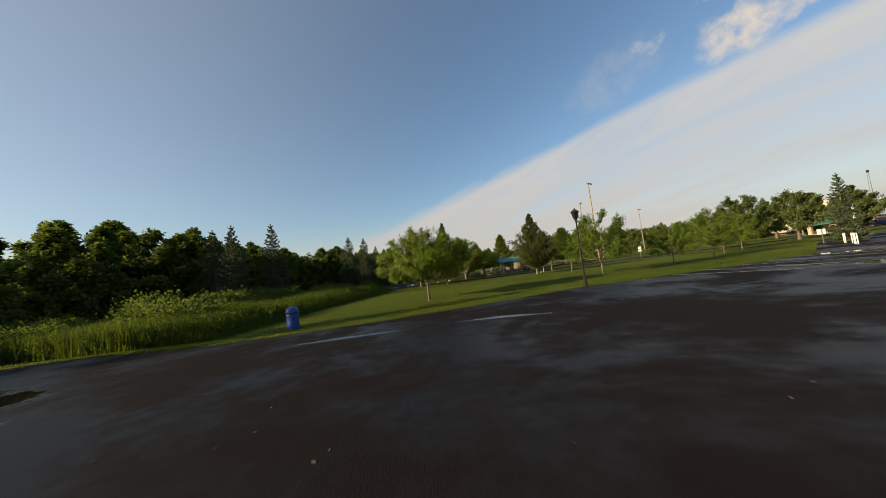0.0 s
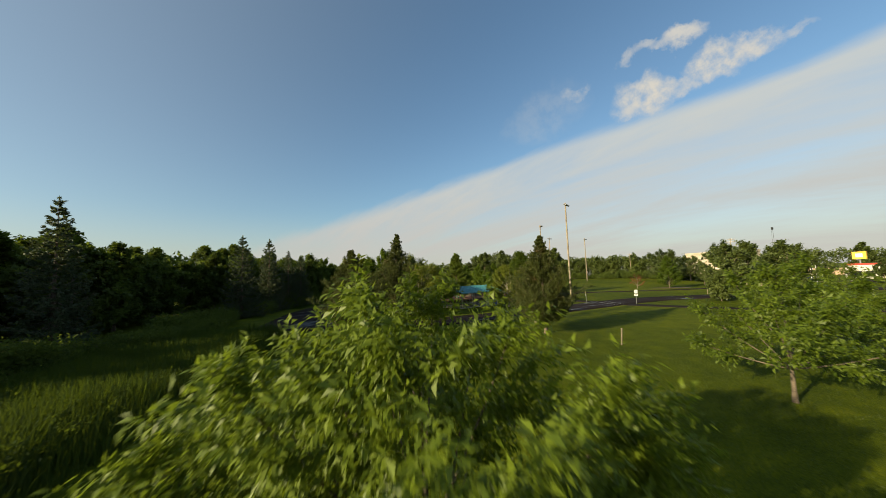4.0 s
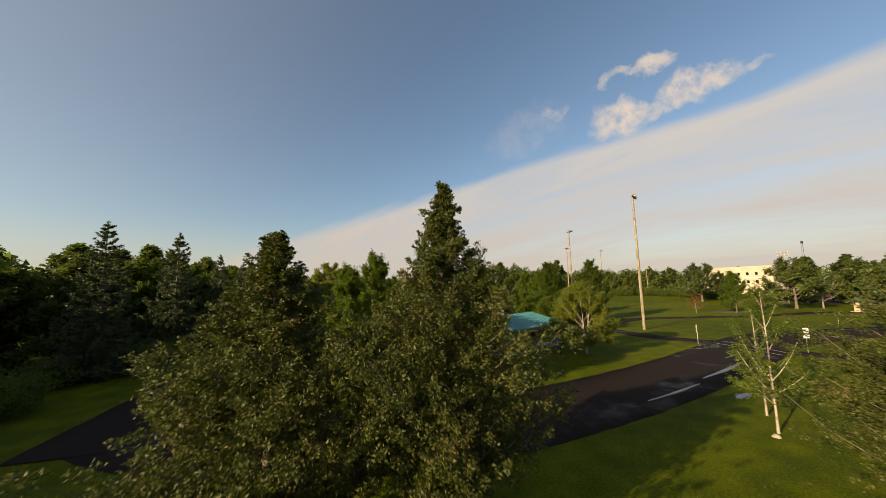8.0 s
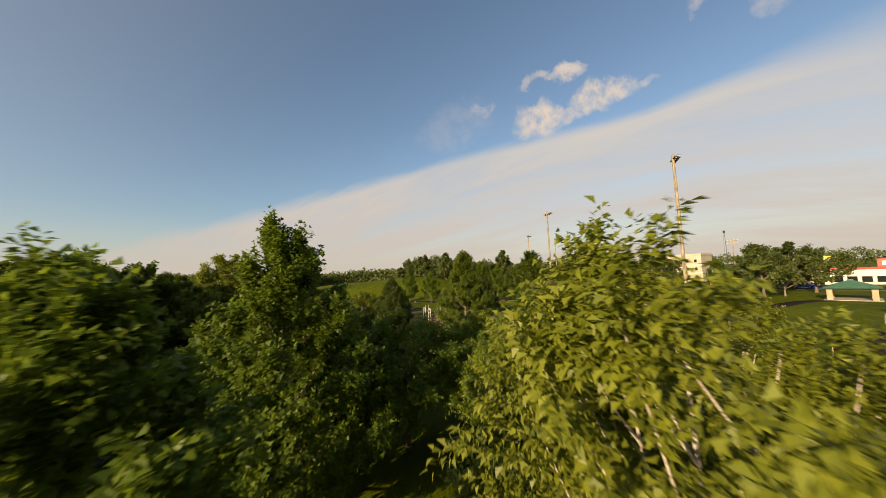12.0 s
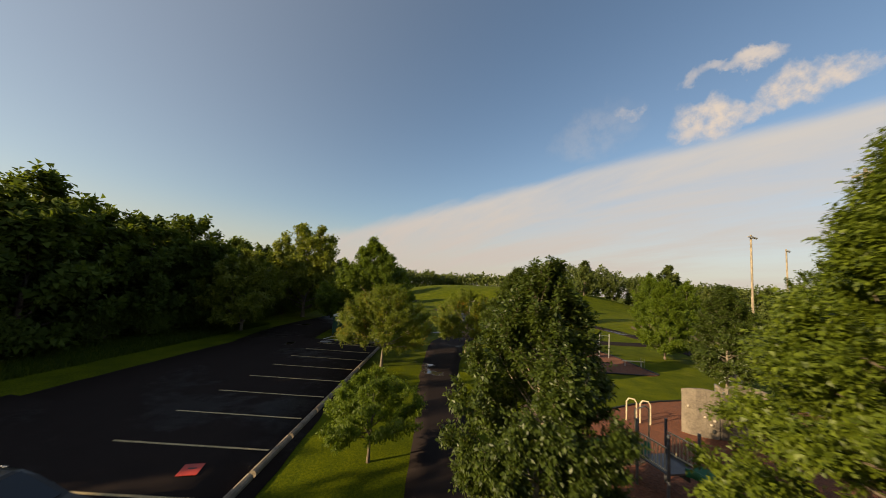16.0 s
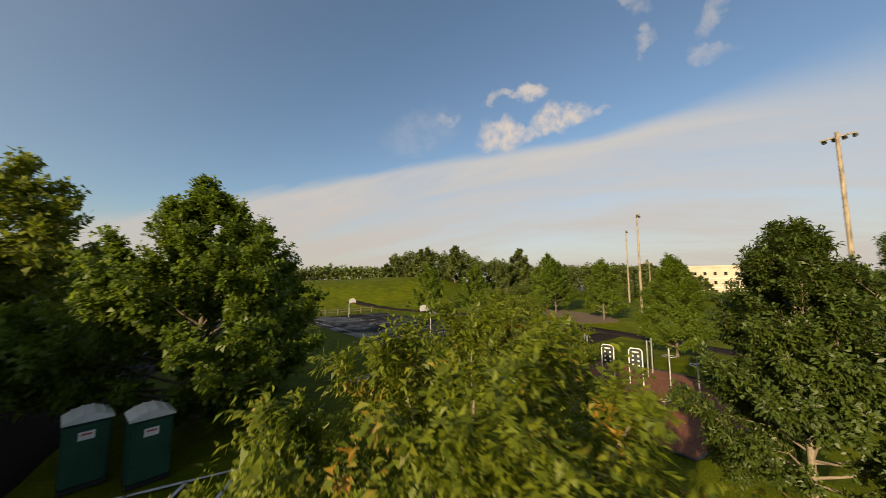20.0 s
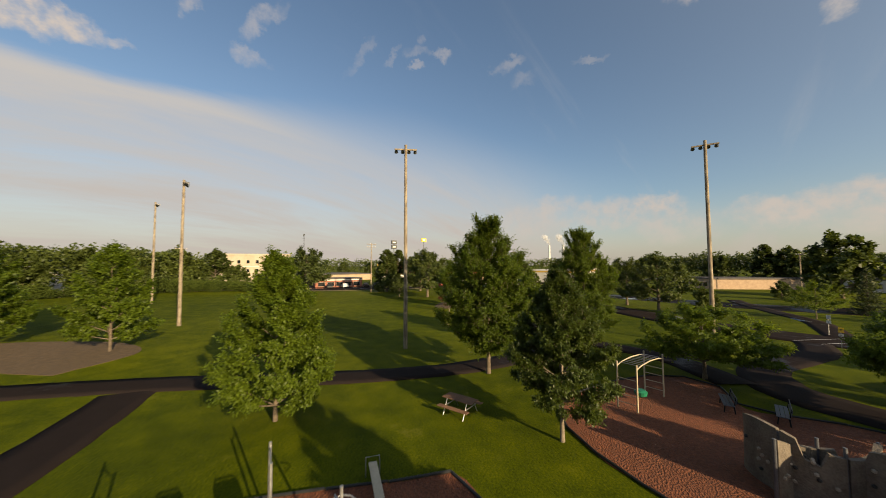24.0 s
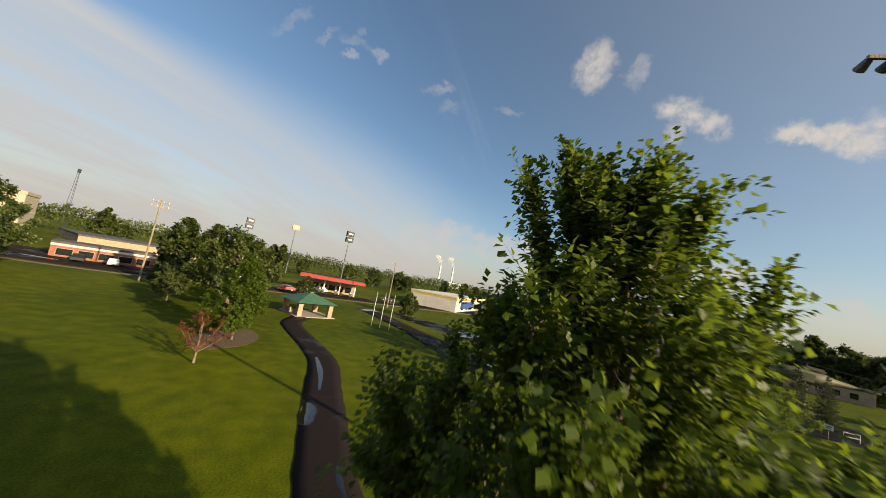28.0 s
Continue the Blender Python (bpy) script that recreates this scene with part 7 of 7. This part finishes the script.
def tall_sign(m, height, size, tint, label, twin=False):
    s = thing("tall_sign", m, label, "sign", "roadside signs")
    part("mast", cyl(0, 0, -0.3, height, 0.28, 0.2, 12), "lamp_metal", s)
    if twin:
        for k in (0, 1):
            box_ = part("sign_box", box(0, 0, height - 1.2 - 2.6 * k, 1.2, size, 2.2, 0.05), tint, s)
            part("text_bar", box(-0.62, 0, height - 1.2 - 2.6 * k, 0.02, size * 0.6, 0.6), "white_paint", box_)
    else:
        box_ = part("sign_box", box(0, 0, height - 1.2, 0.8, size, 2.4, 0.05), tint, s)
        part("emblem", box(-0.42, 0, height - 1.2, 0.02, size * 0.5, 1.2), "white_paint" if tint != "white_paint" else "panel_red", box_)
    return s


tall_sign(pose(178, 42, 0, 0, 0, 10), 24.5, 3.4, "sign_dark", "tall dark twin-box roadside sign", True)
tall_sign(pose(218, 56, 0, 0, 0, 10), 25.0, 3.4, "panel_yellow", "tall yellow roadside sign")
tall_sign(pose(202, 78, 0, 0, 0, 10), 22.0, 3.0, "sign_dark", "tall dark roadside sign", True)
tall_sign(pose(154, 92, 0, 0, 0, 10), 8.5, 3.0, "panel_yellow", "yellow restaurant sign on a mast")
tall_sign(pose(157, 82, 0, 0, 0, 10), 7.0, 3.4, "panel_red", "red and white restaurant sign")
lattice = thing("radio_mast", pose(168, 123, 0), "thin grey lattice radio mast", "mast")
for i in range(3):
    part("leg", rod((0.8 * math.cos(2.09 * i), 0.8 * math.sin(2.09 * i), 0), (0.2 * math.cos(2.09 * i), 0.2 * math.sin(2.09 * i), 21), 0.04, sides=6), "sign_dark", lattice)
part("antenna", box(0, 0, 20.8, 0.6, 0.6, 1.0, 0.05), "sign_dark", lattice)
for x, y in ((1222, -794), (1186, -840)):
    s = thing("smoke_stack", pose(x, y, 0), "far pale power station stack with steam", "chimney", "stacks")
    part("stack", cyl(0, 0, 0, 92, 4.6, 3.6, 16), "white_paint", s)
    bm = bmesh.new()
    r = random.Random(int(x))
    for i in range(6):
        made = bmesh.ops.create_icosphere(bm, subdivisions=2, radius=4 + 2.0 * i)["verts"]
        for v in made:
            v.co *= 1 + 0.3 * noise.noise(v.co * 0.12)
        bmesh.ops.translate(bm, vec=(r.uniform(-4, 4) + 1.5 * i, r.uniform(-4, 4) + 3.0 * i, 95 + 7.0 * i), verts=made)
    part("steam_plume", bm, "steam", s, "rising white steam", smooth=True)
block = building("power_station", pose(1230, -850, 0, 0, 0, 30), 90, 160, 26, "stucco_white", "roof_dark", "far grey power station block")

# ---- helicopter on a plinth ----
def helicopter(m):
    h = thing("helicopter", m, "olive drab army helicopter mounted on a plinth", "helicopter")
    part("plinth", lathe([(0.8, -0.1), (0.5, 0.4), (0.35, 3.6), (0.6, 3.9)], 14), "olive_metal", h)
    bm = bmesh.new()
    rows = []
    for x, w, lo, hi in ((4.6, 0.15, 4.9, 5.2), (4.0, 0.75, 4.45, 5.7), (3.0, 1.15, 4.25, 6.2), (1.6, 1.25, 4.2, 6.45), (-0.6, 1.25, 4.2, 6.5), (-2.0, 1.0, 4.4, 6.45), (-3.0, 0.5, 5.0, 6.2), (-5.5, 0.34, 5.35, 6.0), (-8.2, 0.2, 5.75, 6.15)):
        rows.append([bm.verts.new((x, w * math.cos(a), (lo + hi) / 2 + (hi - lo) / 2 * math.sin(a))) for a in np.linspace(0, 6.2832, 15)[:-1]])
    for a, b in zip(rows, rows[1:]):
        for i in range(14):
            j = (i + 1) % 14
            bm.faces.new((a[i], a[j], b[j], b[i]))
    bm.faces.new(rows[0][::-1]), bm.faces.new(rows[-1])
    bmesh.ops.recalc_face_normals(bm, faces=bm.faces)
    part("fuselage", bm, "olive_metal", h, smooth=True)
    part("canopy", box(3.35, 0, 5.55, 1.3, 1.7, 0.75, 0.25), "dark_glass", h, "dark cockpit glazing")
    part("engine_cowl", box(-0.6, 0, 6.75, 2.6, 1.1, 0.7, 0.2), "olive_metal", h)
    part("mast", cyl(0.3, 0, 6.9, 7.6, 0.12), "play_grey", h)
    for s in (-1, 1):
        part("rotor_blade", box(0.3 + s * 3.6, 0, 7.6 - 0.05, 7.2, 0.5, 0.06, turn=None), "sign_dark", h)
        part("skid", bent([(-1.8, s * 1.2, 3.95), (1.8, s * 1.2, 3.9), (2.4, s * 1.2, 4.15)], 0.06), "olive_metal", h)
        for x in (-1.0, 1.2):
            part("skid_strut", rod((x, s * 1.2, 3.92), (x, s * 0.7, 4.4), 0.05), "olive_metal", h)
        part("door", box(0.4, s * 1.26, 5.3, 1.6, 0.05, 1.3, 0.02), "olive_metal", h)
        part("tailplane", box(-6.3, s * 0.8, 5.8, 0.7, 1.2, 0.07, 0.02), "olive_metal", h)
    part("tail_fin", quad([(-7.6, 0, 5.9), (-8.2, 0, 5.9), (-9.4, 0, 7.7), (-8.7, 0, 7.7)], 0.07), "olive_metal", h)
    part("tail_rotor", box(-9.0, 0.2, 7.5, 0.18, 0.05, 2.0), "sign_dark", h)
    return h


helicopter(pose(44.5, 12.0, 0, 0, -6, 28))
slab("plinth_bed", [(42, 10), (47, 10), (47, 14.5), (42, 14.5)], "mulch", 0.03, "mulch bed round the helicopter plinth", "mulch bed")
for x, y in ((37, 29.0), (35.5, 27.6), (39, 31.2)):
    gate = thing("barrier_gate", pose(x, y, 0, 0, 0, 42), "low white steel barrier beside the lot", "barrier", "barriers")
    part("frame", bent([(-0.8, 0, 0), (-0.8, 0, 0.95), (0.8, 0, 0.95), (0.8, 0, 0)], 0.035), "white_paint", gate)
    part("rail", rod((-0.8, 0, 0.5), (0.8, 0, 0.5), 0.03), "white_paint", gate)

# ---- tall weeds on the bank, grass blades on the near lawn ----
def blades(name, count, inside, tall, wide, material, label, seed, lean=0.35, category="grass"):
    r = np.random.default_rng(seed)
    xy = inside(r, count)
    n = len(xy)
    h = tall(xy, r)
    az = r.uniform(0, 2 * np.pi, n)
    side = np.c_[np.cos(az), np.sin(az)] * (wide * r.uniform(0.6, 1.4, n) * 0.5)[:, None]
    tip = np.c_[np.cos(az + 1.57), np.sin(az + 1.57)] * (h * lean * r.normal(0, 1, n))[:, None]
    z = land(xy[:, 0], xy[:, 1])
    a = np.c_[xy - side, z - 0.01]
    b = np.c_[xy + side, z - 0.01]
    c = np.c_[xy + side * 0.75 + tip * 0.4, z + h * 0.6]
    d = np.c_[xy - side * 0.75 + tip * 0.4, z + h * 0.6]
    e = np.c_[xy + tip, z + h]
    v = np.stack([a, b, c, d, e], 1).reshape(-1, 3)
    i = np.arange(n)[:, None] * 5
    f = np.concatenate([i + (0, 1, 2), i + (0, 2, 3), i + (3, 2, 4)])
    me = fast_mesh(name, v, f)
    me.materials.append(M[material])
    return tagged(new(name, me), label, category, kind="stuff")


def bank(r, n):
    y = r.uniform(15.5, 53, n)
    edge = np.interp(y, (15, 20, 26, 33, 40, 48, 53), (-11.0, -10.6, -10.4, -9.8, -8.4, -8.0, -8.6)) + r.normal(0, 0.25, n)
    x = edge - 11.5 * r.random(n)
    return np.c_[x, y]


def bank_height(xy, r):
    lump = np.array([noise.noise(Vector((x * 0.35, y * 0.35, 1))) for x, y in xy])
    edge = np.interp(xy[:, 1], (15, 26, 40, 53), (-11.0, -10.4, -8.4, -8.6))
    inner = np.clip((edge - xy[:, 0]) / 2.2, 0.0, 1)
    return (0.28 + 0.95 * inner + 0.4 * lump * inner) * r.uniform(0.6, 1.25, len(xy))


blades("tall_grass", 90000, bank, bank_height, 0.028, "weed_blade", "tall uncut grass and weeds on the bank", 71, 0.3)


def weeds():
    r = np.random.default_rng(72)
    xy = bank(r, 1500)
    xy = xy[(xy[:, 0] < -10.6)]
    c = np.repeat(np.c_[xy, 0.35 + 0.75 * r.random(len(xy))], 14, 0) + r.normal(0, 0.13, (len(xy) * 14, 3))
    v, f = leaf_quads(c, r.normal(0, 1, c.shape) + (0, 0, 0.9), 0.13, r, 0.5)
    v[:, 2] = np.maximum(v[:, 2], 0.02)
    me = fast_mesh("weeds", v, f)
    me.materials.append(M["weed_blade"])
    tagged(new("weeds", me), "broad-leaved weeds among the tall grass", "weeds", kind="stuff")


weeds()


def near_lawn(r, n):
    x, y = r.uniform(-9.5, 24, n), 13.5 + 36 * r.random(n) ** 1.25
    edge = np.interp(x, (-9.3, -3.9, 1, 8.2, 13.5, 25), (13.6, 14.6, 16.2, 19.1, 19.8, 22.5))
    keep = y > edge + 0.02
    return np.c_[x, y][keep]


blades("lawn_grass", 150000, near_lawn, lambda xy, r: 0.055 * r.uniform(0.5, 1.5, len(xy)), 0.012, "grass_blade", "short mown grass blades of the lawn", 73, 0.6)


def edge_tufts(r, n):
    x = r.uniform(-24, 25, n)
    edge = np.interp(x, (-24, -15, -9.3, -3.9, 1, 8.2, 13.5, 25), (15.2, 14.3, 13.6, 14.6, 16.2, 19.1, 19.8, 22.5))
    return np.c_[x, edge + np.abs(r.normal(0, 0.12, n)) - 0.03]


blades("edge_grass", 9000, edge_tufts, lambda xy, r: 0.10 * r.uniform(0.4, 1.6, len(xy)), 0.012, "grass_blade", "ragged grass along the asphalt edge", 74, 0.7)


def bay_verge(r, n):
    y = r.uniform(84, 122, n)
    x = np.interp(y, (84, 92, 100, 114, 122), (-14.5, -13, -11.2, -9.0, -7.6)) - 5.0 * r.random(n) ** 1.5
    return np.c_[x, y]


blades("verge_grass", 26000, bay_verge, lambda xy, r: 0.18 * r.uniform(0.4, 1.8, len(xy)), 0.02, "weed_blade", "long grass on the verge below the woods", 75, 0.5)


def litter():
    """Small leaves and twigs lying on the wet lot."""
    r = np.random.default_rng(76)
    c = np.c_[r.uniform(-9, 10, 60), r.uniform(1.5, 14, 60), np.full(60, 0.034)]
    v, f = leaf_quads(c, r.normal(0, 1, (60, 3)) * (1, 1, 0.05), 0.07, r, 0.5)
    v[:, 2] = 0.030 + 0.012 * r.random(len(v))
    me = fast_mesh("leaf_litter", v, f)
    me.materials.append(M["dirt"])
    tagged(new("leaf_litter", me), "scattered wet leaves on the asphalt", "leaves", kind="stuff")


litter()
